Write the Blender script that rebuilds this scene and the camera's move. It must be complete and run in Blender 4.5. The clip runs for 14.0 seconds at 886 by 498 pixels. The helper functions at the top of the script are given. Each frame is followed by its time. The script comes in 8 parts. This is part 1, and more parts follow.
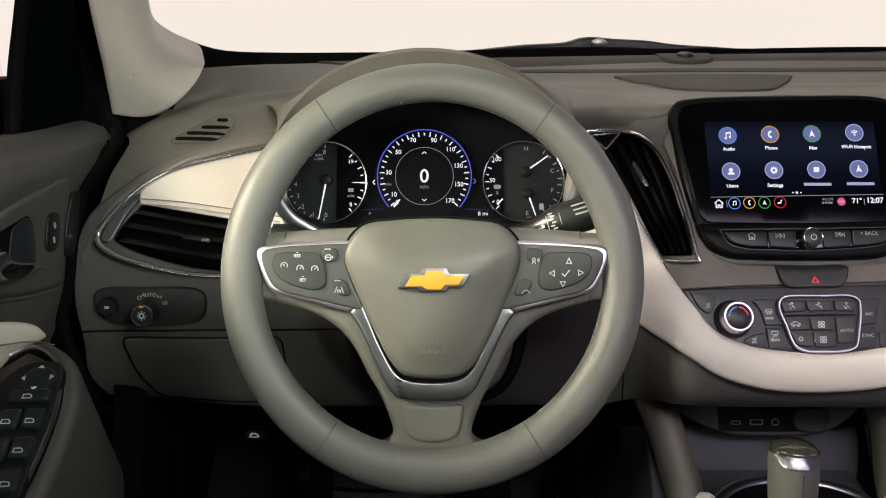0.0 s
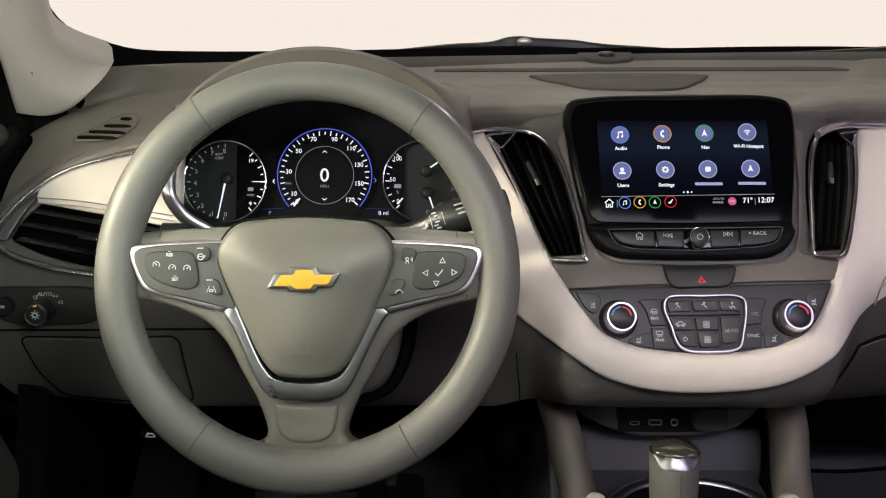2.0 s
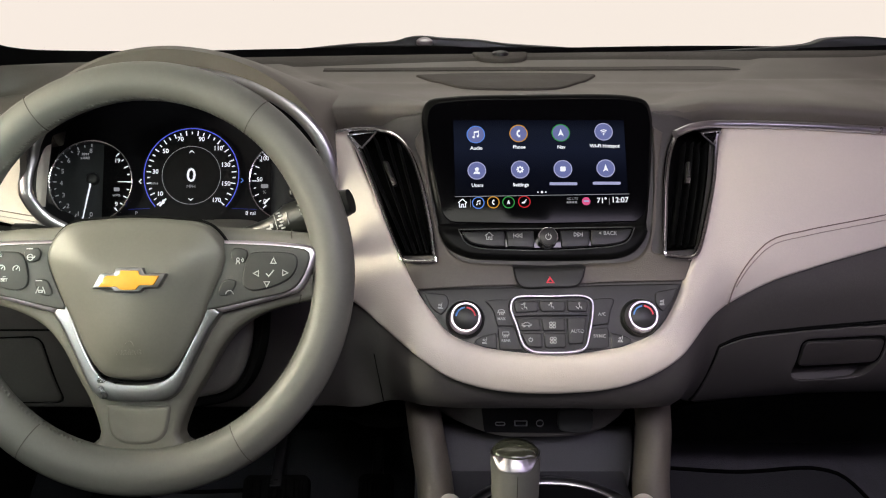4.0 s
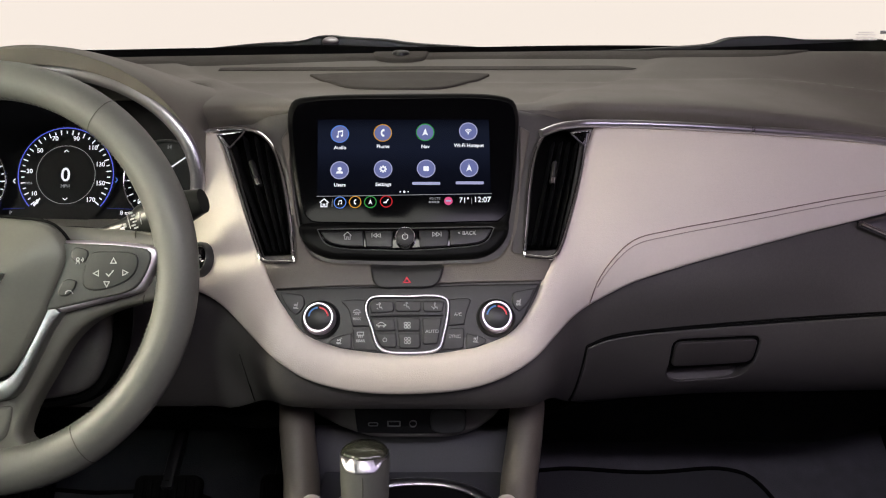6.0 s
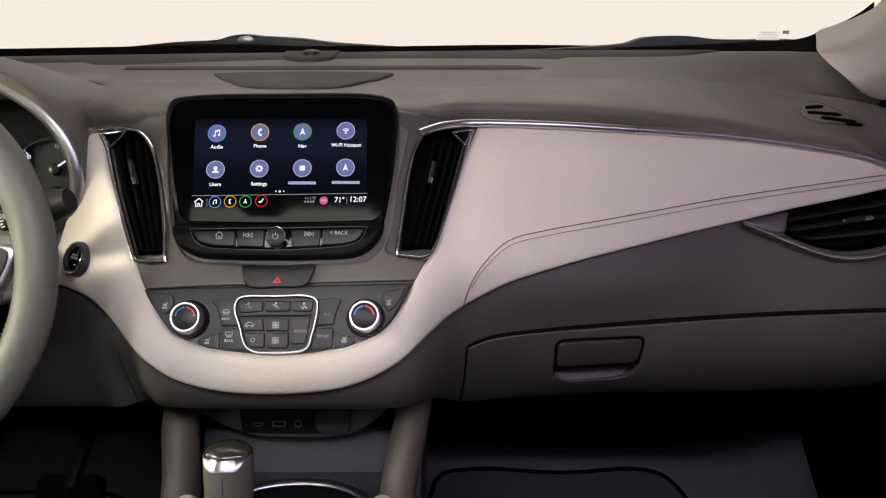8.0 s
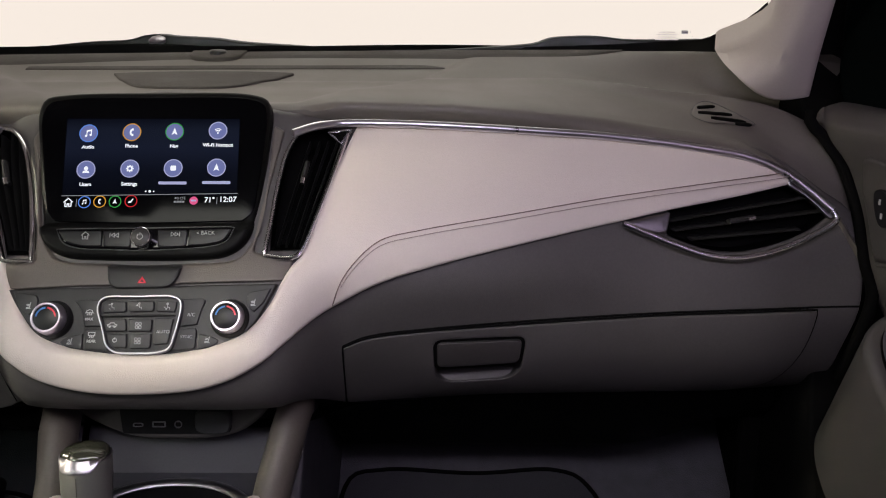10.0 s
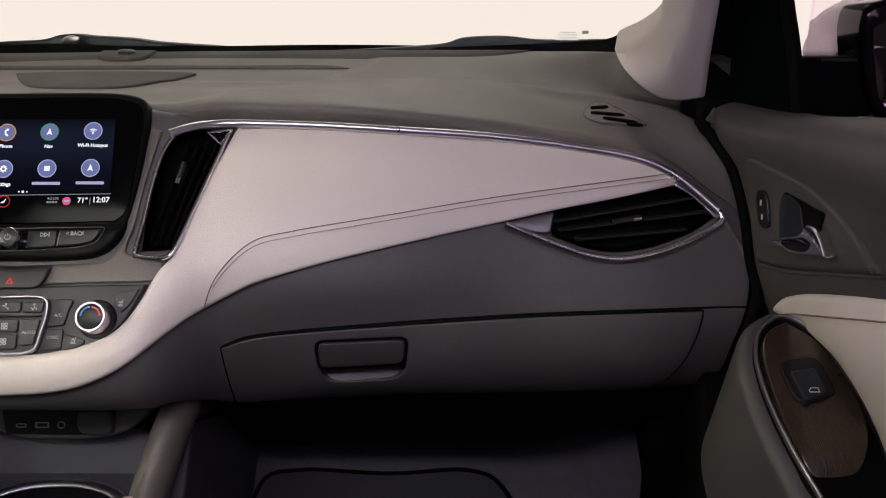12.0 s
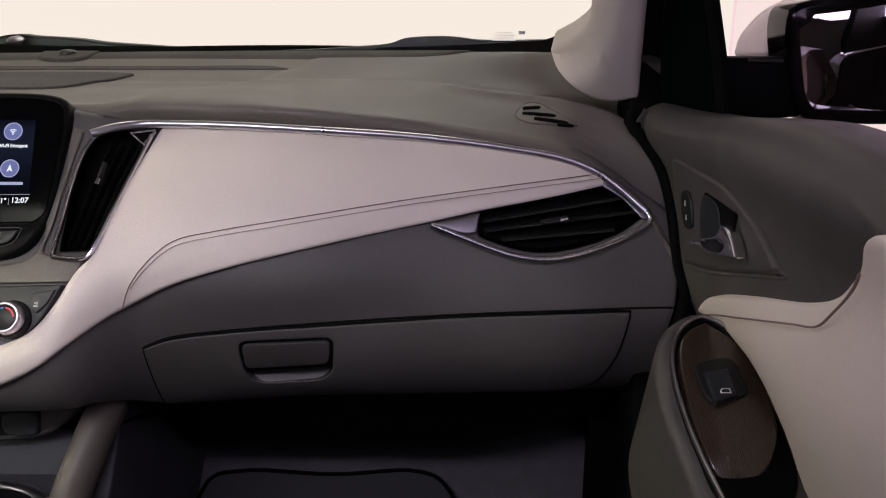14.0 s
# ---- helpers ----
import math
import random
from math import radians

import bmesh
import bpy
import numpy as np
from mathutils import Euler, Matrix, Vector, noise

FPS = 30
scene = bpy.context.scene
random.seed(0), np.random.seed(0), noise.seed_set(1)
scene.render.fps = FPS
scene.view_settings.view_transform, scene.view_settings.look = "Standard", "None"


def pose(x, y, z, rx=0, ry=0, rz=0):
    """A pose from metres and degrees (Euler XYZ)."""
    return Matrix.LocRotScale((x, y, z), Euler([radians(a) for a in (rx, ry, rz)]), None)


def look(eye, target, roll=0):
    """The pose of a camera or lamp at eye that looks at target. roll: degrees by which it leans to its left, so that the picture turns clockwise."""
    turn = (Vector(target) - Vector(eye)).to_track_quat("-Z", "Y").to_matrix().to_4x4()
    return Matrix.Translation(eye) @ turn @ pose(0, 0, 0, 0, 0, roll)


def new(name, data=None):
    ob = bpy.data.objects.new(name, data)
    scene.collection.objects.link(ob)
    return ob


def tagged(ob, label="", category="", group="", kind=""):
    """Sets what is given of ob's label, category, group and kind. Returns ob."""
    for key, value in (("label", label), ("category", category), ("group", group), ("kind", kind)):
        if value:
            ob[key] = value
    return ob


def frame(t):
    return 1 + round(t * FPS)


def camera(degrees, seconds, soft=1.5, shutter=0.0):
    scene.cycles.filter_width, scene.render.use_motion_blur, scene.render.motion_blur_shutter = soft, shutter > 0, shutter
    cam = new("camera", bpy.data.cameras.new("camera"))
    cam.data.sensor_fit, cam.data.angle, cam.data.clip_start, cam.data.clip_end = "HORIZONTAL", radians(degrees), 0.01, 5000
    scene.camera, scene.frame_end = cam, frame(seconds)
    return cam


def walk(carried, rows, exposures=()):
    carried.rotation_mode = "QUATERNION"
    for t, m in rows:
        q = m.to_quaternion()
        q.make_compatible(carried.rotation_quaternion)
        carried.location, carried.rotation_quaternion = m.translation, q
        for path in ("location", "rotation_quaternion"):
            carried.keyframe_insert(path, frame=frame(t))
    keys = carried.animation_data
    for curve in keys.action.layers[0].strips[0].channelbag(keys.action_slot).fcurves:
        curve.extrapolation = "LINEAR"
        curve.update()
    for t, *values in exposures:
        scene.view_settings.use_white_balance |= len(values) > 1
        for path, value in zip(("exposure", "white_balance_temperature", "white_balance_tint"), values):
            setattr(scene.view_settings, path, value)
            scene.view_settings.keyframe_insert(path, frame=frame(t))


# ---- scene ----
cam = camera(56.0, 14.0, 1.1)
METRES, EYE, TILT, LEAN, TURN = 0.85, 0.86, -15.0, 0.0, 0.0
ROWS = [
    (0.0, 0.0, 0.0000, 0.0, 0.000, 0.000, -0.0),
    (0.5, 0.0219, 0.0004, 0.0004, 0.005, -0.020, -0.03),
    (1.0, 0.0538, 0.0014, 0.0001, -0.020, -0.015, -0.0),
    (1.5, 0.0879, 0.0025, -0.0003, -0.041, -0.005, -0.04),
    (2.0, 0.1302, 0.0037, -0.0004, -0.041, -0.010, -0.06),
    (2.5, 0.177, 0.0051, -0.0003, -0.056, -0.020, -0.08),
    (3.0, 0.2222, 0.0060, 0.0, -0.076, -0.020, -0.06),
    (5.5, 0.4202, 0.0105, 0.0002, -0.143, -0.031, -0.04),
    (6.0, 0.464, 0.0111, 0.0001, -0.153, -0.015, -0.04),
    (6.5, 0.5038, 0.0113, 0.0001, -0.173, -0.015, -0.01),
    (7.0, 0.5367, 0.0121, 0.0001, -0.194, -0.010, -0.03),
    (7.5, 0.57, 0.0127, 0.0004, -0.214, -0.020, -0.08),
    (8.0, 0.6087, 0.0127, 0.0006, -0.235, -0.046, -0.11),
    (8.5, 0.6489, 0.0133, 0.0005, -0.230, -0.031, -0.13),
    (11.0, 0.8342, 0.0146, 0.0021, -0.270, -0.076, -0.14),
    (11.5, 0.8724, 0.0146, 0.0024, -0.296, -0.082, -0.14),
    (12.0, 0.9069, 0.0148, 0.0027, -0.311, -0.076, -0.14),
    (12.5, 0.9375, 0.0152, 0.0027, -0.332, -0.066, -0.13),
    (13.0, 0.963, 0.0152, 0.0029, -0.342, -0.061, -0.13),
    (13.5, 0.9842, 0.0152, 0.0033, -0.367, -0.071, -0.13),
    (14.0, 0.9999, 0.0152, 0.0033, -0.377, -0.056, -0.14),
]
walk(cam, [(t, pose(0, 0, EYE, TILT, LEAN, TURN) @ pose(METRES * x, METRES * y, METRES * z, 90 + pitch, roll, yaw)) for t, x, y, z, yaw, pitch, roll in ROWS])

# ---- light ----
world = bpy.data.worlds.new("studio_world")
scene.world = world
world.use_nodes = True
world.node_tree.nodes["Background"].inputs[0].default_value = (1.0, 0.95, 0.92, 1)
world.node_tree.nodes["Background"].inputs[1].default_value = 0.0
scene.view_settings.exposure = -0.06


def area_lamp(name, eye, target, size, power, colour, spread=180):
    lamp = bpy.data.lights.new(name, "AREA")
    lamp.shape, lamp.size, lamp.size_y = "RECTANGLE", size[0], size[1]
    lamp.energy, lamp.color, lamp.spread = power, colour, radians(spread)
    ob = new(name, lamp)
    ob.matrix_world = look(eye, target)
    return tagged(ob, "unseen area lamp added to light the cabin", "studio light", kind="structure")


# added area lamps, three under the closed roof, four for window and windscreen light
area_lamp("lamp_fill_warm", (0.20, 0.12, 1.08), (0.24, 0.82, 0.52), (0.40, 0.20), 0.90, (1.0, 0.99, 0.90), 96)
area_lamp("lamp_fill_left", (0.30, 0.02, 1.08), (-0.48, 0.86, 0.70), (0.30, 0.20), 0.95, (0.88, 1.0, 0.86), 56)
area_lamp("lamp_fill_cool", (0.64, 0.04, 1.13), (0.74, 0.86, 0.61), (0.50, 0.22), 2.35, (0.88, 0.785, 1.0), 110)
area_lamp("lamp_window_left", (-0.80, 0.42, 1.02), (0.20, 0.82, 0.58), (0.20, 0.12), 1.12, (1.0, 0.97, 0.72), 50)
area_lamp("lamp_window_right", (1.18, -0.05, 1.03), (0.40, 0.85, 0.62), (0.6, 0.22), 1.3, (0.86, 0.72, 1.0))
area_lamp("lamp_window_rear", (-0.50, 0.02, 0.90), (-0.10, 0.84, 0.55), (0.16, 0.10), 0.98, (0.93, 1.0, 0.90), 72)
area_lamp("lamp_windscreen", (0.36, 1.62, 1.66), (0.36, 1.05, 0.78), (1.4, 0.6), 0.92, (1.0, 0.96, 0.86), 50)


# ---- materials ----
def surface(name, colour, rough=0.5, metal=0.0, var=0.12, scale=40.0, bump=0.0, bump_scale=900.0, coat=0.0, emit=0.0, spec=0.5, stain=0.0):
    """Paint, leather or plastic: colour with two scales of variation, fine relief, gloss."""
    m = bpy.data.materials.new(name)
    m.use_nodes = True
    nt = m.node_tree
    b = nt.nodes["Principled BSDF"]
    b.inputs["Metallic"].default_value = metal
    b.inputs["Specular IOR Level"].default_value = spec
    b.inputs["Coat Weight"].default_value = coat
    b.inputs["Coat Roughness"].default_value = 0.06
    co = nt.nodes.new("ShaderNodeTexCoord")
    fine, broad = nt.nodes.new("ShaderNodeTexNoise"), nt.nodes.new("ShaderNodeTexNoise")
    for n, s in ((fine, scale * 9), (broad, scale * 0.35)):
        n.inputs["Scale"].default_value = s
        n.inputs["Detail"].default_value = 4
        nt.links.new(co.outputs["Object"], n.inputs["Vector"])
    mixn = nt.nodes.new("ShaderNodeMath")
    mixn.operation = "MULTIPLY_ADD"
    mixn.inputs[1].default_value = 0.5
    nt.links.new(fine.outputs[0], mixn.inputs[0])
    half = nt.nodes.new("ShaderNodeMath")
    half.operation = "MULTIPLY"
    half.inputs[1].default_value = 0.5
    nt.links.new(broad.outputs[0], half.inputs[0])
    nt.links.new(half.outputs[0], mixn.inputs[2])
    ramp = nt.nodes.new("ShaderNodeValToRGB")
    lo, hi = ramp.color_ramp.elements
    lo.position, hi.position = 0.3, 0.7
    lo.color = (*[c * (1 - var) for c in colour], 1)
    hi.color = (*[min(1.0, c * (1 + var)) for c in colour], 1)
    nt.links.new(mixn.outputs[0], ramp.inputs[0])
    nt.links.new(ramp.outputs[0], b.inputs["Base Color"])
    rr = nt.nodes.new("ShaderNodeMapRange")
    rr.inputs["From Min"].default_value, rr.inputs["From Max"].default_value = 0.3, 0.7
    rr.inputs["To Min"].default_value, rr.inputs["To Max"].default_value = rough * 0.88, min(1, rough * 1.12)
    nt.links.new(broad.outputs[0], rr.inputs["Value"])
    nt.links.new(rr.outputs[0], b.inputs["Roughness"])
    if bump:
        grain = nt.nodes.new("ShaderNodeTexVoronoi")
        grain.inputs["Scale"].default_value = bump_scale
        nt.links.new(co.outputs["Object"], grain.inputs["Vector"])
        bp = nt.nodes.new("ShaderNodeBump")
        bp.inputs["Strength"].default_value = bump
        bp.inputs["Distance"].default_value = 0.0006
        nt.links.new(grain.outputs["Distance"], bp.inputs["Height"])
        nt.links.new(bp.outputs[0], b.inputs["Normal"])
    if emit:
        b.inputs["Emission Color"].default_value = (*colour, 1)
        b.inputs["Emission Strength"].default_value = emit
    return m


TAUPE = surface("taupe_grained_plastic", (0.118, 0.102, 0.088), 0.48, bump=0.25, bump_scale=1100)
TAUPE_TOP = surface("taupe_soft_pad", (0.121, 0.108, 0.094), 0.52, var=0.08, bump=0.10, bump_scale=1300)
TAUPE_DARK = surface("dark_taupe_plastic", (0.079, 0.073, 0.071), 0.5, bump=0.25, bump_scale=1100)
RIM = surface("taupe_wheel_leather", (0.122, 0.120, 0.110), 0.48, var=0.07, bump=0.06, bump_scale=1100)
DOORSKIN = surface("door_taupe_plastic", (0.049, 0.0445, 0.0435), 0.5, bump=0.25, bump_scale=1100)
HUB = surface("taupe_hub_plastic", (0.112, 0.107, 0.093), 0.45, var=0.07, bump=0.08, bump_scale=1500)
CREAM = surface("cream_leather", (0.70, 0.625, 0.570), 0.46, var=0.03, bump=0.22, bump_scale=800)
PILLAR = surface("cream_pillar_plastic", (0.47, 0.425, 0.39), 0.6, var=0.04, bump=0.15, bump_scale=1300)
BLACK = surface("black_plastic", (0.006, 0.006, 0.007), 0.45, spec=0.25)
GLOSS = surface("piano_black", (0.003, 0.003, 0.0035), 0.10, spec=0.3)
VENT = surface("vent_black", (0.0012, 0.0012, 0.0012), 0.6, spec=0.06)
BUTTON = surface("charcoal_button_plastic", (0.022, 0.0215, 0.022), 0.45, spec=0.4)
SLATE = surface("slate_button_plastic", (0.025, 0.0245, 0.0255), 0.45, spec=0.4)
CHROME = surface("bright_chrome", (0.74, 0.73, 0.76), 0.2, metal=1.0, var=0.03)
KNOB_CHROME = surface("soft_chrome", (0.33, 0.315, 0.345), 0.32, metal=1.0, var=0.03)
ARM_CHROME = surface("pale_satin_chrome", (0.66, 0.60, 0.69), 0.36, metal=1.0, var=0.03)
TRIM_CHROME = surface("soft_bright_trim", (0.62, 0.60, 0.64), 0.30, metal=1.0, var=0.03)
STEEL = surface("brushed_dark_chrome", (0.30, 0.295, 0.31), 0.30, metal=1.0, var=0.06)
SATIN = surface("satin_chrome", (0.40, 0.385, 0.42), 0.34, metal=1.0, var=0.04)
GOLD = surface("gold_badge_enamel", (0.78, 0.36, 0.025), 0.4, coat=0.2, var=0.05)
SEAM = surface("dark_seam", (0.004, 0.004, 0.004), 0.9, spec=0.1)
STITCH = surface("taupe_stitching", (0.22, 0.165, 0.14), 0.8)
STITCH_PALE = surface("pale_stitching", (0.42, 0.345, 0.31), 0.8)
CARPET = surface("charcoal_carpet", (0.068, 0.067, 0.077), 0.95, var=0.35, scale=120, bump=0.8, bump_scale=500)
# same carpet with the driver's footwell shade put into its colour
CARPET_SHADED = surface("shaded_carpet", (0.011, 0.012, 0.017), 0.95, var=0.35, scale=120, bump=0.8, bump_scale=500)
FLAPRUBBER = surface("soft_black_rubber", (0.030, 0.031, 0.033), 0.55, spec=0.4)
MAT = surface("black_floor_mat", (0.030, 0.030, 0.035), 0.9, var=0.3, scale=120, bump=0.8, bump_scale=500)
CUP = surface("slate_console_plastic", (0.050, 0.049, 0.060), 0.5, bump=0.2)
SCREEN_GLASS = surface("coated_screen_glass", (0.0015, 0.0015, 0.002), 0.14, spec=0.07)
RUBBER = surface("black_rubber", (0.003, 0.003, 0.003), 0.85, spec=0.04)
WHITE_PRINT = surface("white_print", (0.50, 0.50, 0.50), 0.6)
EMBOSS = surface("shallow_emboss", (0.098, 0.091, 0.077), 0.5)
JOINT = surface("sewn_joint", (0.055, 0.050, 0.041), 0.7)
# emission is added to brighten this red print
RED_PRINT = surface("glowing_red_print", (0.55, 0.03, 0.05), 0.5, emit=0.35)
BACKDROP = surface("grey_studio_wall", (0.30, 0.285, 0.275), 0.9, var=0.04)
LINING = surface("dark_headlining", (0.10, 0.093, 0.085), 0.95, var=0.06, bump=0.4)
SPEAKER_AND_SHADE = surface("dark_speaker_cloth_and_shade", (0.050, 0.044, 0.038), 0.8, bump=0.5, bump_scale=1500)
# wide vents' slats: colour lightened for the light on their edges
VENT_SLAT_LIT = surface("semi_gloss_lit_vent_black", (0.024, 0.024, 0.023), 0.30, spec=0.5)
VENT_SLAT = surface("vent_slat_black", (0.009, 0.009, 0.009), 0.38, spec=0.3)
PACK_GREY = surface("grey_switch_plastic", (0.052, 0.053, 0.051), 0.45, spec=0.4)
PACK_KEY = surface("dark_grey_switch_plastic", (0.027, 0.028, 0.027), 0.45, spec=0.4)
CLUSTER_BLACK = surface("cluster_black", (0.003, 0.003, 0.004), 0.6, spec=0.04)
GAUGE_FACE = surface("gauge_face_grey", (0.016, 0.017, 0.019), 0.6, spec=0.08)
STALK = surface("stalk_black", (0.014, 0.015, 0.014), 0.35)
BEZEL = surface("dark_screen_bezel", (0.004, 0.004, 0.004), 0.45, spec=0.08)
KEY = surface("black_key_plastic", (0.012, 0.012, 0.013), 0.36, spec=0.28)
PORT_METAL = surface("dull_port_metal", (0.20, 0.20, 0.21), 0.5)
PRINT_DIM = surface("grey_print", (0.44, 0.44, 0.44), 0.6)
BLUE_PRINT = surface("blue_print", (0.06, 0.22, 0.60), 0.5)
AMBER_PRINT = surface("amber_print", (0.80, 0.30, 0.04), 0.5)
CAP = surface("dark_olive_gloss_cap", (0.035, 0.036, 0.026), 0.15, coat=0.5)
SWITCH = surface("dark_blue_grey_switch", (0.011, 0.013, 0.017), 0.42, spec=0.25)
SAILBLACK = surface("mirror_corner_black", (0.0007, 0.0014, 0.0014), 0.6, spec=0.01)
WIPER = surface("wiper_black", (0.010, 0.012, 0.011), 0.45)
# emission lifts the ink's brightness, though it is no lamp
STICKER_INK = surface("glowing_pale_grey_ink", (0.66, 0.60, 0.56), 0.8, emit=0.45)
BODY = surface("pale_car_paint", (0.80, 0.74, 0.73), 0.3, coat=0.5)
MIRROR = surface("mirror_glass", (0.9, 0.9, 0.9), 0.02, metal=1.0, var=0.0)


def clear(name, tint=(0.98, 1.0, 0.98)):
    m = bpy.data.materials.new(name)
    m.use_nodes = True
    b = m.node_tree.nodes["Principled BSDF"]
    b.inputs["Base Color"].default_value = (*tint, 1)
    b.inputs["Transmission Weight"].default_value = 1.0
    b.inputs["Roughness"].default_value = 0.0
    b.inputs["IOR"].default_value = 1.01
    return m


GLASS_CLEAR = clear("windscreen_glass")
GLASS_SIDE = clear("tinted_side_glass", (1.0, 0.82, 0.96))


def wood():
    """Dark zebra veneer: stripes along the grain, broken by noise."""
    m = surface("dark_zebra_wood", (0.055, 0.032, 0.020), 0.3, coat=0.4)
    nt = m.node_tree
    b = nt.nodes["Principled BSDF"]
    co = nt.nodes["Texture Coordinate"]
    wave = nt.nodes.new("ShaderNodeTexWave")
    wave.inputs["Scale"].default_value = 210
    wave.inputs["Distortion"].default_value = 5
    wave.inputs["Detail"].default_value = 4
    wave.inputs["Detail Scale"].default_value = 2.2
    mp = nt.nodes.new("ShaderNodeMapping")
    mp.inputs["Scale"].default_value = (1.0, 0.12, 0.12)
    mp.inputs["Rotation"].default_value = (0, 0, radians(-14))
    nt.links.new(co.outputs["Object"], mp.inputs["Vector"])
    nt.links.new(mp.outputs[0], wave.inputs["Vector"])
    ramp = nt.nodes.new("ShaderNodeValToRGB")
    lo, hi = ramp.color_ramp.elements
    lo.color, hi.color = (0.0040, 0.0026, 0.0018, 1), (0.060, 0.034, 0.021, 1)
    lo.position, hi.position = 0.42, 0.97
    nt.links.new(wave.outputs["Fac"], ramp.inputs[0])
    nt.links.new(ramp.outputs[0], b.inputs["Base Color"])
    return m


WOOD = wood()


def glow(name, colour, strength=1.0):
    m = bpy.data.materials.new(name)
    m.use_nodes = True
    b = m.node_tree.nodes["Principled BSDF"]
    b.inputs["Base Color"].default_value = (*[0.05 * c for c in colour], 1)
    b.inputs["Roughness"].default_value = 0.2
    b.inputs["Specular IOR Level"].default_value = 0.05
    b.inputs["Emission Color"].default_value = (*colour, 1)
    b.inputs["Emission Strength"].default_value = strength
    return m


# walls emit their own brightness in place of light falling on them
FRONT_WALL = glow("glowing_studio_backdrop", (1.0, 0.885, 0.80), 0.97)
SIDE_WALL = glow("glowing_pink_white_backdrop", (1.0, 0.78, 0.83), 0.97)
GLOW_WHITE = glow("lit_white", (0.90, 0.92, 1.0), 1.0)
GLOW_DIM = glow("lit_grey", (0.55, 0.56, 0.6), 0.45)
GLOW_NAVY = glow("lit_navy", (0.05, 0.07, 0.45), 0.4)
GLOW_BLUE = glow("lit_blue", (0.10, 0.13, 0.75), 1.0)
GLOW_RED = glow("lit_red", (0.75, 0.03, 0.04), 0.7)
GLOW_AMBER = glow("lit_amber", (0.85, 0.40, 0.05), 0.7)
GLOW_GREEN = glow("lit_green", (0.06, 0.45, 0.10), 0.6)
GLOW_SKY = glow("lit_sky_blue", (0.12, 0.28, 0.85), 0.8)
GLOW_PINK = glow("lit_pink", (0.85, 0.12, 0.30), 0.8)
GLOW_ICON = glow("lit_icon_disc", (0.145, 0.165, 0.37), 1.0)
GLOW_SILVER = glow("lit_silver", (0.42, 0.43, 0.68), 0.9)


def lit_page():
    """The display's dark blue wallpaper: brightest behind the upper icons, black towards the foot."""
    m = glow("lit_screen_page", (0.010, 0.014, 0.040), 1.0)
    nt = m.node_tree
    co = nt.nodes.new("ShaderNodeTexCoord")
    sep = nt.nodes.new("ShaderNodeSeparateXYZ")
    ramp = nt.nodes.new("ShaderNodeValToRGB")
    nt.links.new(co.outputs["Generated"], sep.inputs[0])
    nt.links.new(sep.outputs["Y"], ramp.inputs[0])
    stops = ((0.0, (0.0010, 0.0013, 0.0030)), (0.30, (0.0025, 0.0033, 0.0075)), (0.62, (0.0075, 0.0100, 0.0215)), (0.86, (0.0072, 0.0095, 0.0185)), (1.0, (0.0022, 0.0028, 0.0060)))
    while len(ramp.color_ramp.elements) < len(stops):
        ramp.color_ramp.elements.new(0.5)
    for e, (at_, c) in zip(ramp.color_ramp.elements, stops):
        e.position, e.color = at_, (*c, 1)
    nt.links.new(ramp.outputs[0], nt.nodes["Principled BSDF"].inputs["Emission Color"])
    return m


GLOW_PAGE = lit_page()

# ---- shapes ----
CX = 0.363          # the car's middle line


def lerp_table(keys, rows, a, b, levels):
    """Smooth look-up in a small table of section depths."""
    def ease(v, ks):
        v = min(max(v, ks[0]), ks[-1])
        for i in range(len(ks) - 1):
            if v <= ks[i + 1]:
                return i, (v - ks[i]) / (ks[i + 1] - ks[i])
        return len(ks) - 2, 1.0

    def cubic(p, u):
        p0, p1, p2, p3 = p
        return p1 + 0.5 * u * (p2 - p0 + u * (2 * p0 - 5 * p1 + 4 * p2 - p3 + u * (3 * (p1 - p2) + p3 - p0)))

    i, u = ease(a, keys)
    j, v = ease(b, levels)
    at = lambda k, n: min(max(k, 0), n - 1)
    cols = []
    for k in (i - 1, i, i + 1, i + 2):
        row = rows[at(k, len(rows))]
        cols.append(cubic([row[at(m, len(levels))] for m in (j - 1, j, j + 1, j + 2)], v))
    return cubic(cols, u)


# depth of the dashboard's face at heights Z_LEVELS, by distance from the middle line
Z_LEVELS = (0.40, 0.45, 0.50, 0.55, 0.60, 0.65, 0.70, 0.75, 0.80)
R_KEYS = (0.0, 0.125, 0.18, 0.33, 0.49, 0.64, 0.74)
R_ROWS = (
    (0.86, 0.825, 0.745, 0.735, 0.765, 0.798, 0.832, 0.858, 0.884),
    (0.86, 0.83, 0.755, 0.742, 0.767, 0.800, 0.834, 0.866, 0.892),
    (0.93, 0.872, 0.832, 0.805, 0.798, 0.815, 0.847, 0.893, 0.925),
    (0.975, 0.895, 0.849, 0.835, 0.823, 0.840, 0.868, 0.905, 0.945),
    (0.98, 0.904, 0.865, 0.856, 0.862, 0.880, 0.903, 0.930, 0.965),
    (0.985, 0.911, 0.871, 0.864, 0.878, 0.900, 0.925, 0.950, 0.98),
    (0.99, 0.921, 0.886, 0.875, 0.890, 0.908, 0.94, 0.965, 0.99),
)
L_KEYS = (0.0, 0.125, 0.18, 0.23, 0.36, 0.60, 0.74)
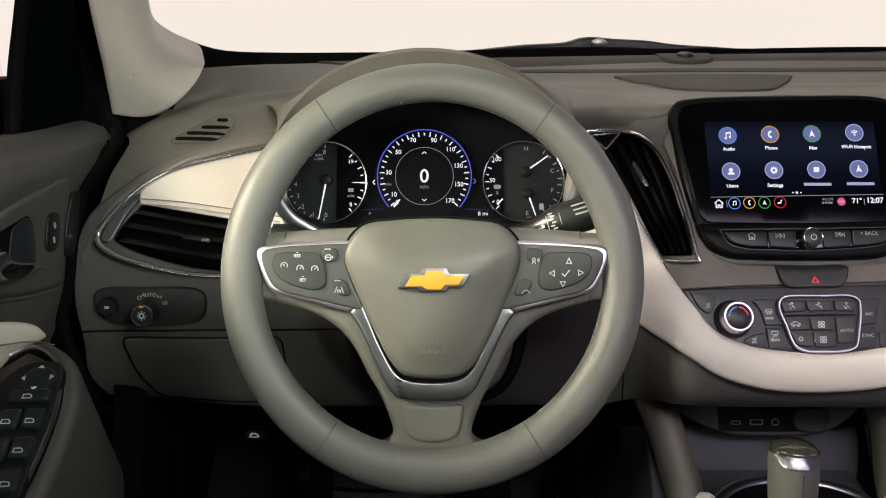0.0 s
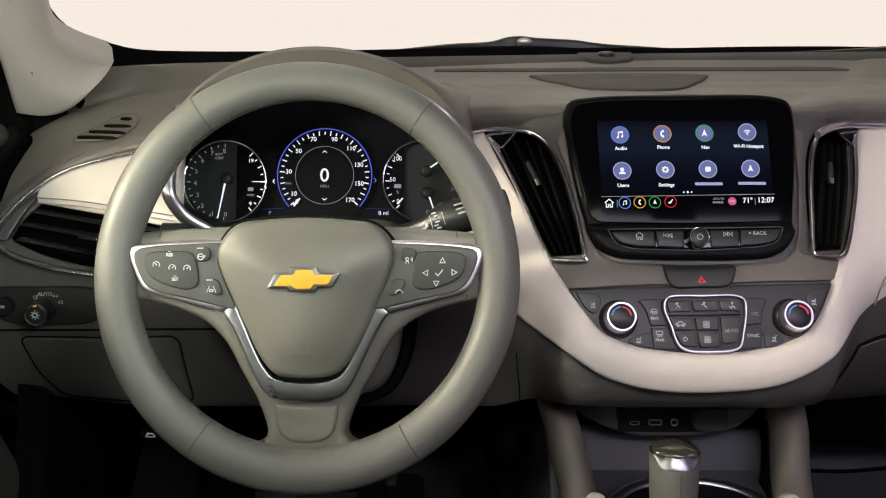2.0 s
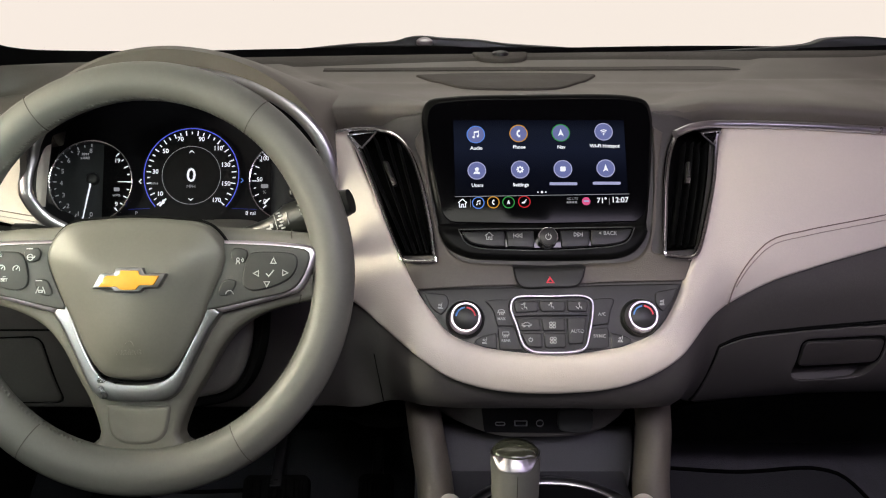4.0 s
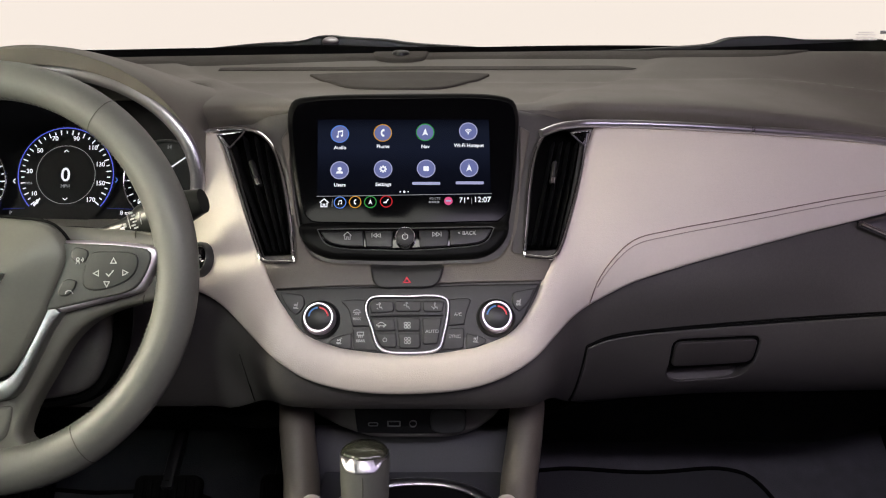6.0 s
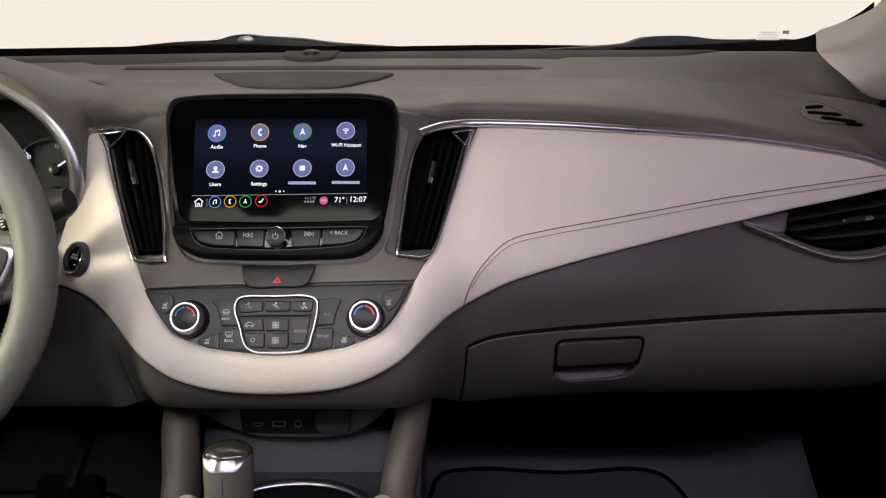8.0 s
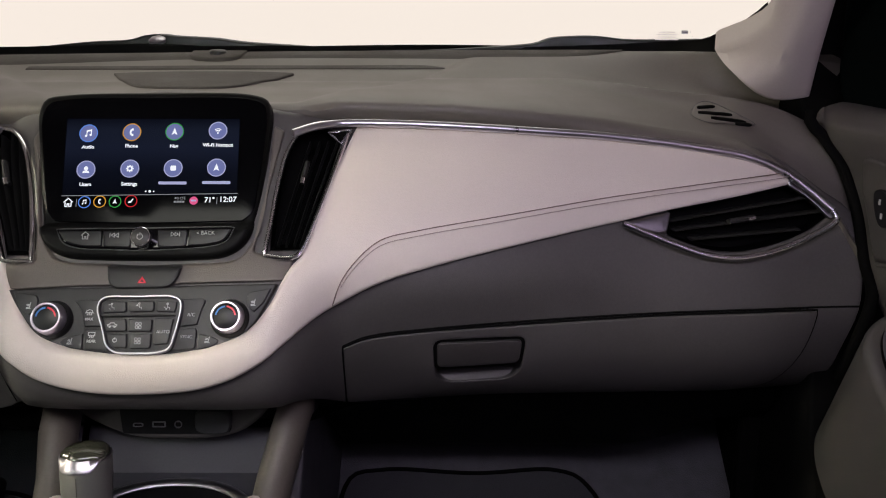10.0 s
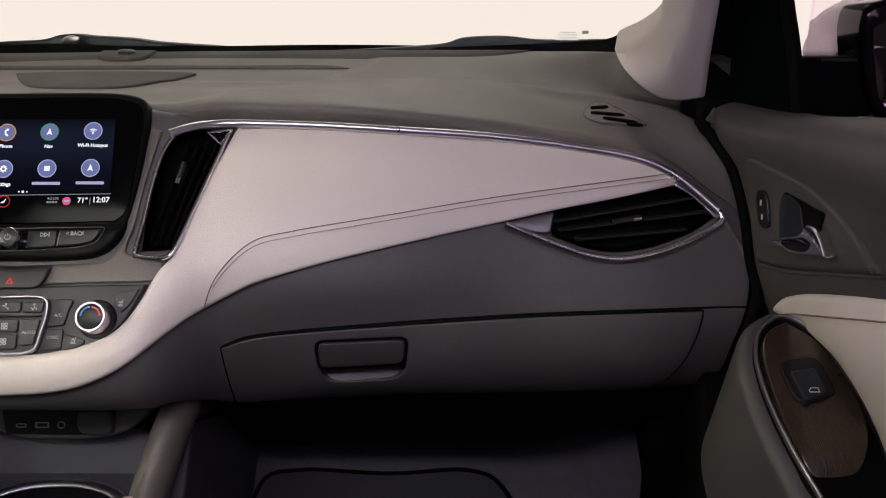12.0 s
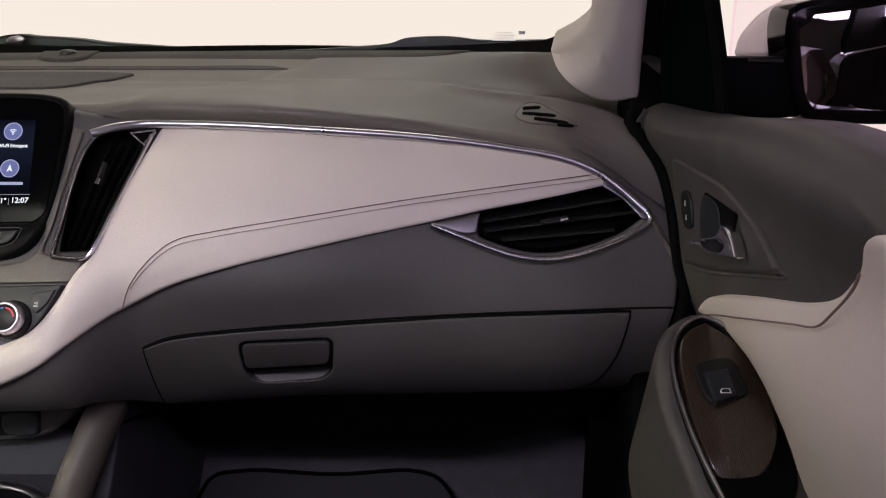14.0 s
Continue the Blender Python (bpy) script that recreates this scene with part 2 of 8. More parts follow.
L_ROWS = (
    R_ROWS[0],
    R_ROWS[1],
    (0.84, 0.835, 0.82, 0.80, 0.805, 0.826, 0.850, 0.893, 0.925),
    (0.89, 0.862, 0.836, 0.825, 0.830, 0.855, 0.882, 0.905, 0.94),
    (0.90, 0.872, 0.851, 0.84, 0.845, 0.862, 0.886, 0.915, 0.95),
    (0.90, 0.875, 0.856, 0.845, 0.850, 0.865, 0.895, 0.930, 0.965),
    (0.93, 0.90, 0.876, 0.86, 0.870, 0.893, 0.925, 0.955, 0.99),
)


def FACE(x, z):
    """Depth y of the dashboard's face."""
    d = x - CX
    return lerp_table(R_KEYS, R_ROWS, d, z, Z_LEVELS) if d >= 0 else lerp_table(L_KEYS, L_ROWS, -d, z, Z_LEVELS)


def DOOR(y, z):
    """Distance of a door's inner skin from the middle line: a shallow dish below the belt."""
    d = 0.768 - 0.13 * max(0.0, y - 0.80) - 0.035 * max(0.0, y - 0.80)
    d -= 0.022 * math.exp(-((z - 0.745) / 0.03) ** 2)
    low = min(1.0, max(0.0, (0.63 - z) / 0.22))
    return d - 0.01 * max(0.0, (z - 0.76) / 0.05) + 0.055 * low * low * (3 - 2 * low)


# local frames: x, y, z, and turns; local z looks out of the face
FRAMES = {
    "wheel": (-0.0095, 0.716, 0.643, 72, 0, 0),
    "cluster": (-0.019, 0.924, 0.700, 70.4, 0, 0),
    "screen": (0.361, 0.8413, 0.6948, 63, 0, 0),
    "climate": (0.363, 0.771, 0.602, 62, 0, 0),
    "armrest": (1.118, 0.721, 0.534, 26, 0, 0),
    "pillar": (1.05, 1.01, 0.80, 125, 0, 0),
    "sail": (1.125, 0.950, 0.80, 90, 0, -58),
    "usb": (0.363, 0.832, 0.44, 80, 0, 0),
}


# the car's plane of symmetry, which stands a hair askew to the camera's track
FLIP_N = Vector((1, 0.027, 0.011)).normalized()
FLIP_AT = Vector((0.357, 0.827, 0.672))
FLIP = Matrix.Translation(FLIP_AT) @ (Matrix.Identity(3) - 2 * Matrix([[a * b for b in FLIP_N] for a in FLIP_N])).to_4x4() @ Matrix.Translation(-FLIP_AT)
FLIPPED = False


def thing(name, label, category, at=(0, 0, 0), kind="", group=""):
    """An empty at a thing's base, which its parts hang under."""
    ob = new(name)
    ob.empty_display_size = 0.02
    ob.location = FLIP @ Vector(at) if FLIPPED else at
    return tagged(ob, label, category, group, kind)


def part(name, bm, material, parent=None, label="", m=None, smooth=True):
    """Links a bmesh as one mesh object under a thing or a part; m is its pose in the world."""
    if FLIPPED:
        bm.transform(FLIP @ (m if m is not None else Matrix.Identity(4)))
        m = None
    me = bpy.data.meshes.new(name)
    bmesh.ops.recalc_face_normals(bm, faces=bm.faces)
    bm.to_mesh(me)
    bm.free()
    if smooth:
        me.polygons.foreach_set("use_smooth", [True] * len(me.polygons))
        me.set_sharp_from_angle(angle=radians(42))
    me.materials.append(material)
    ob = new(name, me)
    hang(ob, parent, m)
    return tagged(ob, label) if label else ob


def base_of(ob):
    m = Matrix.Identity(4)
    while ob is not None:
        m = ob.matrix_basis if ob.parent is None else ob.matrix_parent_inverse @ ob.matrix_basis
        up = ob.parent
        while up is not None:
            m = (up.matrix_basis if up.parent is None else up.matrix_parent_inverse @ up.matrix_basis) @ m
            up = up.parent
        return m
    return m


def hang(ob, parent, m=None):
    """Parents ob, which keeps the world pose m."""
    ob.matrix_basis = m if m is not None else Matrix.Identity(4)
    if parent is not None:
        ob.parent = parent
        ob.matrix_parent_inverse = base_of(parent).inverted()


def local(name):
    return pose(*FRAMES[name])


def dense(pts, step=0.004, closed=True):
    """A smooth line through control points, evenly spaced; a third value of 1 marks a corner."""
    n = len(pts)
    out = []
    corner = [len(p) > 2 for p in pts]
    p2 = [Vector(p[:2]) if len(p) < 4 else Vector(p) for p in pts]
    for i in range(n if closed else n - 1):
        a, b = p2[i], p2[(i + 1) % n]
        if corner[i] or (not closed and i == 0):
            before = a - (b - a)
        else:
            before = p2[i - 1]
        if corner[(i + 1) % n] or (not closed and i == n - 2):
            after = b + (b - a)
        else:
            after = p2[(i + 2) % n]
        k = max(2, int((b - a).length / (step * 0.5)))
        l0, l1, l2 = [max(1e-6, v.length ** 0.5) for v in (a - before, b - a, after - b)]
        t0, t1, t2, t3 = 0, l0, l0 + l1, l0 + l1 + l2
        for j in range(k):
            t = t1 + (t2 - t1) * j / k
            a1 = before * ((t1 - t) / (t1 - t0)) + a * ((t - t0) / (t1 - t0))
            a2 = a * ((t2 - t) / (t2 - t1)) + b * ((t - t1) / (t2 - t1))
            a3 = b * ((t3 - t) / (t3 - t2)) + after * ((t - t2) / (t3 - t2))
            b1 = a1 * ((t2 - t) / (t2 - t0)) + a2 * ((t - t0) / (t2 - t0))
            b2 = a2 * ((t3 - t) / (t3 - t1)) + a3 * ((t - t1) / (t3 - t1))
            out.append(b1 * ((t2 - t) / (t2 - t1)) + b2 * ((t - t1) / (t2 - t1)))
    if not closed:
        out.append(p2[-1])
    # even spacing
    line = out + ([out[0]] if closed else [])
    run = [0.0]
    for a, b in zip(line, line[1:]):
        run.append(run[-1] + (b - a).length)
    m = max(3, round(run[-1] / step))
    res, j = [], 0
    for i in range(m if closed else m + 1):
        s = run[-1] * i / m
        while j < len(run) - 2 and run[j + 1] < s:
            j += 1
        u = (s - run[j]) / max(1e-9, run[j + 1] - run[j])
        res.append(line[j].lerp(line[j + 1], min(1, u)))
    return res


def ccw(loop):
    area = sum(a.x * b.y - b.x * a.y for a, b in zip(loop, loop[1:] + loop[:1]))
    return loop if area > 0 else loop[::-1]


def inset(loop, d):
    """The closed loop (counter-clockwise), moved inwards by d."""
    out = []
    n = len(loop)
    for i in range(n):
        t1, t2 = (loop[i] - loop[i - 1]).normalized(), (loop[(i + 1) % n] - loop[i]).normalized()
        nrm = Vector((-(t1.y + t2.y), t1.x + t2.x))
        nrm = nrm.normalized() if nrm.length > 1e-6 else Vector((-t1.y, t1.x))
        out.append(loop[i] + nrm * (d / max(0.55, nrm.dot(Vector((-t1.y, t1.x))))))
    return out


def inside(loop, pts):
    """Which of the points lie inside the loop."""
    x, y = pts[:, 0], pts[:, 1]
    res = np.zeros(len(pts), bool)
    a = np.array([tuple(v) for v in loop])
    b = np.roll(a, -1, axis=0)
    for (x1, y1), (x2, y2) in zip(a, b):
        if y1 != y2:
            res ^= ((y1 > y) != (y2 > y)) & (x < (x2 - x1) * (y - y1) / (y2 - y1) + x1)
    return res


def away(loop, pts):
    """Distance of points from a loop's corners."""
    a = np.array([tuple(v) for v in loop])
    return np.sqrt(((pts[:, None, :] - a[None]) ** 2).sum(-1)).min(1)


def on_face(a, b, w):
    return Vector((a, FACE(a, b) - w, b))


def flat(a, b, w):
    return Vector((a, b, w))


def panel(loop, place=flat, lift=0.0, r=0.002, thick=0.004, step=0.012, holes=(), bulge=0.0, soft=0.02, rings=4):
    """A plate of any outline with holes, laid on a face: rounded rim of radius r, and a domed middle."""
    from mathutils.geometry import delaunay_2d_cdt
    loop = ccw(list(loop))
    holes = [ccw(list(h)) for h in holes]
    top = [inset(loop, r)] + [inset(h, -r) for h in holes]
    verts, edges = [], []
    for lp in top:
        s = len(verts)
        verts += lp
        edges += [(s + i, s + (i + 1) % len(lp)) for i in range(len(lp))]
    xs, ys = [v.x for v in loop], [v.y for v in loop]
    gx, gy = np.arange(min(xs) + step / 2, max(xs), step), np.arange(min(ys) + step / 2, max(ys), step)
    if len(gx) and len(gy):
        g = np.array([(a, b) for a in gx for b in gy])
        keep = inside(top[0], g)
        for h in top[1:]:
            keep &= ~inside(h, g)
        g = g[keep]
        if len(g):
            keep = away(top[0], g) > step * 0.45
            for h in top[1:]:
                keep &= away(h, g) > step * 0.45
            verts += [Vector(p) for p in g[keep]]
    v2, _, f2, *_ = delaunay_2d_cdt(verts, edges, [], 0, 1e-7)
    pts = np.array([tuple(v) for v in v2])
    tri = np.array([f for f in f2 if len(f) == 3])
    mid = pts[tri].mean(1)
    keep = inside(top[0], mid)
    for h in top[1:]:
        keep &= ~inside(h, mid)
    dome = np.zeros(len(pts))
    if bulge:
        d = away(top[0], pts)
        for h in top[1:]:
            d = np.minimum(d, away(h, pts))
        dome = bulge * (1 - np.exp(-d / soft))
    bm = bmesh.new()
    vs = [bm.verts.new(place(p[0], p[1], lift + dome[i])) for i, p in enumerate(pts)]
    for f in tri[keep]:
        try:
            bm.faces.new([vs[i] for i in f])
        except ValueError:
            pass
    for lp, sign in [(loop, 1)] + [(h, -1) for h in holes]:
        prev = None
        for k in range(rings + 2):
            ang = min(k, rings) / rings * math.pi / 2
            ring = inset(lp, sign * r * (1 - math.sin(ang)))
            w = lift - r * (1 - math.cos(ang)) - (thick if k > rings else 0)
            row = [bm.verts.new(place(p.x, p.y, w)) for p in ring]
            if prev:
                for i in range(len(row)):
                    bm.faces.new((prev[i], prev[(i + 1) % len(row)], row[(i + 1) % len(row)], row[i]))
            prev = row
    bmesh.ops.remove_doubles(bm, verts=bm.verts, dist=0.00004)
    loose = [v for v in bm.verts if not v.link_faces]
    bmesh.ops.delete(bm, geom=loose, context="VERTS")
    return bm


def sweep(path, width, height, normal=(0, -1, 0), closed=False, n=10, taper=None, full=True):
    """A rounded bar along a 3D line; normal: one way out of the face, or one for every point."""
    bm = bmesh.new()
    m = len(path)
    rows = []
    for i, p in enumerate(path):
        a = path[i - 1] if closed or i else path[i]
        b = path[(i + 1) % m] if closed or i < m - 1 else path[i]
        t = (b - a).normalized()
        nn = Vector(normal[i] if isinstance(normal, list) else normal)
        s = t.cross(nn).normalized()
        nn = s.cross(t).normalized()
        k = taper[i] if taper else 1.0
        row = []
        for j in range(n):
            ang = 2 * math.pi * j / n
            row.append(bm.verts.new(p + s * (math.cos(ang) * width / 2 * k) + nn * (math.sin(ang) * height / 2 * k)))
        rows.append(row)
    for i in range(m if closed else m - 1):
        a, b = rows[i], rows[(i + 1) % m]
        for j in range(n):
            bm.faces.new((a[j], a[(j + 1) % n], b[(j + 1) % n], b[j]))
    if not closed:
        bm.faces.new(rows[0])
        bm.faces.new(rows[-1])
    return bm


def lathe(profile, n=40):
    """A turned body round the local z axis from (radius, height) pairs."""
    bm = bmesh.new()
    rows = []
    for rad, h in profile:
        if rad < 1e-6:
            rows.append([bm.verts.new((0, 0, h))])
        else:
            rows.append([bm.verts.new((rad * math.cos(2 * math.pi * i / n), rad * math.sin(2 * math.pi * i / n), h)) for i in range(n)])
    for a, b in zip(rows, rows[1:]):
        for i in range(n):
            q = [a[i % len(a)], a[(i + 1) % len(a)], b[(i + 1) % len(b)], b[i % len(b)]]
            q = [v for k, v in enumerate(q) if v not in q[:k]]
            if len(q) > 2:
                bm.faces.new(q)
    return bm


def box(sx, sy, sz, r=0.002, seg=2):
    """A block with rounded edges round the local origin."""
    bm = bmesh.new()
    bmesh.ops.create_cube(bm, size=1.0, matrix=Matrix.Diagonal((sx, sy, sz, 1)))
    if r:
        bmesh.ops.bevel(bm, geom=list(bm.edges), offset=r, segments=seg, affect="EDGES", profile=0.5)
    return bm


def loft(rows, close=False):
    """A skin over rows of points."""
    bm = bmesh.new()
    vs = [[bm.verts.new(p) for p in row] for row in rows]
    for a, b in zip(vs, vs[1:]):
        for i in range(len(a) if close else len(a) - 1):
            bm.faces.new((a[i], a[(i + 1) % len(a)], b[(i + 1) % len(a)], b[i]))
    return bm


def rounded(w, h, r, cx=0.0, cy=0.0, step=0.002):
    """The outline of a rounded rectangle."""
    out = []
    for sx, sy, a0 in ((1, 1, 0), (-1, 1, 90), (-1, -1, 180), (1, -1, 270)):
        for k in range(6):
            a = radians(a0 + 90 * k / 5)
            out.append(Vector((cx + sx * (w / 2 - r) + r * math.cos(a), cy + sy * (h / 2 - r) + r * math.sin(a))))
    res = []
    for a, b in zip(out, out[1:] + out[:1]):
        k = max(1, int((b - a).length / max(step, 0.004)))
        res += [a.lerp(b, i / k) for i in range(k)]
    return res


def circle(rad, cx=0.0, cy=0.0, n=32, a0=0, a1=360):
    return [Vector((cx + rad * math.cos(radians(a0 + (a1 - a0) * i / n)), cy + rad * math.sin(radians(a0 + (a1 - a0) * i / n)))) for i in range(n + (0 if a1 - a0 >= 360 else 1))]


def corners(pts, r, step=0.003):
    """A closed outline of straight sides with rounded corners."""
    out = []
    n = len(pts)
    p = [Vector(q) for q in pts]
    for i in range(n):
        a, b, c = p[i - 1], p[i], p[(i + 1) % n]
        ka = min(r, 0.45 * (a - b).length)
        kc = min(r, 0.45 * (c - b).length)
        s_, e_ = b + (a - b).normalized() * ka, b + (c - b).normalized() * kc
        out += [s_.lerp(b, t / 6).lerp(b.lerp(e_, t / 6), t / 6) for t in range(7)]
    res = []
    for a, b in zip(out, out[1:] + out[:1]):
        k = max(1, int((b - a).length / step))
        res += [a.lerp(b, i / k) for i in range(k)]
    return [v for i, v in enumerate(res) if (v - res[i - 1]).length > 1e-6]


def strokes(lines, width):
    """A line drawing as thin raised strips; a line that ends where it begins is closed."""
    bm = bmesh.new()
    for line in lines:
        pts = [Vector(q[:2]) for q in line]
        loop = (pts[0] - pts[-1]).length < 1e-7
        if loop:
            pts = pts[:-1]
        k = len(pts)
        rails = []
        for i, q in enumerate(pts):
            t1 = (q - pts[i - 1]).normalized() if loop or i else (pts[i + 1] - q).normalized()
            t2 = (pts[(i + 1) % k] - q).normalized() if loop or i < k - 1 else t1
            nrm = Vector((-(t1.y + t2.y), t1.x + t2.x))
            nrm = nrm.normalized() if nrm.length > 1e-6 else Vector((-t1.y, t1.x))
            nrm *= width / 2 / max(0.5, nrm.dot(Vector((-t1.y, t1.x))))
            rails.append([bm.verts.new((v.x, v.y, h)) for v, h in ((q - nrm, -0.0003), (q - nrm, 0.0), (q + nrm, 0.0), (q + nrm, -0.0003))])
        for i in range(k if loop else k - 1):
            a, b = rails[i], rails[(i + 1) % k]
            for j in range(3):
                bm.faces.new((a[j], b[j], b[j + 1], a[j + 1]))
    return bm


def ring_line(rad, cx=0.0, cy=0.0, a0=0, a1=360, n=16):
    pts = circle(rad, cx, cy, n, a0, a1)
    return [tuple(q) for q in pts] + ([tuple(pts[0])] if a1 - a0 >= 360 else [])


WAVE = lambda x, y: [(x, y), (x + 0.12, y - 0.2), (x - 0.08, y - 0.4), (x + 0.06, y - 0.6)]
SITTER = [[(-0.15, 0.30), (-0.05, -0.35), (0.50, -0.35), (0.62, -0.95)], ring_line(0.22, -0.12, 0.70, n=10)]
SIGNS = {
    "vent_screen": SITTER + [[(-1.1, 0.45), (-0.5, 0.45)], [(-0.9, -0.6), (-0.45, -0.9)]],
    "vent_face": SITTER + [[(-1.1, 0.20), (-0.5, 0.20)], [(-0.75, 0.40), (-0.5, 0.20), (-0.75, 0.0)]],
    "vent_feet": SITTER + [[(-1.1, -0.2), (-0.3, -0.85)], [(-0.65, -0.85), (-0.3, -0.85), (-0.35, -0.5)]],
    "recirculate": [[(-1.5, -0.35), (-1.5, 0.1), (-0.9, 0.25), (-0.5, 0.7), (0.5, 0.7), (0.9, 0.2), (1.5, 0.05), (1.5, -0.35), (-1.5, -0.35)], ring_line(0.22, -0.8, -0.6, n=10),
        ring_line(0.22, 0.8, -0.6, n=10)],
    "fan": [ring_line(0.40, sx * 0.48, sy * 0.48, n=12) for sx in (-1, 1) for sy in (-1, 1)],
    "power": [ring_line(0.75, 0, -0.05, 120, 420, 18), [(0, 0.25), (0, 1.0)]],
    "screen_heat": [[(-1.0, -0.15), (-0.72, 0.55), (0.0, 0.75), (0.72, 0.55), (1.0, -0.15), (0.0, 0.05), (-1.0, -0.15)], WAVE(-0.5, -0.25), WAVE(0.0, -0.15), WAVE(0.5, -0.25)],
    "rear_heat": [[(-0.9, -0.1), (-0.9, 0.75), (0.9, 0.75), (0.9, -0.1), (-0.9, -0.1)], WAVE(-0.5, -0.2), WAVE(0.0, -0.2), WAVE(0.5, -0.2)],
    "seat_heat": [[(0.45, 0.95), (0.15, -0.45), (-0.75, -0.45), (-0.75, -0.75), (0.55, -0.75)], WAVE(-0.55, 0.55), WAVE(-0.15, 0.55)],
    "seat_vent": [[(0.35, 0.95), (0.15, -0.45), (-0.75, -0.45), (-0.75, -0.75), (0.55, -0.75)], ring_line(0.2, -0.45, 0.25, n=8), ring_line(0.2, -0.05, 0.25, n=8)],
    "house": [[(-0.95, 0.05), (0.0, 0.9), (0.95, 0.05)], [(-0.62, 0.1), (-0.62, -0.8), (-0.18, -0.8), (-0.18, -0.25), (0.18, -0.25), (0.18, -0.8), (0.62, -0.8), (0.62, 0.1)]],
    "triangle": [[(-0.9, -0.8), (0.9, -0.8), (0.0, 0.9), (-0.9, -0.8)]],
    "skip": [[(-1.6, 0.7), (-0.5, 0.0), (-1.6, -0.7), (-1.6, 0.7)], [(-0.3, 0.7), (0.8, 0.0), (-0.3, -0.7), (-0.3, 0.7)], [(1.2, 0.8), (1.2, -0.8)]],
    "lane": [[(-1.2, -0.9), (-0.5, 0.8)], [(1.2, -0.9), (0.5, 0.8)], [(-0.45, -0.6), (-0.45, -0.1), (0.45, -0.1), (0.45, -0.6), (-0.45, -0.6)]],
    "speed": [ring_line(0.85, 0, -0.1, -30, 210, 14), [(-0.1, -0.2), (0.45, 0.35)]],
    "speed_off": [ring_line(0.85, 0, -0.1, -30, 210, 14), [(0.2, -0.2), (-0.35, 0.35)]],
    "wheel_heat": [ring_line(0.75, -0.15, 0.0), [(-0.75, 0.05), (0.45, 0.05)], WAVE(0.9, 0.4)],
    "speak": [ring_line(0.35, -0.45, 0.35, n=10), [(-0.85, -0.8), (-0.75, -0.25), (-0.15, -0.25), (-0.05, -0.8)], ring_line(0.3, 0.2, 0.2, -50, 50, 6), ring_line(0.65, 0.2, 0.2, -50, 50, 8)],
    "hang_up": [ring_line(0.9, 0, -0.65, 35, 145, 10), [(-0.75, -0.15), (-0.95, -0.6)], [(0.75, -0.15), (0.95, -0.6)]],
    "check": [[(-0.9, 0.0), (-0.25, -0.7), (0.95, 0.8)]],
    "headlamp": [ring_line(0.7, 0.3, 0, -90, 90, 10), [(0.3, -0.7), (0.3, 0.7)], [(-0.1, 0.45), (-0.9, 0.3)], [(-0.1, 0.0), (-0.9, -0.1)], [(-0.1, -0.45), (-0.9, -0.5)]],
    "sidelamp": [ring_line(0.4, 0.55, 0, -90, 90, 8), ring_line(0.4, -0.55, 0, 90, 270, 8), [(0.35, -0.45), (0.35, 0.45)], [(-0.35, -0.45), (-0.35, 0.45)]],
    "window": [[(-0.9, -0.5), (-0.9, 0.0), (-0.4, 0.5), (0.9, 0.5), (0.9, -0.5), (-0.9, -0.5)]],
    "car": [[(-1.5, -0.5), (-1.4, 0.1), (-0.8, 0.2), (-0.4, 0.65), (0.5, 0.65), (0.9, 0.2), (1.4, 0.1), (1.5, -0.5), (-1.5, -0.5)], [(-1.3, 0.35), (-0.7, 0.95)]],
}


def sign(kind, s_, w, material, parent, m, width=0.0006, name="symbol"):
    """A small printed sign, drawn in lines, at height w over the frame m."""
    bm = strokes([[(q[0] * s_, q[1] * s_) for q in line] for line in SIGNS[kind]], width)
    return part(name, bm, material, parent, "", m @ Matrix.Translation((0, 0, w)), smooth=False)


def words(string, size, material, parent, m, label="", name="lettering", align="CENTER", bold=0.0):
    """Lettering in the built-in font, standing out a hair from its face."""
    cu = bpy.data.curves.new(name, "FONT")
    cu.body, cu.size, cu.align_x, cu.align_y, cu.extrude, cu.offset = string, size, align, "CENTER", 0.0002, bold
    cu.resolution_u = 3
    cu.materials.append(material)
    ob = new(name, cu)
    hang(ob, parent, m)
    return tagged(ob, label) if label else ob


def plate(name, loop, w, material, parent, m, thick=0.0006, label=""):
    """A thin flat shape, such as a printed or lit sign."""
    bm = bmesh.new()
    loop = ccw([Vector((p[0], p[1])) for p in loop])
    f = bm.faces.new([bm.verts.new((p[0], p[1], w)) for p in loop])
    ex = bmesh.ops.extrude_face_region(bm, geom=[f])
    bmesh.ops.translate(bm, verts=[v for v in ex["geom"] if isinstance(v, bmesh.types.BMVert)], vec=(0, 0, -thick))
    bmesh.ops.triangulate(bm, faces=[f for f in bm.faces if len(f.verts) > 4])
    return part(name, bm, material, parent, label, m, smooth=False)


def ringplate(name, r0, r1, w, material, parent, m, cx=0.0, cy=0.0, a0=0, a1=360, n=48, thick=0.0006, label=""):
    """A flat ring or arc."""
    bm = bmesh.new()
    outer, inner = circle(r1, cx, cy, n, a0, a1), circle(r0, cx, cy, n, a0, a1)
    vo, vi = [bm.verts.new((p.x, p.y, w)) for p in outer], [bm.verts.new((p.x, p.y, w)) for p in inner]
    k = len(vo)
    for i in range(k if a1 - a0 >= 360 else k - 1):
        bm.faces.new((vo[i], vo[(i + 1) % k], vi[(i + 1) % k], vi[i]))
    return part(name, bm, material, parent, label, m, smooth=False)

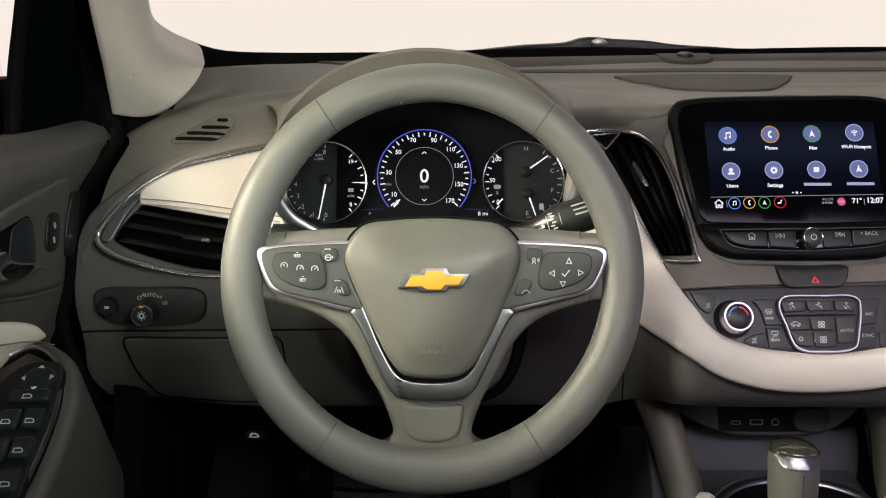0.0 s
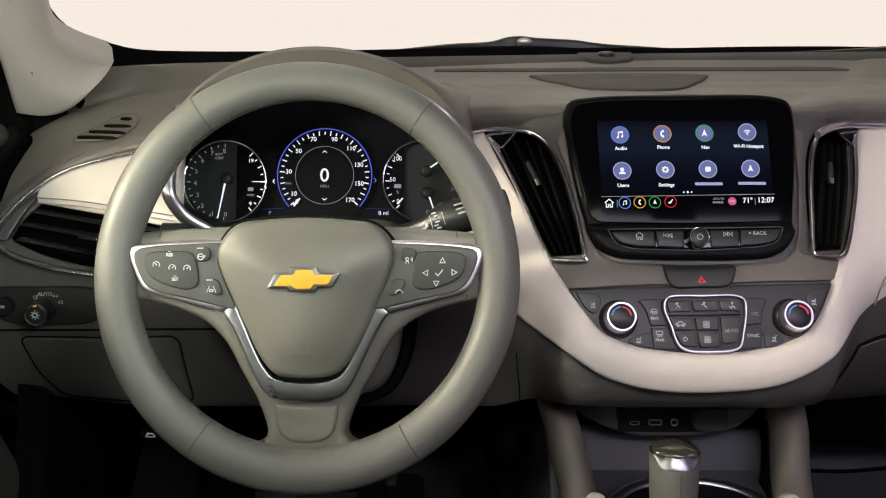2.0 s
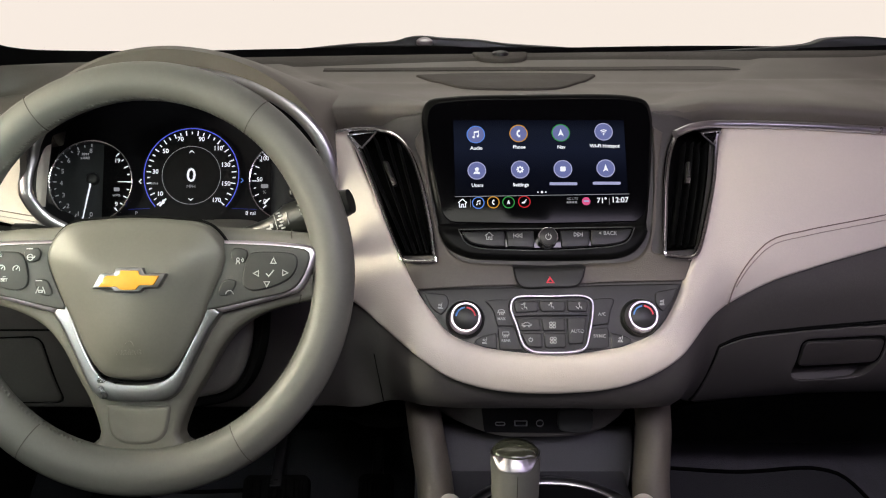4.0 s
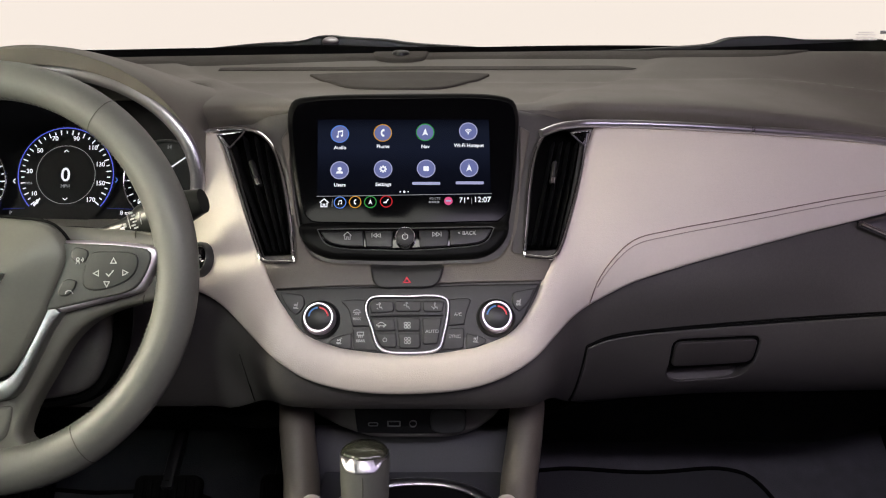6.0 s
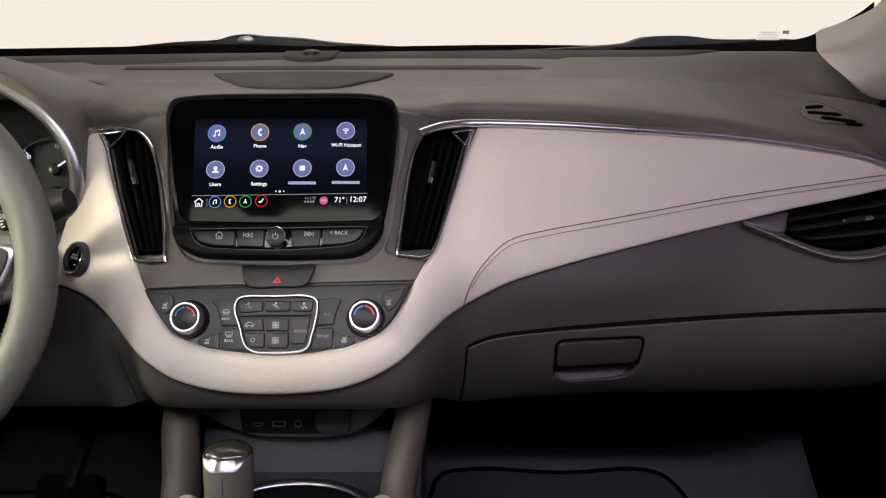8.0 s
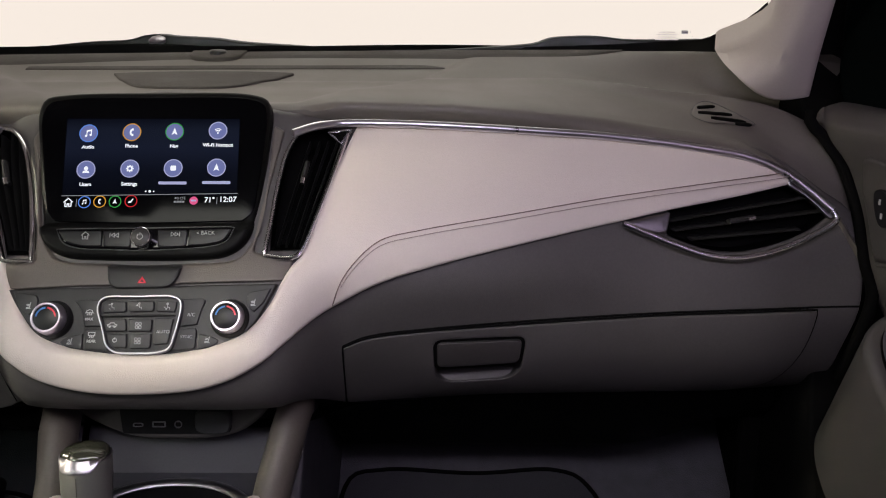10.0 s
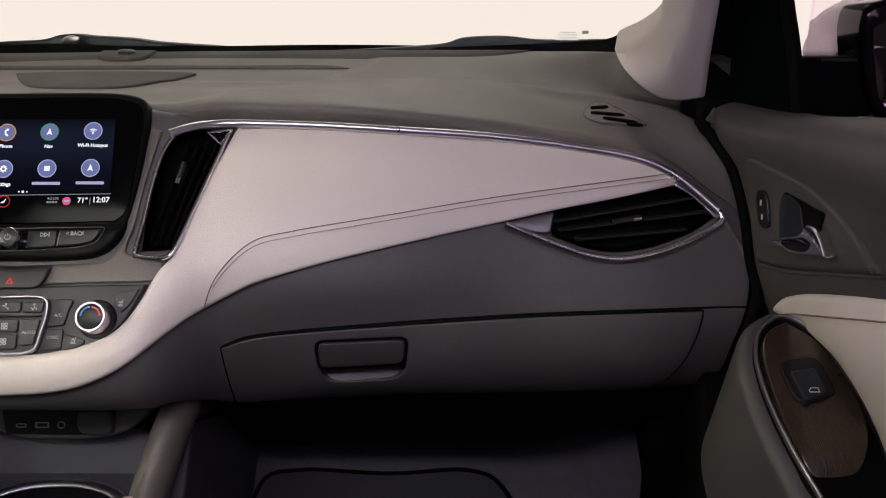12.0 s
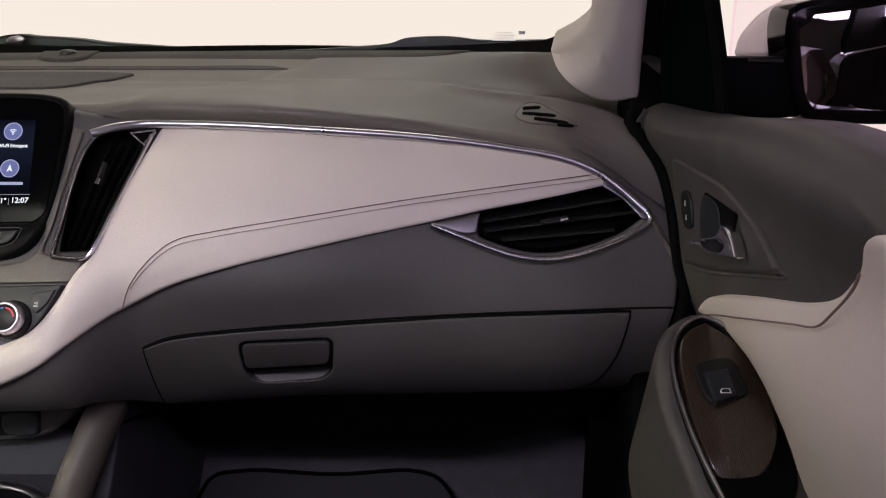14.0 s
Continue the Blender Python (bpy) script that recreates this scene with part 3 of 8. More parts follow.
# ---- the studio ----
def hall():
    def wall(name, sx, sy, at, mat, words_):
        tagged(part(name, box(sx, sy, 5.0, 0), mat, m=pose(*at), smooth=False), words_, "wall", kind="structure")

    # front and forward side walls glow; added grey ones keep reflections dark
    wall("wall_front", 11.0, 0.1, (0.4, 7.5, 1.5), FRONT_WALL, "warm white studio wall ahead of the car, made to glow")
    wall("wall_back", 11.0, 0.1, (0.4, -5.5, 1.5), BACKDROP, "plain grey studio wall added behind the car")
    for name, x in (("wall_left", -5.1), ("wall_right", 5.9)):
        wall(name + "_lit", 0.1, 6.6, (x, 4.2, 1.5), SIDE_WALL, "pinkish white studio wall beside the car, made to glow")
        wall(name + "_dark", 0.1, 6.4, (x, -2.3, 1.5), BACKDROP, "plain grey studio wall added beside the car")
    tagged(part("floor", box(11.2, 13.2, 0.1, 0), BACKDROP, m=pose(0.4, 1.0, -0.55), smooth=False), "smooth grey studio floor", "floor", kind="structure")
    tagged(part("ceiling", box(11.2, 13.2, 0.1, 0), BACKDROP, m=pose(0.4, 1.0, 4.05), smooth=False), "plain grey studio ceiling", "ceiling", kind="structure")


hall()


def cabin():
    """A plain unseen shell, added over and behind the camera to shut out light."""
    def shell(name, size, at_, mat, words_):
        tagged(part(name, box(*size, 0.01), mat, m=pose(*at_)), words_, "car body", kind="structure")

    shell("roof", (1.50, 1.75, 0.04), (CX, -0.45, 1.17), LINING, "unseen dark roof added to shut out light")
    shell("rear_light_block", (1.60, 0.06, 1.2), (CX, -1.32, 0.60), TAUPE_DARK, "unseen dark end wall added to shut out light")
    shell("cabin_floor", (1.60, 1.75, 0.04), (CX, -0.50, 0.03), CARPET, "unseen charcoal floor added to close the cabin")
    for x in (CX - 0.80, CX + 0.80):
        shell("rear_side", (0.05, 0.70, 1.15), (x, -0.97, 0.60), TAUPE_DARK, "unseen dark side wall added behind the front doors")
        shell("lower_side", (0.05, 0.90, 0.70), (x, -0.22, 0.36), TAUPE_DARK, "unseen dark lower side wall added to the cabin")
        shell("roof_rail", (0.08, 1.75, 0.06), (x - math.copysign(0.04, x - CX), -0.45, 1.13), LINING, "unseen dark rail added over the side windows")


cabin()

# ---- dashboard ----
dash = thing("dashboard", "taupe and cream two-tone car dashboard with chrome trim", "dashboard", (CX, 0.95, 0.45))

RIGHT_END = [(1.0240, 0.7160), (1.0520, 0.6990), (1.0780, 0.6790), (1.1000, 0.6650), (1.1150, 0.6450), (1.1175, 0.6051), (1.1135, 0.5642), (1.1028, 0.5160), (1.0904, 0.4460)]
TRIM_TOP = [(0.4970, 0.7508), (0.5157, 0.7557), (0.5402, 0.7576), (0.5833, 0.7572), (0.6545, 0.7547), (0.7438, 0.7489), (0.8347, 0.7412), (0.9280, 0.7287),
    (0.9912, 0.7166), (1.0263, 0.7023), (1.0545, 0.6826), (1.0786, 0.6624)]
VENT_R_C = [(0.4792, 0.6426, 1), (0.4801, 0.6673), (0.4831, 0.6971), (0.4890, 0.7279), (0.4991, 0.7459), (0.5188, 0.7506, 1), (0.5443, 0.7483, 1),
    (0.5384, 0.7255), (0.5271, 0.6908), (0.5107, 0.6427, 1)]
VENT_L_C = [(0.2184, 0.6360, 1), (0.2045, 0.6637), (0.1869, 0.7041), (0.1707, 0.7331), (0.1652, 0.7420, 1), (0.1853, 0.7477, 1), (0.2046, 0.7456),
    (0.2195, 0.7343), (0.2320, 0.7115), (0.2427, 0.6712), (0.2496, 0.6392, 1)]
VENT_R_O = [(0.8930, 0.6616, 1), (0.9647, 0.6730), (1.0339, 0.6853, 1), (1.0539, 0.6740), (1.0818, 0.6550, 1), (1.0519, 0.6375), (1.0073, 0.6237),
    (0.9667, 0.6189), (0.9340, 0.6230), (0.8947, 0.6366, 1)]
VENT_L_O = [(-0.3314, 0.6687, 1), (-0.2972, 0.6648), (-0.2321, 0.6579), (-0.1891, 0.6517, 1), (-0.1887, 0.6068), (-0.2435, 0.6050), (-0.2942, 0.6110),
    (-0.3369, 0.6205), (-0.3638, 0.6308, 1), (-0.3565, 0.6435), (-0.3446, 0.6570)]

# front of the face, in taupe, with the air outlets cut through
outline = [(-0.3180, 0.7120), (-0.3430, 0.6970), (-0.3720, 0.6770), (-0.3960, 0.6540), (-0.4040, 0.6248), (-0.4053, 0.5784), (-0.4032, 0.5249), (-0.4120, 0.4650), (-0.4000, 0.4300, 1)]
low_left = [(-0.25, 0.430), (-0.10, 0.430), (0.05, 0.432), (0.155, 0.445)]
low_mid = [(0.23, 0.485, 1), (0.363, 0.490), (0.50, 0.485, 1)]
low_right = [(x, 0.425) for x in (0.56, 0.70, 0.85, 0.98)]
top_line = [(x, 0.772 - 0.09 * abs(x - CX) ** 1.5) for x in (1.0, 0.9, 0.75, 0.6, 0.5)] + [(CX, 0.79)]
top_line += [(0.22, 0.766), (0.165, 0.762, 1), (0.154, 0.70), (0.144, 0.664), (0.10, 0.644), (-0.115, 0.644), (-0.168, 0.664), (-0.182, 0.70), (-0.190, 0.745, 1), (-0.27, 0.728)]
face_loop = dense(outline + low_left + low_mid + low_right + RIGHT_END[::-1] + top_line, 0.012)
vent_loops = [dense(v, 0.006) for v in (VENT_R_C, VENT_L_C, VENT_R_O, VENT_L_O)]
HOLE = corners([(0.6393, 0.5376), (0.7399, 0.5370), (0.7350, 0.4892), (0.7224, 0.4769), (0.6554, 0.4744), (0.6418, 0.4855)], 0.012)
part("fascia", panel(face_loop, on_face, lift=-0.008, r=0.004, thick=0.030, step=0.014, holes=vent_loops + [HOLE]), TAUPE_DARK, dash, "dark taupe grained fascia")

# cream leather: the loop round the middle stack and the passenger's panel in one
CREAM_LOOP = (
    [(0.1435, 0.7460, 1), (0.1360, 0.7096), (0.1254, 0.6546), (0.1174, 0.6171), (0.1184, 0.5981, 1), (0.1616, 0.5885), (0.1981, 0.5688), (0.2346, 0.5529),
        (0.2624, 0.5366), (0.2942, 0.5263), (0.3257, 0.5208), (0.3629, 0.5197), (0.4110, 0.5237), (0.4430, 0.5323), (0.4748, 0.5472), (0.4962, 0.5621),
        (0.5243, 0.5791)]
    + [(0.5401, 0.5861), (0.5834, 0.6066), (0.6376, 0.6214), (0.6921, 0.6322), (0.7764, 0.6456), (0.8412, 0.6550), (0.8961, 0.6644), (0.9647, 0.6747),
        (1.0353, 0.6870, 1), (1.0389, 0.6938), (1.0309, 0.7034), (0.9912, 0.7154), (0.9279, 0.7263), (0.8347, 0.7377), (0.7440, 0.7456), (0.6548, 0.7515),
        (0.5838, 0.7539), (0.5579, 0.7525, 1), (0.5407, 0.7153), (0.5264, 0.6782), (0.5111, 0.6393)]
    + [(0.4991, 0.6270), (0.4827, 0.5971), (0.4641, 0.5770), (0.4378, 0.5660), (0.4009, 0.5589), (0.3639, 0.5568), (0.3269, 0.5588), (0.2950, 0.5636),
        (0.2647, 0.5746), (0.2426, 0.5992), (0.2176, 0.6338), (0.1949, 0.6783), (0.1712, 0.7181), (0.1564, 0.7463, 1)])
part("leather_panel", panel(dense(CREAM_LOOP, 0.006), on_face, lift=0.002, r=0.006, thick=0.012, step=0.011, bulge=0.006, soft=0.02), CREAM, dash, "smooth cream leather panel")
stitch = dense([(0.5411, 0.5877), (0.5489, 0.6098), (0.5645, 0.6305), (0.5877, 0.6480), (0.6253, 0.6556), (0.6910, 0.6637), (0.8052, 0.6762), (0.9274, 0.6882),
    (1.0320, 0.6987)], 0.006, False)
part("seam", sweep([on_face(p.x, p.y + 0.003, 0.0072) for p in stitch], 0.0011, 0.0016), STITCH, dash, "stitched seam")
part("seam", sweep([on_face(p.x, p.y - 0.002, 0.0072) for p in stitch[4:]], 0.0008, 0.0016), STITCH_PALE, dash, "stitched seam")

CREAM_LEFT = [(-0.3330, 0.6703, 1), (-0.3358, 0.6797), (-0.3186, 0.6973), (-0.2830, 0.7112), (-0.2384, 0.7226), (-0.1949, 0.7304), (-0.1731, 0.7329, 1),
    (-0.1679, 0.6495, 1), (-0.1892, 0.6528), (-0.2323, 0.6601)]
part("leather_panel", panel(dense(CREAM_LEFT, 0.006), on_face, lift=0.002, r=0.005, thick=0.01, step=0.012, bulge=0.005), CREAM, dash, "smooth cream leather panel")
stl = dense([(-0.3313, 0.6771), (-0.2786, 0.6762), (-0.2332, 0.6722), (-0.1715, 0.6640)], 0.006, False)
part("seam", sweep([on_face(p.x, p.y, 0.0062) for p in stl], 0.0011, 0.0016), STITCH, dash, "stitched seam")
part("seam", sweep([on_face(p.x, p.y - 0.005, 0.0062) for p in stl], 0.0008, 0.0016), STITCH_PALE, dash, "stitched seam")


def trim(pts, width=0.006, height=0.006, w=0.004, mat=CHROME, name="chrome_trim", closed=False, taper=None, parent=None):
    """A chrome bead along the face."""
    line = dense(pts, 0.005, closed)
    return part(name, sweep([on_face(p.x, p.y, w) for p in line], width, height, closed=closed, taper=taper), mat, parent or dash)


trim(TRIM_TOP, 0.0085, 0.007, 0.0065, TRIM_CHROME)
trim([(0.1343, 0.7462), (0.1500, 0.7499), (0.1670, 0.7520), (0.1867, 0.7521)], 0.005)
trim([(0.8424, 0.6538), (0.8959, 0.6320), (0.9327, 0.6196), (0.9666, 0.6155), (1.0072, 0.6209), (1.0518, 0.6352), (1.0842, 0.6533), (1.0786, 0.6624)], 0.007)
trim([(-0.1949, 0.7304), (-0.2382, 0.7215), (-0.2895, 0.7087), (-0.3184, 0.6962), (-0.3432, 0.6794), (-0.3665, 0.6562), (-0.3775, 0.6390), (-0.3748, 0.6306),
    (-0.3598, 0.6213), (-0.3201, 0.6109), (-0.2749, 0.6043), (-0.2373, 0.6034), (-0.1887, 0.6051)])
# sheet below the dashboard, its shade painted black, sagging lowest over the passenger's feet
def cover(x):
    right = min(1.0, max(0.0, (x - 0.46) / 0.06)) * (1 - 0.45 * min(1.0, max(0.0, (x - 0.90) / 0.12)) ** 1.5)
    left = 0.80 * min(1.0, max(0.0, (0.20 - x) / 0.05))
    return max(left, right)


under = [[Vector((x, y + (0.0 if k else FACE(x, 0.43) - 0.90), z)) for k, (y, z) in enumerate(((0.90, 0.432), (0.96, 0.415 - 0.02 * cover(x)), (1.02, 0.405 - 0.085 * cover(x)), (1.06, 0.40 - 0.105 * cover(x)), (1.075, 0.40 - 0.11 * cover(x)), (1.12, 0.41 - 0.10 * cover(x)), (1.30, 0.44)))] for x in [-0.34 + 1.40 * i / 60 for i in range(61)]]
part("underside", loft(under), VENT, dash, "underside painted black as shade")
# a rounded lip under the leather and the long seam beneath the pad
for pts in ([(0.5466, 0.5363), (0.5698, 0.5454), (0.6312, 0.5502), (0.7171, 0.5531), (0.8054, 0.5550), (0.9266, 0.5578), (1.0190, 0.5592),
    (1.1105, 0.5587)], [(-0.4016, 0.5311), (-0.3308, 0.5345), (-0.2344, 0.5398), (-0.1363, 0.5414), (-0.0997, 0.5429)], [(0.1877, 0.5311), (0.1927, 0.4884),
    (0.1947, 0.4681)]):
    line = dense(pts, 0.008, False)
    part("gap", sweep([on_face(p.x, p.y, -0.0078) for p in line], 0.0024 if len(line) > 30 else 0.0016, 0.002), SEAM, dash)


HX = -0.018     # middle of the instruments


# height of the pad's lower edge, along the chrome line
PAD_X = (-0.40, -0.385, -0.372, -0.343, -0.318, -0.289, -0.238, -0.195, -0.165, 0.13, 0.20, 0.50, 0.54, 0.654, 0.835, 0.928, 0.991, 1.026, 1.054, 1.079, 1.092, 1.118)
PAD_Z = (0.600, 0.640, 0.666, 0.686, 0.702, 0.715, 0.728, 0.736, 0.741, 0.757, 0.760, 0.757, 0.763, 0.760, 0.746, 0.734, 0.722, 0.707, 0.688, 0.667, 0.650, 0.600)


def pad_section(x, notch=1.0):
    """One section of the soft upper pad: an upright lip over the chrome line, a roll that ends in a crease towards the doors, then back to the windscreen."""
    d = abs(x - CX)
    skew = x - CX
    zt = float(np.interp(x, PAD_X, PAD_Z))
    yt = FACE(x, zt) + notch * 0.11 * max(0.0, 1 - (abs(x - HX) / 0.150) ** 14) + 0.035 * max(0.0, 1 - (d / 0.170) ** 4)
    u = min(1.0, max(0.0, (d - 0.34) / 0.22))
    u = u * u * (3 - 2 * u)
    lip = 0.016 - 0.006 * u
    crease = Vector((1.075 - 0.28 * (d - 0.42), 0.797 - 0.10 * max(0.0, d - 0.42) - 3.0 * max(0.0, d - 0.66) ** 2))
    foot = crease - Vector((0.014, 0.012))
    before = Vector((1.035 + 0.02 * skew, 0.7895)).lerp(foot, u)
    after = Vector((1.065 + 0.02 * skew, 0.7930)).lerp(crease, u)
    rear_y = 1.225 - 0.24 * d ** 2 + 0.027 * skew - 0.8 * max(0.0, d - 0.60)
    ctrl = [(yt + 0.012, zt - 0.012), (yt + 0.001, zt), (yt - 0.003 + 0.013 * u, zt + lip * 0.8), (yt + 0.008 + 0.016 * u, zt + lip * 1.2),
            tuple(before), tuple(after), (after.x + 0.012, after.y - 0.006 * u), (max(after.x + 0.035, 1.12 - 0.10 * d ** 2 + 0.027 * skew), (1 - 0.85 * u) * (0.799 + 0.010 * skew) + 0.85 * u * (crease.y - 0.006)),
            (rear_y, 0.818 + 0.012 * skew), (rear_y + 0.017, 0.808 + 0.012 * skew)]
    line = dense(ctrl, 0.004, False)
    # the speaker's field lies a little lower, between two creases that spread towards the windscreen
    start = 0.90 + 1.3 * max(0.0, d - 0.13)
    for q in line:
        v = min(1.0, max(0.0, (q.x - start) / 0.03)) * min(1.0, max(0.0, (1.19 - q.x) / 0.04))
        q.y -= 0.004 * v * v * (3 - 2 * v)
    return line


def on_slope(a, b, w):
    """A point on the pad's front slope at x a, height b."""
    line = pad_section(a)[2:]
    k = max(range(len(line)), key=lambda i: line[i].y)
    line = line[:k]
    return Vector((a, float(np.interp(b, [p.y for p in line], [p.x for p in line])) - w * 0.7, b + w * 0.7))


def pad():
    rows = []
    for i in range(181):
        x = -0.395 + i * (1.118 + 0.395) / 180
        line = pad_section(x)
        row = []
        for k in range(91):
            y, z = line[round(k * (len(line) - 1) / 90)]
            u = (x - CX) / 0.755
            k_ = float(np.interp(z, (0.605, 0.652, 0.692, 0.726, 0.755), (1.0, 0.997, 0.985, 0.963, 0.935)))
            k_ = 1 - (1 - k_) * min(1.0, max(0.0, (1.0 - y) / 0.03)) * abs(u) ** 10
            row.append(Vector((CX + (x - CX) * k_, y, z)))
        rows.append(row)
    # the pad rolls softly round towards the doors
    for _ in range(5):
        rows = [[p.lerp(sum((rows[min(180, max(0, i + q))][k] for q in (-3, -2, -1, 1, 2, 3)), Vector()) / 6, min(1.0, max(0.0, (abs(p.x - CX) - 0.62) / 0.05)) * min(1.0, max(0.0, (k - 8) / 14)) * (0 < i < 180))
                 for k, p in enumerate(row)] for i, row in enumerate(rows)]
    return loft(rows)


part("top_pad", pad(), TAUPE_TOP, dash, "soft taupe upper pad")


def on_pad(a, b, w):
    """A point on the upper pad at x a, depth b."""
    line = [p for p in pad_section(a)[4:-5]]
    return Vector((a, b, float(np.interp(b, [p.x for p in line], [p.y for p in line])) + w))


# speaker cover, defroster slot and sun sensor on the pad
spk = dense([(0.224, 1.115, 1), (0.262, 1.05), (0.290, 1.02), (0.341, 1.012), (0.392, 1.02), (0.420, 1.05), (0.459, 1.115, 1), (0.42, 1.122), (0.341, 1.126),
    (0.265, 1.122)], 0.006)
part("speaker_cover", panel(spk, on_pad, lift=0.003, r=0.002, thick=0.006, step=0.02), SPEAKER_AND_SHADE, dash, "dark speaker cover")
slot = dense([(0.10, 1.136, 1), (0.23, 1.141), (CX, 1.143), (0.50, 1.141), (0.655, 1.134, 1), (0.63, 1.147), (0.50, 1.154), (CX, 1.157), (0.23, 1.154), (0.10, 1.147, 1)], 0.01)
part("defroster_slot", panel(slot, on_pad, lift=0.0015, r=0.001, thick=0.004, step=0.02), SPEAKER_AND_SHADE, dash, "dark defroster outlet")
# the pad's shaded rear band, painted as a strip in the dark cloth colour
strip = []
for i in range(61):
    x = CX - 0.53 + 1.06 * i / 60
    back = 1.2245 - 0.24 * (x - CX) ** 2 + 0.027 * (x - CX) - 0.8 * max(0.0, abs(x - CX) - 0.60)
    deep = 0.002 + 0.044 * (1 - (abs(x - CX) / 0.53) ** 5)
    strip.append([on_pad(x, back - deep + deep * 0.163 * k, -0.001 if k == 0 else 0.0022) for k in range(7)])
part("rear_shade_strip", loft(strip), SPEAKER_AND_SHADE, dash, "dark strip painting the pad's shaded rear by the windscreen")
part("sensor_pod", panel(dense([(0.300, 1.212, 1), (0.308, 1.178), (0.370, 1.178), (0.378, 1.212, 1)], 0.004), on_pad, lift=0.005, r=0.003, thick=0.01, step=0.02), SPEAKER_AND_SHADE, dash)
part("sensor_lens", lathe([(0, 0.004), (0.009, 0.003), (0.012, 0.0005), (0.0125, -0.004)], 28), KEY, dash, "", Matrix.Translation(on_pad(0.339, 1.198, 0.005)))


# side demister grilles near the pillars
def demister(pts, lines):
    loop = dense(pts, 0.004)
    place = on_slope
    dm = part("demister", panel(loop, place, lift=0.0012, r=0.002, thick=0.02, step=0.01), TAUPE_TOP, dash, "slotted demister outlet")
    part("rim_gap", sweep([place(p.x, p.y, 0.0006) for p in ccw(loop)], 0.0010, 0.0010, normal=(0, -0.7, 0.7), closed=True, n=6), TAUPE_DARK, dm)
    for a, b in lines:
        path = [Vector((*place(a[0] + (b[0] - a[0]) * k / 8, a[1] + (b[1] - a[1]) * k / 8, 0.0018),)) for k in range(9)]
        part("slot", sweep(path, 0.0054, 0.003, normal=(0, -0.7, 0.7), taper=[0.75, 1, 1, 1, 1, 1, 1, 0.9, 0.5]), VENT, dm)


def slot_lines(*ends):
    return [(ends[i], ends[i + 1]) for i in range(0, len(ends), 2)]


demister([(0.9397, 0.7575), (0.9544, 0.7692), (0.9655, 0.7706), (0.9974, 0.7564), (1.0123, 0.7473), (0.9846, 0.7479),
    (0.9517, 0.7510)], slot_lines(*[(0.9500, 0.7634), (0.9709, 0.7648), (0.9488, 0.7588), (0.9876, 0.7564), (0.9615, 0.7537), (1.0010, 0.7492), (0.9879, 0.7479),
    (1.0071, 0.7460)]))
demister([(-0.3138, 0.7310), (-0.2866, 0.7465), (-0.2665, 0.7567), (-0.2472, 0.7561), (-0.2413, 0.7477), (-0.2517, 0.7374),
    (-0.2812, 0.7322)], slot_lines(*[(-0.2636, 0.7522), (-0.2507, 0.7522), (-0.2790, 0.7452), (-0.2453, 0.7458), (-0.2949, 0.7394), (-0.2470, 0.7400),
    (-0.3071, 0.7335), (-0.2538, 0.7355)]))


# ---- air outlets ----
def outlet(name, loop_pts, label, slats, tab, chrome_loop=None, depth=0.028, blade=VENT_SLAT):
    loop = dense(loop_pts, 0.006)
    c = sum(loop, Vector((0, 0))) / len(loop)
    v = thing(name, label, "air vent", tuple(on_face(c.x, c.y, 0)), group="dashboard air outlets")
    part("duct", panel([p + (p - c).normalized() * 0.004 for p in loop], on_face, lift=-depth, r=0.001, thick=0.003, step=0.02), VENT, v, "black duct")
    lp = inset(ccw(loop), 0.0007)
    part("liner", loft([[on_face(p.x, p.y, w) for p in lp] for w in (-0.0085, -0.014, -depth)], close=True), VENT, v, "black liner")
    for a, b in slats:
        a, b = Vector(a[:2]), Vector(b[:2])
        path = [on_face(*(a.lerp(b, k / 10)), -0.014) for k in range(11)]
        part("slat", sweep(path, 0.0028, 0.016, n=8), blade, v)
    t0, t1 = Vector(tab[0][:2]), Vector(tab[1][:2])
    tb = part("tab", sweep([on_face(*(t0.lerp(t1, k / 6)), -0.004) for k in range(7)], 0.0058, 0.010, n=10), BUTTON, v, "thumb tab")
    e = t0.lerp(t1, 0.7)
    part("tab_tip", sweep([on_face(*(e.lerp(t1, k / 4)), 0.0005) for k in range(5)], 0.0045, 0.003), CHROME, tb, "chrome tip")
    if chrome_loop:
        line = dense(chrome_loop, 0.005, False)
        part("bezel", sweep([on_face(p.x, p.y, 0.0) for p in line], 0.0048, 0.007), CHROME, v, "bright chrome edge")
    return v


def pairs(pts):
    return [(pts[i], pts[i + 1]) for i in range(0, len(pts), 2)]


BEZ_R = [(0.5157, 0.7551), (0.5021, 0.7495), (0.4917, 0.7341), (0.4846, 0.7047), (0.4803, 0.6722), (0.4753, 0.6407, 1), (0.5063, 0.6391), (0.5127, 0.6466),
    (0.5262, 0.6798), (0.5401, 0.7178), (0.5493, 0.7461)]
BEZ_L = [(0.1583, 0.7446), (0.1680, 0.7330), (0.1859, 0.7015), (0.2032, 0.6636), (0.2186, 0.6341, 1), (0.2516, 0.6354, 1), (0.2450, 0.6713), (0.2344, 0.7115),
    (0.2225, 0.7361), (0.2055, 0.7489), (0.1834, 0.7520)]
outlet("air_vent", VENT_R_C, "tall black air vent beside the passenger's leather panel", pairs([(0.5112, 0.7362), (0.4862, 0.6454), (0.5201, 0.7357),
    (0.4940, 0.6446), (0.5287, 0.7352), (0.5016, 0.6443), (0.5374, 0.7348), (0.5076, 0.6439)]), [(0.5110, 0.7208), (0.5074, 0.7036)], BEZ_R)
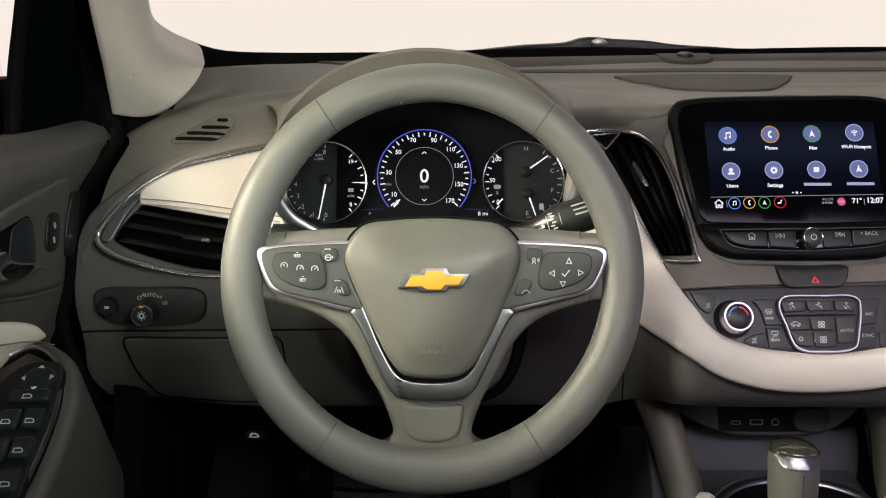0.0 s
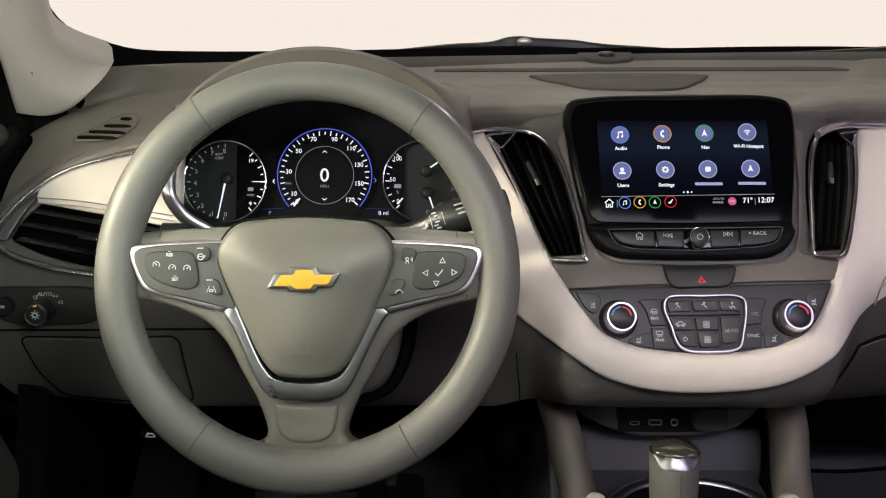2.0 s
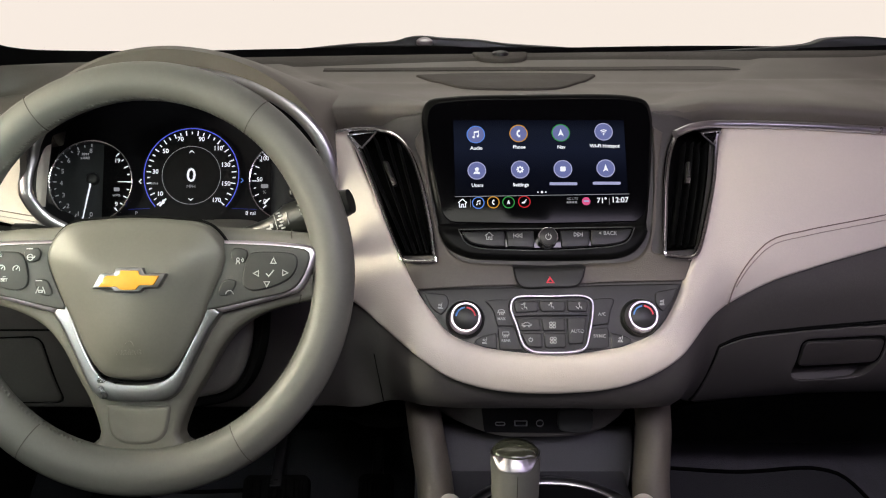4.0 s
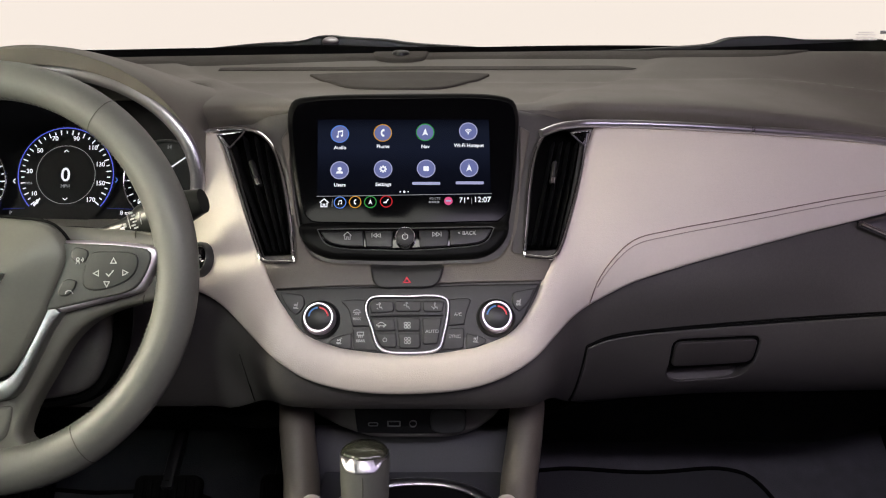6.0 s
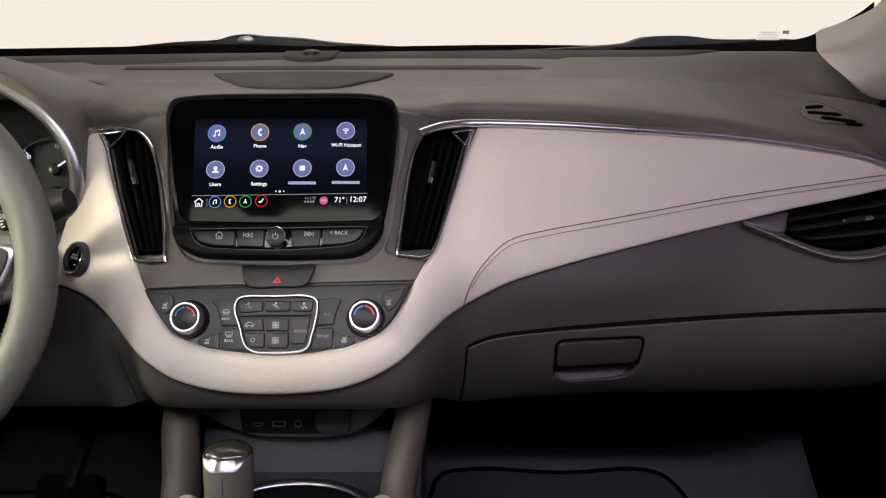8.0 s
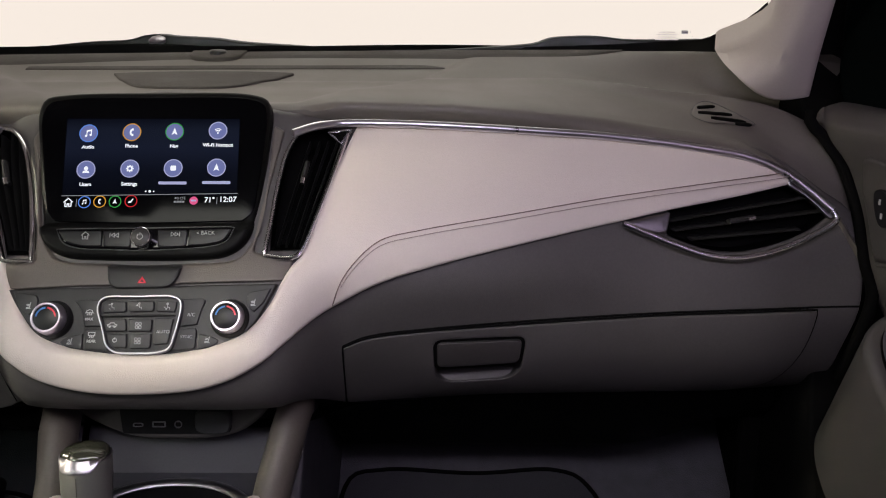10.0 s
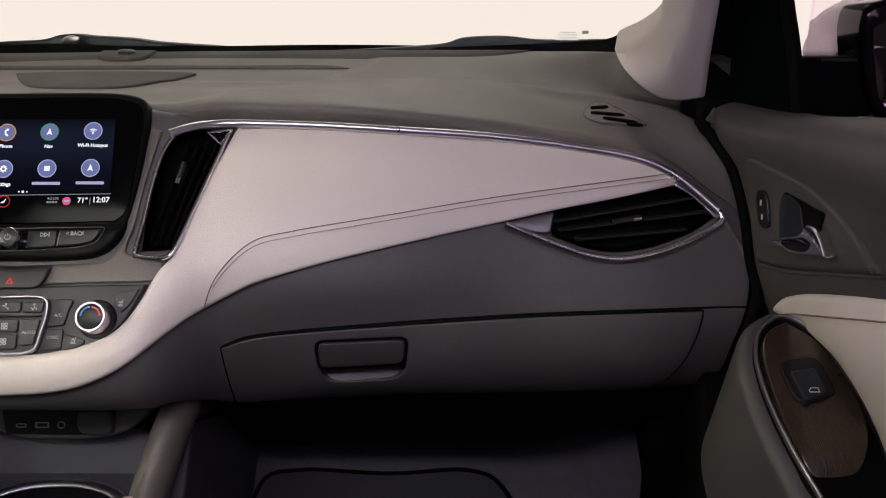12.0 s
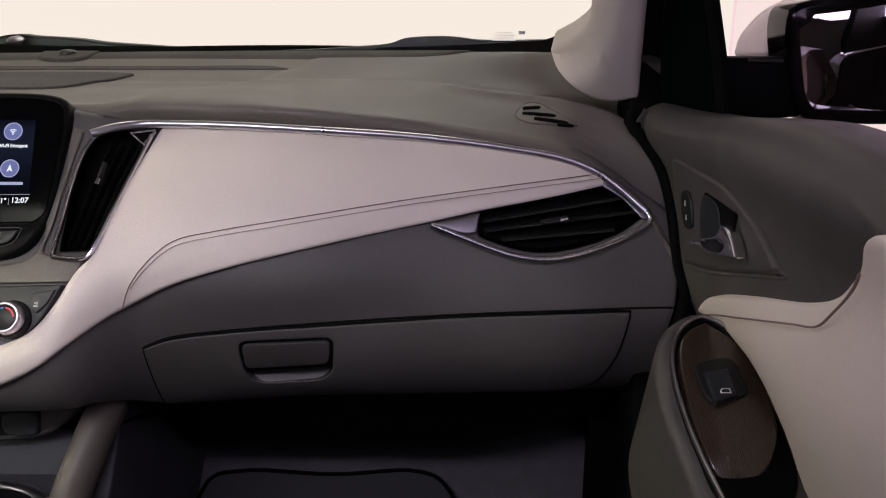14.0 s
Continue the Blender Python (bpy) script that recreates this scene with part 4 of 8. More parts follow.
outlet("air_vent", VENT_L_C, "tall black air vent beside the start button", pairs([(0.1746, 0.7333), (0.2245, 0.6382), (0.1866, 0.7403), (0.2312, 0.6389),
    (0.1999, 0.7410), (0.2378, 0.6394), (0.2128, 0.7355), (0.2434, 0.6396)]), [(0.1996, 0.7202), (0.2094, 0.7013)], BEZ_L)
outlet("air_vent", VENT_R_O, "wide black air vent at the passenger's door", pairs([(0.8960, 0.6513), (1.0537, 0.6718), (0.9021, 0.6420), (1.0719, 0.6579),
    (0.9205, 0.6324), (1.0457, 0.6399)]), [(0.9629, 0.6508), (0.9925, 0.6548)], blade=VENT_SLAT_LIT)
outlet("air_vent", VENT_L_O, "wide black air vent at the driver's door", pairs([(-0.3403, 0.6600), (-0.1889, 0.6455), (-0.3521, 0.6465), (-0.1887, 0.6313),
    (-0.3553, 0.6311), (-0.1887, 0.6127)]), [(-0.2787, 0.6400), (-0.2486, 0.6379)], blade=VENT_SLAT_LIT)
# bright pieces at the ends of the outlets: black facets framed in chrome on the tall ones, steel wedges on the wide ones
for pts in ([(0.5298, 0.7489, 1), (0.5542, 0.7509, 1), (0.5431, 0.7377, 1)], [(0.1582, 0.7457, 1), (0.1890, 0.7501, 1), (0.1733, 0.7333, 1)]):
    loop = dense(pts, 0.003)
    facet = part("facet", panel(loop, on_face, lift=0.001, r=0.001, thick=0.008, step=0.01), GLOSS, dash, "glossy black facet")
    part("facet_frame", sweep([on_face(p.x, p.y, 0.0018) for p in ccw(loop)], 0.0026, 0.0026, closed=True, n=8), CHROME, facet, "thin chrome frame")
for pts, mat in (([(0.8442, 0.6543, 1), (0.8961, 0.6627, 1), (0.8917, 0.6435, 1), (0.8788, 0.6428)], STEEL), ([(1.0347, 0.7009, 1), (1.0437, 0.6972), (1.0857, 0.6567, 1),
    (1.0766, 0.6522, 1), (1.0539, 0.6740), (1.0327, 0.6871, 1)], STEEL), ([(-0.3338, 0.6759, 1), (-0.3470, 0.6597), (-0.3632, 0.6320, 1), (-0.3738, 0.6334), (-0.3699, 0.6465),
    (-0.3543, 0.6639)], STEEL)):
    part("chrome_wedge", panel(dense(pts, 0.003), on_face, lift=0.002, r=0.002, thick=0.008, step=0.01), mat, dash)

# ---- instrument hood ----
HOOD_Y = 0.865
ARCH = [(HX + s * x, z) for s, x, z in ((-1, 0.166, 0.70), (-1, 0.160, 0.745), (-1, 0.139, 0.781), (-1, 0.105, 0.810), (-1, 0.06, 0.830), (0, 0.0, 0.8385),
    (1, 0.06, 0.830), (1, 0.105, 0.810), (1, 0.139, 0.781), (1, 0.160, 0.745), (1, 0.166, 0.70))]


def hood():
    arch = dense(ARCH, 0.006, False)
    rows = []
    for p in arch:
        u = (p.x - HX) / 0.166
        top = max(0.0, 1 - abs(u) ** 2.2)
        line = []
        inner = Vector((HX + (p.x - HX) * 0.955, p.y - 0.002 - 0.018 * top ** 0.6))
        line.append(Vector((inner.x, HOOD_Y + 0.012, inner.y)))
        line.append(Vector((inner.x, HOOD_Y + 0.002, inner.y + 0.001)))
        line.append(Vector((HX + (p.x - HX) * 0.985, HOOD_Y - 0.002, p.y - 0.003)))
        line.append(Vector((p.x, HOOD_Y + 0.004, p.y)))
        for k in range(1, 9):
            q = k / 8
            back = HOOD_Y + 0.004 + q * (0.13 + 0.11 * top)
            end = pad_section(p.x + 0.085 * u, 0.0)[4:-5]
            zb = float(np.interp(HOOD_Y + 0.134 + 0.11 * top, [e.x for e in end], [e.y for e in end])) - 0.012
            s_ = min(1.0, max(0.0, (p.y - 0.735) / 0.06))
            s_ = s_ * s_ * (3 - 2 * s_)
            fall = top ** 2 * q ** 1.6 + (1 - top ** 2) * (1 - (1 - q) ** 1.5)
            z = p.y + s_ * (zb - p.y) * fall
            line.append(Vector((p.x + s_ * 0.085 * q * u, back, z)))
        rows.append(line)
    return loft(rows)


binnacle = thing("instrument_binnacle", "taupe hood arched over the instruments with chrome inner edge", "instrument hood", (HX, 0.9, 0.65))
part("hood", hood(), TAUPE_TOP, binnacle, "soft taupe hood")
arch = dense(ARCH, 0.006, False)
ring = [(HX - 0.125, 0.648), (HX - 0.152, 0.668)] + ARCH + [(HX + 0.152, 0.668), (HX + 0.125, 0.648)]
inner = []
for p in dense(ring, 0.006, False):
    top = max(0.0, 1 - (abs(p.x - HX) / 0.166) ** 2.2)
    k = 1.0 if p.y > 0.70 else 0.0
    far = min(1.0, max(0.0, (p.y - 0.69) / 0.04)) if p.x < HX else 0.0
    inner.append(Vector((HX + (p.x - HX) * (0.966 - 0.02 * max(top, far)), HOOD_Y - 0.004 + 0.016 * max(top, far), p.y - 0.003 - 0.021 * top ** 0.6 * k)))
part("chrome_edge", sweep(inner, 0.015, 0.008, normal=(0, -1, 0.1)), SATIN, binnacle, "chrome inner edge")
tunnel = []
for p in dense(ARCH + [(HX + 0.160, 0.672), (HX + 0.125, 0.648), (HX, 0.640), (HX - 0.125, 0.648), (HX - 0.160, 0.672)], 0.01):
    a = Vector((HX + (p.x - HX) * 0.945, p.y - 0.024 * max(0.0, 1 - (abs(p.x - HX) / 0.166) ** 2.2) ** 0.6 * min(1, max(0, (p.y - 0.68) / 0.04))))
    b = Vector((HX + (p.x - HX) * 1.0, 0.708 + (p.y - 0.725) * 0.72))
    tunnel.append([Vector((*a.lerp(b, k / 5),)) for k in range(6)])
rows = []
for k in range(6):
    rows.append([Vector((t[k].x, HOOD_Y + 0.008 + k / 5 * (0.075 + 0.3 * (t[k].y - 0.70)), t[k].y)) for t in tunnel])
part("shroud", loft(rows, close=True), BLACK, binnacle, "black inner shroud")

# ---- instrument cluster ----
KM = local("cluster")
cluster = thing("instrument_cluster", "dark instrument cluster with digital speedometer and two round gauges", "instrument cluster", tuple(FRAMES["cluster"][:3]))
part("panel", panel(rounded(0.305, 0.165, 0.05, 0.0, 0.0), flat, lift=-0.004, r=0.002, thick=0.004, step=0.03), CLUSTER_BLACK, cluster, "black backing", KM)


def at(m, u, v, w=0.0, turn=0.0):
    return m @ Matrix.Translation((u, v, w)) @ Matrix.Rotation(radians(turn), 4, "Z")


def gauge(name, centre, rad, label):
    c = Vector(centre[:2])
    g = part(name, lathe([(0, -0.002), (rad * 0.93, -0.002), (rad * 0.97, 0.001)], 56), GAUGE_FACE, cluster, label, at(KM, c.x, c.y))
    part("bezel", lathe([(rad * 0.945, 0.0), (rad * 0.965, 0.0045), (rad * 0.99, 0.005), (rad * 1.01, 0.003), (rad * 1.02, -0.002)], 64),
        CHROME, g, "thin chrome ring", at(KM, c.x, c.y))
    return g, c


def ticks(g, c, rad, a0, a1, n, mat, long=0.12, every=2, w=0.0008):
    for i in range(n + 1):
        a = radians(a0 + (a1 - a0) * i / n)
        ln = rad * (long if i % every == 0 else long * 0.6)
        plate("tick", [(-ln / 2, -rad * 0.012), (ln / 2, -rad * 0.012), (ln / 2, rad * 0.012), (-ln / 2, rad * 0.012)], 0.0, mat, g,
              at(KM, c.x + rad * 0.88 * math.cos(a), c.y + rad * 0.88 * math.sin(a), w, math.degrees(a)), 0.0003)


def needle(g, a, b, mat=GLOW_WHITE, width=0.0011, w=0.005):
    a, b = Vector(a[:2]), Vector(b[:2])
    d = (b - a).normalized()
    s = Vector((-d.y, d.x))
    n = plate("needle", [a - d * 0.004 + s * width, a - d * 0.004 - s * width, b - s * width * 0.45, b + s * width * 0.45], w, mat, g, KM, 0.0008, "white needle")
    part("cap", lathe([(0, 0.006), (0.005, 0.0055), (0.0065, 0.004), (0.007, -0.001)], 24), BLACK, n, "", at(KM, a.x, a.y, 0.0))


CL = [(-0.1120, -0.0106), (-0.0019, -0.0029), (0.1089, -0.0093)]
tach, c = gauge("tachometer", CL[0], 0.0467, "round rev counter with white figures")
plate("voltmeter_band", [Vector((0.012 + c.x, c.y + 0.042)), Vector((0.026 + c.x, c.y + 0.038)), Vector((0.040 + c.x, c.y + 0.02)), Vector((0.0435 + c.x, c.y)), Vector((0.040 + c.x, c.y - 0.02)), Vector((0.026 + c.x, c.y - 0.038)), Vector((0.012 + c.x, c.y - 0.042))], 0.0, GLOSS, tach, KM)
for s, p in zip("01234567", [(-0.1114, -0.0472), (-0.1258, -0.0465), (-0.1374, -0.0377), (-0.1428, -0.0257), (-0.1457, -0.0124), (-0.1448, 0.0010),
    (-0.1383, 0.0131), (-0.1278, 0.0214)]):
    words(s, 0.0072, GLOW_DIM, tach, at(KM, p[0], p[1], 0.0012))
words("8", 0.0072, GLOW_DIM, tach, at(KM, *(-0.1140, 0.0240), 0.0012))
words("RPM\nx1000", 0.0042, GLOW_DIM, tach, at(KM, *(-0.1202, 0.0182), 0.0012))
ticks(tach, c, 0.0467, 92, 268, 16, GLOW_DIM, 0.08)
ticks(tach, c, 0.0467, -48, 48, 8, GLOW_WHITE, 0.10)
for s, p in zip(("19", "9"), [(-0.0844, 0.0131), (-0.0839, -0.0355)]):
    words(s, 0.0065, GLOW_WHITE, tach, at(KM, p[0], p[1], 0.0012))
words("volts", 0.0045, GLOW_DIM, tach, at(KM, *(-0.0840, -0.0253), 0.0012))
plate("battery_mark", [Vector((x, y)) for x, y in ((-0.003, -0.002), (0.003, -0.002), (0.003, 0.002), (-0.003, 0.002))], 0.0012, GLOW_DIM, tach, at(KM, *(-0.0841, -0.0189)))
NT = [(-0.1108, -0.0074), (-0.1191, -0.0518)]
needle(tach, *NT)
NV = [(-0.0667, -0.0106), (-0.0824, -0.0106)]
plate("needle", [Vector((NV[0][0], NV[0][1] + 0.0006)), Vector((NV[1][0], NV[1][1] + 0.0003)), Vector((NV[1][0], NV[1][1] - 0.0003)), Vector((NV[0][0], NV[0][1] - 0.0006))], 0.003, GLOW_WHITE, tach, KM, 0.0006)

sc = Vector(CL[1][:2])
speedo = part("speedometer", lathe([(0, -0.001), (0.056, -0.001)], 56), CLUSTER_BLACK, cluster, "lit digital speedometer with a blue ring", at(KM, sc.x, sc.y))
ringplate("ring", 0.0521, 0.0532, 0.0005, GLOW_BLUE, speedo, at(KM, sc.x, sc.y), a0=-42, a1=222, label="blue lit ring")
ringplate("ring", 0.0322, 0.0328, 0.0005, GLOW_DIM, speedo, at(KM, sc.x, sc.y), label="thin lit ring")
ticks(speedo, sc, 0.054, 222, -42, 34, GLOW_WHITE, 0.10, 2)
for s, p in zip(("0", "10", "30", "50", "70", "90", "110", "130", "150", "170"), [(-0.0322, -0.0329), (-0.0360, -0.0240), (-0.0418, 0.0009), (-0.0311, 0.0240),
    (-0.0147, 0.0375), (0.0088, 0.0375), (0.0273, 0.0272), (0.0361, 0.0086), (0.0367, -0.0125), (0.0266, -0.0310)]):
    words(s, 0.0070, GLOW_WHITE, speedo, at(KM, p[0], p[1], 0.001), bold=0.0001)
words("0", 0.0215, GLOW_WHITE, speedo, at(KM, *(-0.0019, -0.0036), 0.001), bold=0.0002)
words("MPH", 0.005, GLOW_DIM, speedo, at(KM, *(-0.0019, -0.0157), 0.001))
words("MPH", 0.0038, GLOW_DIM, speedo, at(KM, *(-0.0424, -0.0125), 0.001))
for p, a in zip([(-0.0019, 0.0240), (-0.0018, -0.0304), (-0.0588, -0.0100), (0.0551, -0.0087)], (0, 180, 90, 270)):
    plate("arrow", [Vector((-0.0028, -0.0012)), Vector((0, 0.0012)), Vector((0.0028, -0.0012)), Vector((0.0024, -0.002)), Vector((0, 0)), Vector((-0.0024, -0.002))], 0.001, GLOW_WHITE if a in (0, 180, 90) else GLOW_SKY, speedo, at(KM, p[0], p[1], 0, a), 0.0004)
NS = [(-0.0290, -0.0292), (-0.0359, -0.0375)]
plate("needle", [Vector((NS[0][0] - 0.0006, NS[0][1] + 0.0006)), Vector((NS[0][0] + 0.0006, NS[0][1] - 0.0006)), Vector((NS[1][0] + 0.0009, NS[1][1] - 0.0009)), Vector((NS[1][0] - 0.0009, NS[1][1] + 0.0009))], 0.0015, GLOW_WHITE, speedo, KM, 0.0004)
words("P", 0.0055, GLOW_DIM, cluster, at(KM, *(-0.0630, -0.0450), -0.003))
words("8 mi", 0.0065, GLOW_WHITE, cluster, at(KM, *(0.0638, -0.0450), -0.003))
for a, b in pairs([(-0.0719, -0.0405), (-0.0479, -0.0393), (0.0430, -0.0393), (0.0708, -0.0405)]):
    plate("light_bar", [Vector((a[0], a[1])), Vector((b[0], b[1])), Vector((b[0], b[1] - 0.0005)), Vector((a[0], a[1] - 0.0005))], -0.003, GLOW_NAVY, cluster, KM, 0.0004)

fuel, c = gauge("fuel_gauge", CL[2], 0.0462, "round fuel and temperature gauge with white needles")
plate("display_band", [Vector((c.x - dx, c.y + dy)) for dx, dy in ((0.022, 0.040), (0.034, 0.030), (0.042, 0.012), (0.0435, 0), (0.042, -0.012), (0.034, -0.030), (0.022, -0.040))], 0.0, CLUSTER_BLACK, fuel, KM)
ticks(fuel, c, 0.0462, 135, 225, 8, GLOW_WHITE, 0.10)
ticks(fuel, c, 0.0462, 55, 5, 4, GLOW_DIM, 0.10)
ticks(fuel, c, 0.0462, -5, -55, 4, GLOW_DIM, 0.10)
for s, p in zip(("100", "50", "0", "H", "C", "F", "E"), [(0.0793, 0.0157), (0.0741, -0.0080), (0.0803, -0.0323), (0.1123, 0.0279), (0.1413, 0.0028),
    (0.1410, -0.0195), (0.1130, -0.0450)]):
    words(s, 0.0068, GLOW_WHITE if s in ("100", "50", "0") else GLOW_DIM, fuel, at(KM, p[0], p[1], 0.0012))
words("%", 0.005, GLOW_DIM, fuel, at(KM, *(0.0797, -0.0221), 0.0012))
part("oil_mark", panel(rounded(0.008, 0.0045, 0.0015), flat, lift=0.0012, r=0.0003, thick=0.0004, step=0.01), GLOW_DIM, fuel, "", at(KM, *(0.0797, -0.0151)))
part("pump_mark", panel(rounded(0.005, 0.007, 0.001), flat, lift=0.0012, r=0.0003, thick=0.0004, step=0.01), GLOW_DIM, fuel, "", at(KM, *(0.1289, -0.0374)))
plate("red_mark", [Vector((x, y)) for x, y in ((-0.0025, -0.0005), (0.0025, -0.0005), (0.0025, 0.0005), (-0.0025, 0.0005))], 0.0012, GLOW_RED, fuel, at(KM, *(0.1149, -0.0494)))
NF = [(0.1117, 0.0021), (0.1365, 0.0194), (0.1134, -0.0227), (0.1220, -0.0480)]
needle(fuel, NF[0], NF[1])
needle(fuel, NF[2], NF[3])
NP = [(0.0858, -0.0287), (0.0795, -0.0351)]
plate("needle", [Vector((NP[0][0] - 0.0005, NP[0][1] + 0.0005)), Vector((NP[0][0] + 0.0005, NP[0][1] - 0.0005)), Vector((NP[1][0] + 0.0008, NP[1][1] - 0.0008)), Vector((NP[1][0] - 0.0008, NP[1][1] + 0.0008))], 0.0022, GLOW_WHITE, fuel, KM, 0.0004)

# ---- steering wheel ----
WM = local("wheel")
wheel = thing("steering_wheel", "leather-wrapped taupe steering wheel with chrome spoke trim", "steering wheel", tuple(FRAMES["wheel"][:3]))
R0, TUBE = 0.1712, 0.0178


def rim_point(a, b, thumb=1.0, k=1.0):
    """A point of the rim's skin: angle a round the wheel, b round the tube; thicker below than on top."""
    c = math.cos(b)
    if c < 0:
        c *= thumb * (1 - 0.14 * max(0.0, math.sin(a)) ** 2 + 0.16 * max(0.0, -math.sin(a)) ** 2)
    rad = R0 + TUBE * 1.04 * k * c
    return Vector((rad * math.cos(a), 1.018 * rad * math.sin(a), TUBE * 0.92 * k * math.sin(b)))


def rim():
    """The leather ring: thicker at the thumbs, flatter on top."""
    bm = bmesh.new()
    rows = []
    for i in range(160):
        a = 2 * math.pi * i / 160
        thumb = 1 + 0.07 * math.exp(-((math.degrees(a) - 28) / 12) ** 2) + 0.07 * math.exp(-((math.degrees(a) - 152) / 12) ** 2)
        row = []
        for j in range(22):
            b = 2 * math.pi * j / 22
            row.append(bm.verts.new(rim_point(a, b, thumb)))
        rows.append(row)
    for a, b in zip(rows, rows[1:] + rows[:1]):
        for j in range(22):
            bm.faces.new((a[j], a[(j + 1) % 22], b[(j + 1) % 22], b[j]))
    return bm


rim_part = part("rim", rim(), RIM, wheel, "taupe leather rim", WM)
for deg in (124, 54, 236.5, 302.5):
    a = radians(deg)
    ring = [rim_point(a, 2 * math.pi * k / 30, 1.0, 1.004) for k in range(30)]
    part("joint", sweep(ring, 0.0009, 0.0009, normal=[(v - Vector((R0 * math.cos(a), R0 * math.sin(a), 0))).normalized() for v in ring], closed=True, n=6),
        JOINT, rim_part, "sewn joint in the leather", WM)


def stitches():
    """Threads along the rim's inner side."""
    vs, fs = [], []
    for deg in np.arange(0, 360, 1.6):
        if 160 < deg < 196 or deg > 344 or deg < 20 or 252 < deg < 288:
            continue
        a = radians(deg)
        b = radians(162)
        c0 = rim_point(a, b, 1.0, 1.01)
        t = Vector((-math.sin(a), math.cos(a), 0)) * 0.0013
        n = Vector((math.cos(a) * math.cos(b), math.sin(a) * math.cos(b), math.sin(b)))
        s = t.normalized().cross(n) * 0.0022
        i = len(vs)
        vs += [c0 - t - s, c0 + t - s * 0.7, c0 + t + s, c0 - t + s * 0.7, c0 + n * 0.0010]
        fs += [(i, i + 1, i + 4), (i + 1, i + 2, i + 4), (i + 2, i + 3, i + 4), (i + 3, i, i + 4)]
    bm = bmesh.new()
    bv = [bm.verts.new(v) for v in vs]
    for f in fs:
        bm.faces.new([bv[k] for k in f])
    return bm


tagged(part("stitching", stitches(), RIM, rim_part, "close taupe stitching", WM), kind="stuff")

SPOKE_SIDE = [(0.1722, 0.0350), (0.1760, 0.0096), (0.1686, -0.0168), (0.1400, -0.0235), (0.1140, -0.0305), (0.0900, -0.0425), (0.0730, -0.0600), (0.0590, -0.0850), (0.0445, -0.1110),
    (0.0362, -0.1330), (0.0350, -0.1410), (0.0400, -0.1470), (0.0500, -0.1515), (0.0600, -0.1580, 1)]
SPOKE = [(-0.0739, 0.0442), (-0.0002, 0.0473), (0.0736, 0.0442), (0.1473, 0.0391)] + SPOKE_SIDE + [(-p[0], *p[1:]) for p in SPOKE_SIDE[::-1]] + [(-0.1473, 0.0391)]
part("spoke", panel(dense(SPOKE, 0.006), flat, lift=0.0, r=0.007, thick=0.018, step=0.014), HUB, wheel, "three-armed taupe centre", WM)
HUBPTS = [(-0.0618, 0.0446), (-0.0321, 0.0496), (0.0001, 0.0511), (0.0323, 0.0496), (0.0620, 0.0446), (0.0768, 0.0287), (0.0787, 0.0163), (0.0697, -0.0108),
    (0.0567, -0.0428), (0.0394, -0.0746), (0.0281, -0.0863), (0.0124, -0.0902), (-0.0111, -0.0902), (-0.0268, -0.0863), (-0.0376, -0.0746), (-0.0540, -0.0428),
    (-0.0689, -0.0108), (-0.0785, 0.0163), (-0.0756, 0.0287)]
part("airbag_cover", panel(dense(HUBPTS, 0.005), flat, lift=0.018, r=0.009, thick=0.024, step=0.010, bulge=0.018, soft=0.035), HUB, wheel, "taupe airbag cover", WM)
gap = dense(HUBPTS, 0.005)
part("gap", sweep([Vector((p.x, p.y, 0.006)) for p in inset(ccw(gap), -0.001)], 0.003, 0.003, normal=(0, 0, 1), closed=True, n=6), SEAM, wheel, "", WM)
for s in (1, -1):
    for p0, p1 in (((0.1330, 0.0335), (0.1325, 0.0415)), ((0.1420, -0.0165), (0.1400, -0.0245))):
        part("joint", sweep([Vector((s * (p0[0] + (p1[0] - p0[0]) * k / 4), p0[1] + (p1[1] - p0[1]) * k / 4, 0.0004 - 0.004 * (k / 4) ** 3)) for k in range(5)], 0.0012, 0.0012,
            normal=(0, 0, 1), n=6), JOINT, wheel, "", WM)
# chrome arms: a plate under each switch pack, running down into the U below the cover
CH_L = [(-0.0727, 0.0313, 1), (-0.1028, 0.0308), (-0.1379, 0.0283), (-0.1539, 0.0253), (-0.1564, 0.0203), (-0.1517, 0.0033), (-0.1425, -0.0127),
    (-0.1324, -0.0167), (-0.1024, -0.0247), (-0.0730, -0.0322, 1), (-0.0628, -0.0225, 1), (-0.0665, -0.0107), (-0.0767, 0.0168)]
for s in (1, -1):
    lp = [Vector((s * p.x, p.y)) for p in dense(CH_L, 0.004)]
    part("chrome_arm", panel(lp, flat, lift=0.011, r=0.003, thick=0.012, step=0.012), ARM_CHROME, wheel, "satin chrome spoke trim", WM)
V_OUT = [(0.0732, -0.0324, 1), (0.0645, -0.0455), (0.0550, -0.0650), (0.0450, -0.0860), (0.0378, -0.0995), (0.0308, -0.1068, 1), (0.0174, -0.1090), (0.0, -0.1096)]
V_IN = [(0.0, -0.0940), (0.0114, -0.0935), (0.0255, -0.0905), (0.0335, -0.0840), (0.0450, -0.0635), (0.0552, -0.0400), (0.0626, -0.0227, 1)]
V_LOOP = V_OUT + [(-p[0], *p[1:]) for p in V_OUT[-2::-1]] + [(-p[0], *p[1:]) for p in V_IN[::-1]] + V_IN[1:]
part("chrome_arm", panel(dense(V_LOOP, 0.004), flat, lift=0.0112, r=0.002, thick=0.012, step=0.012), STEEL, wheel, "brushed dark chrome lower trim", WM)
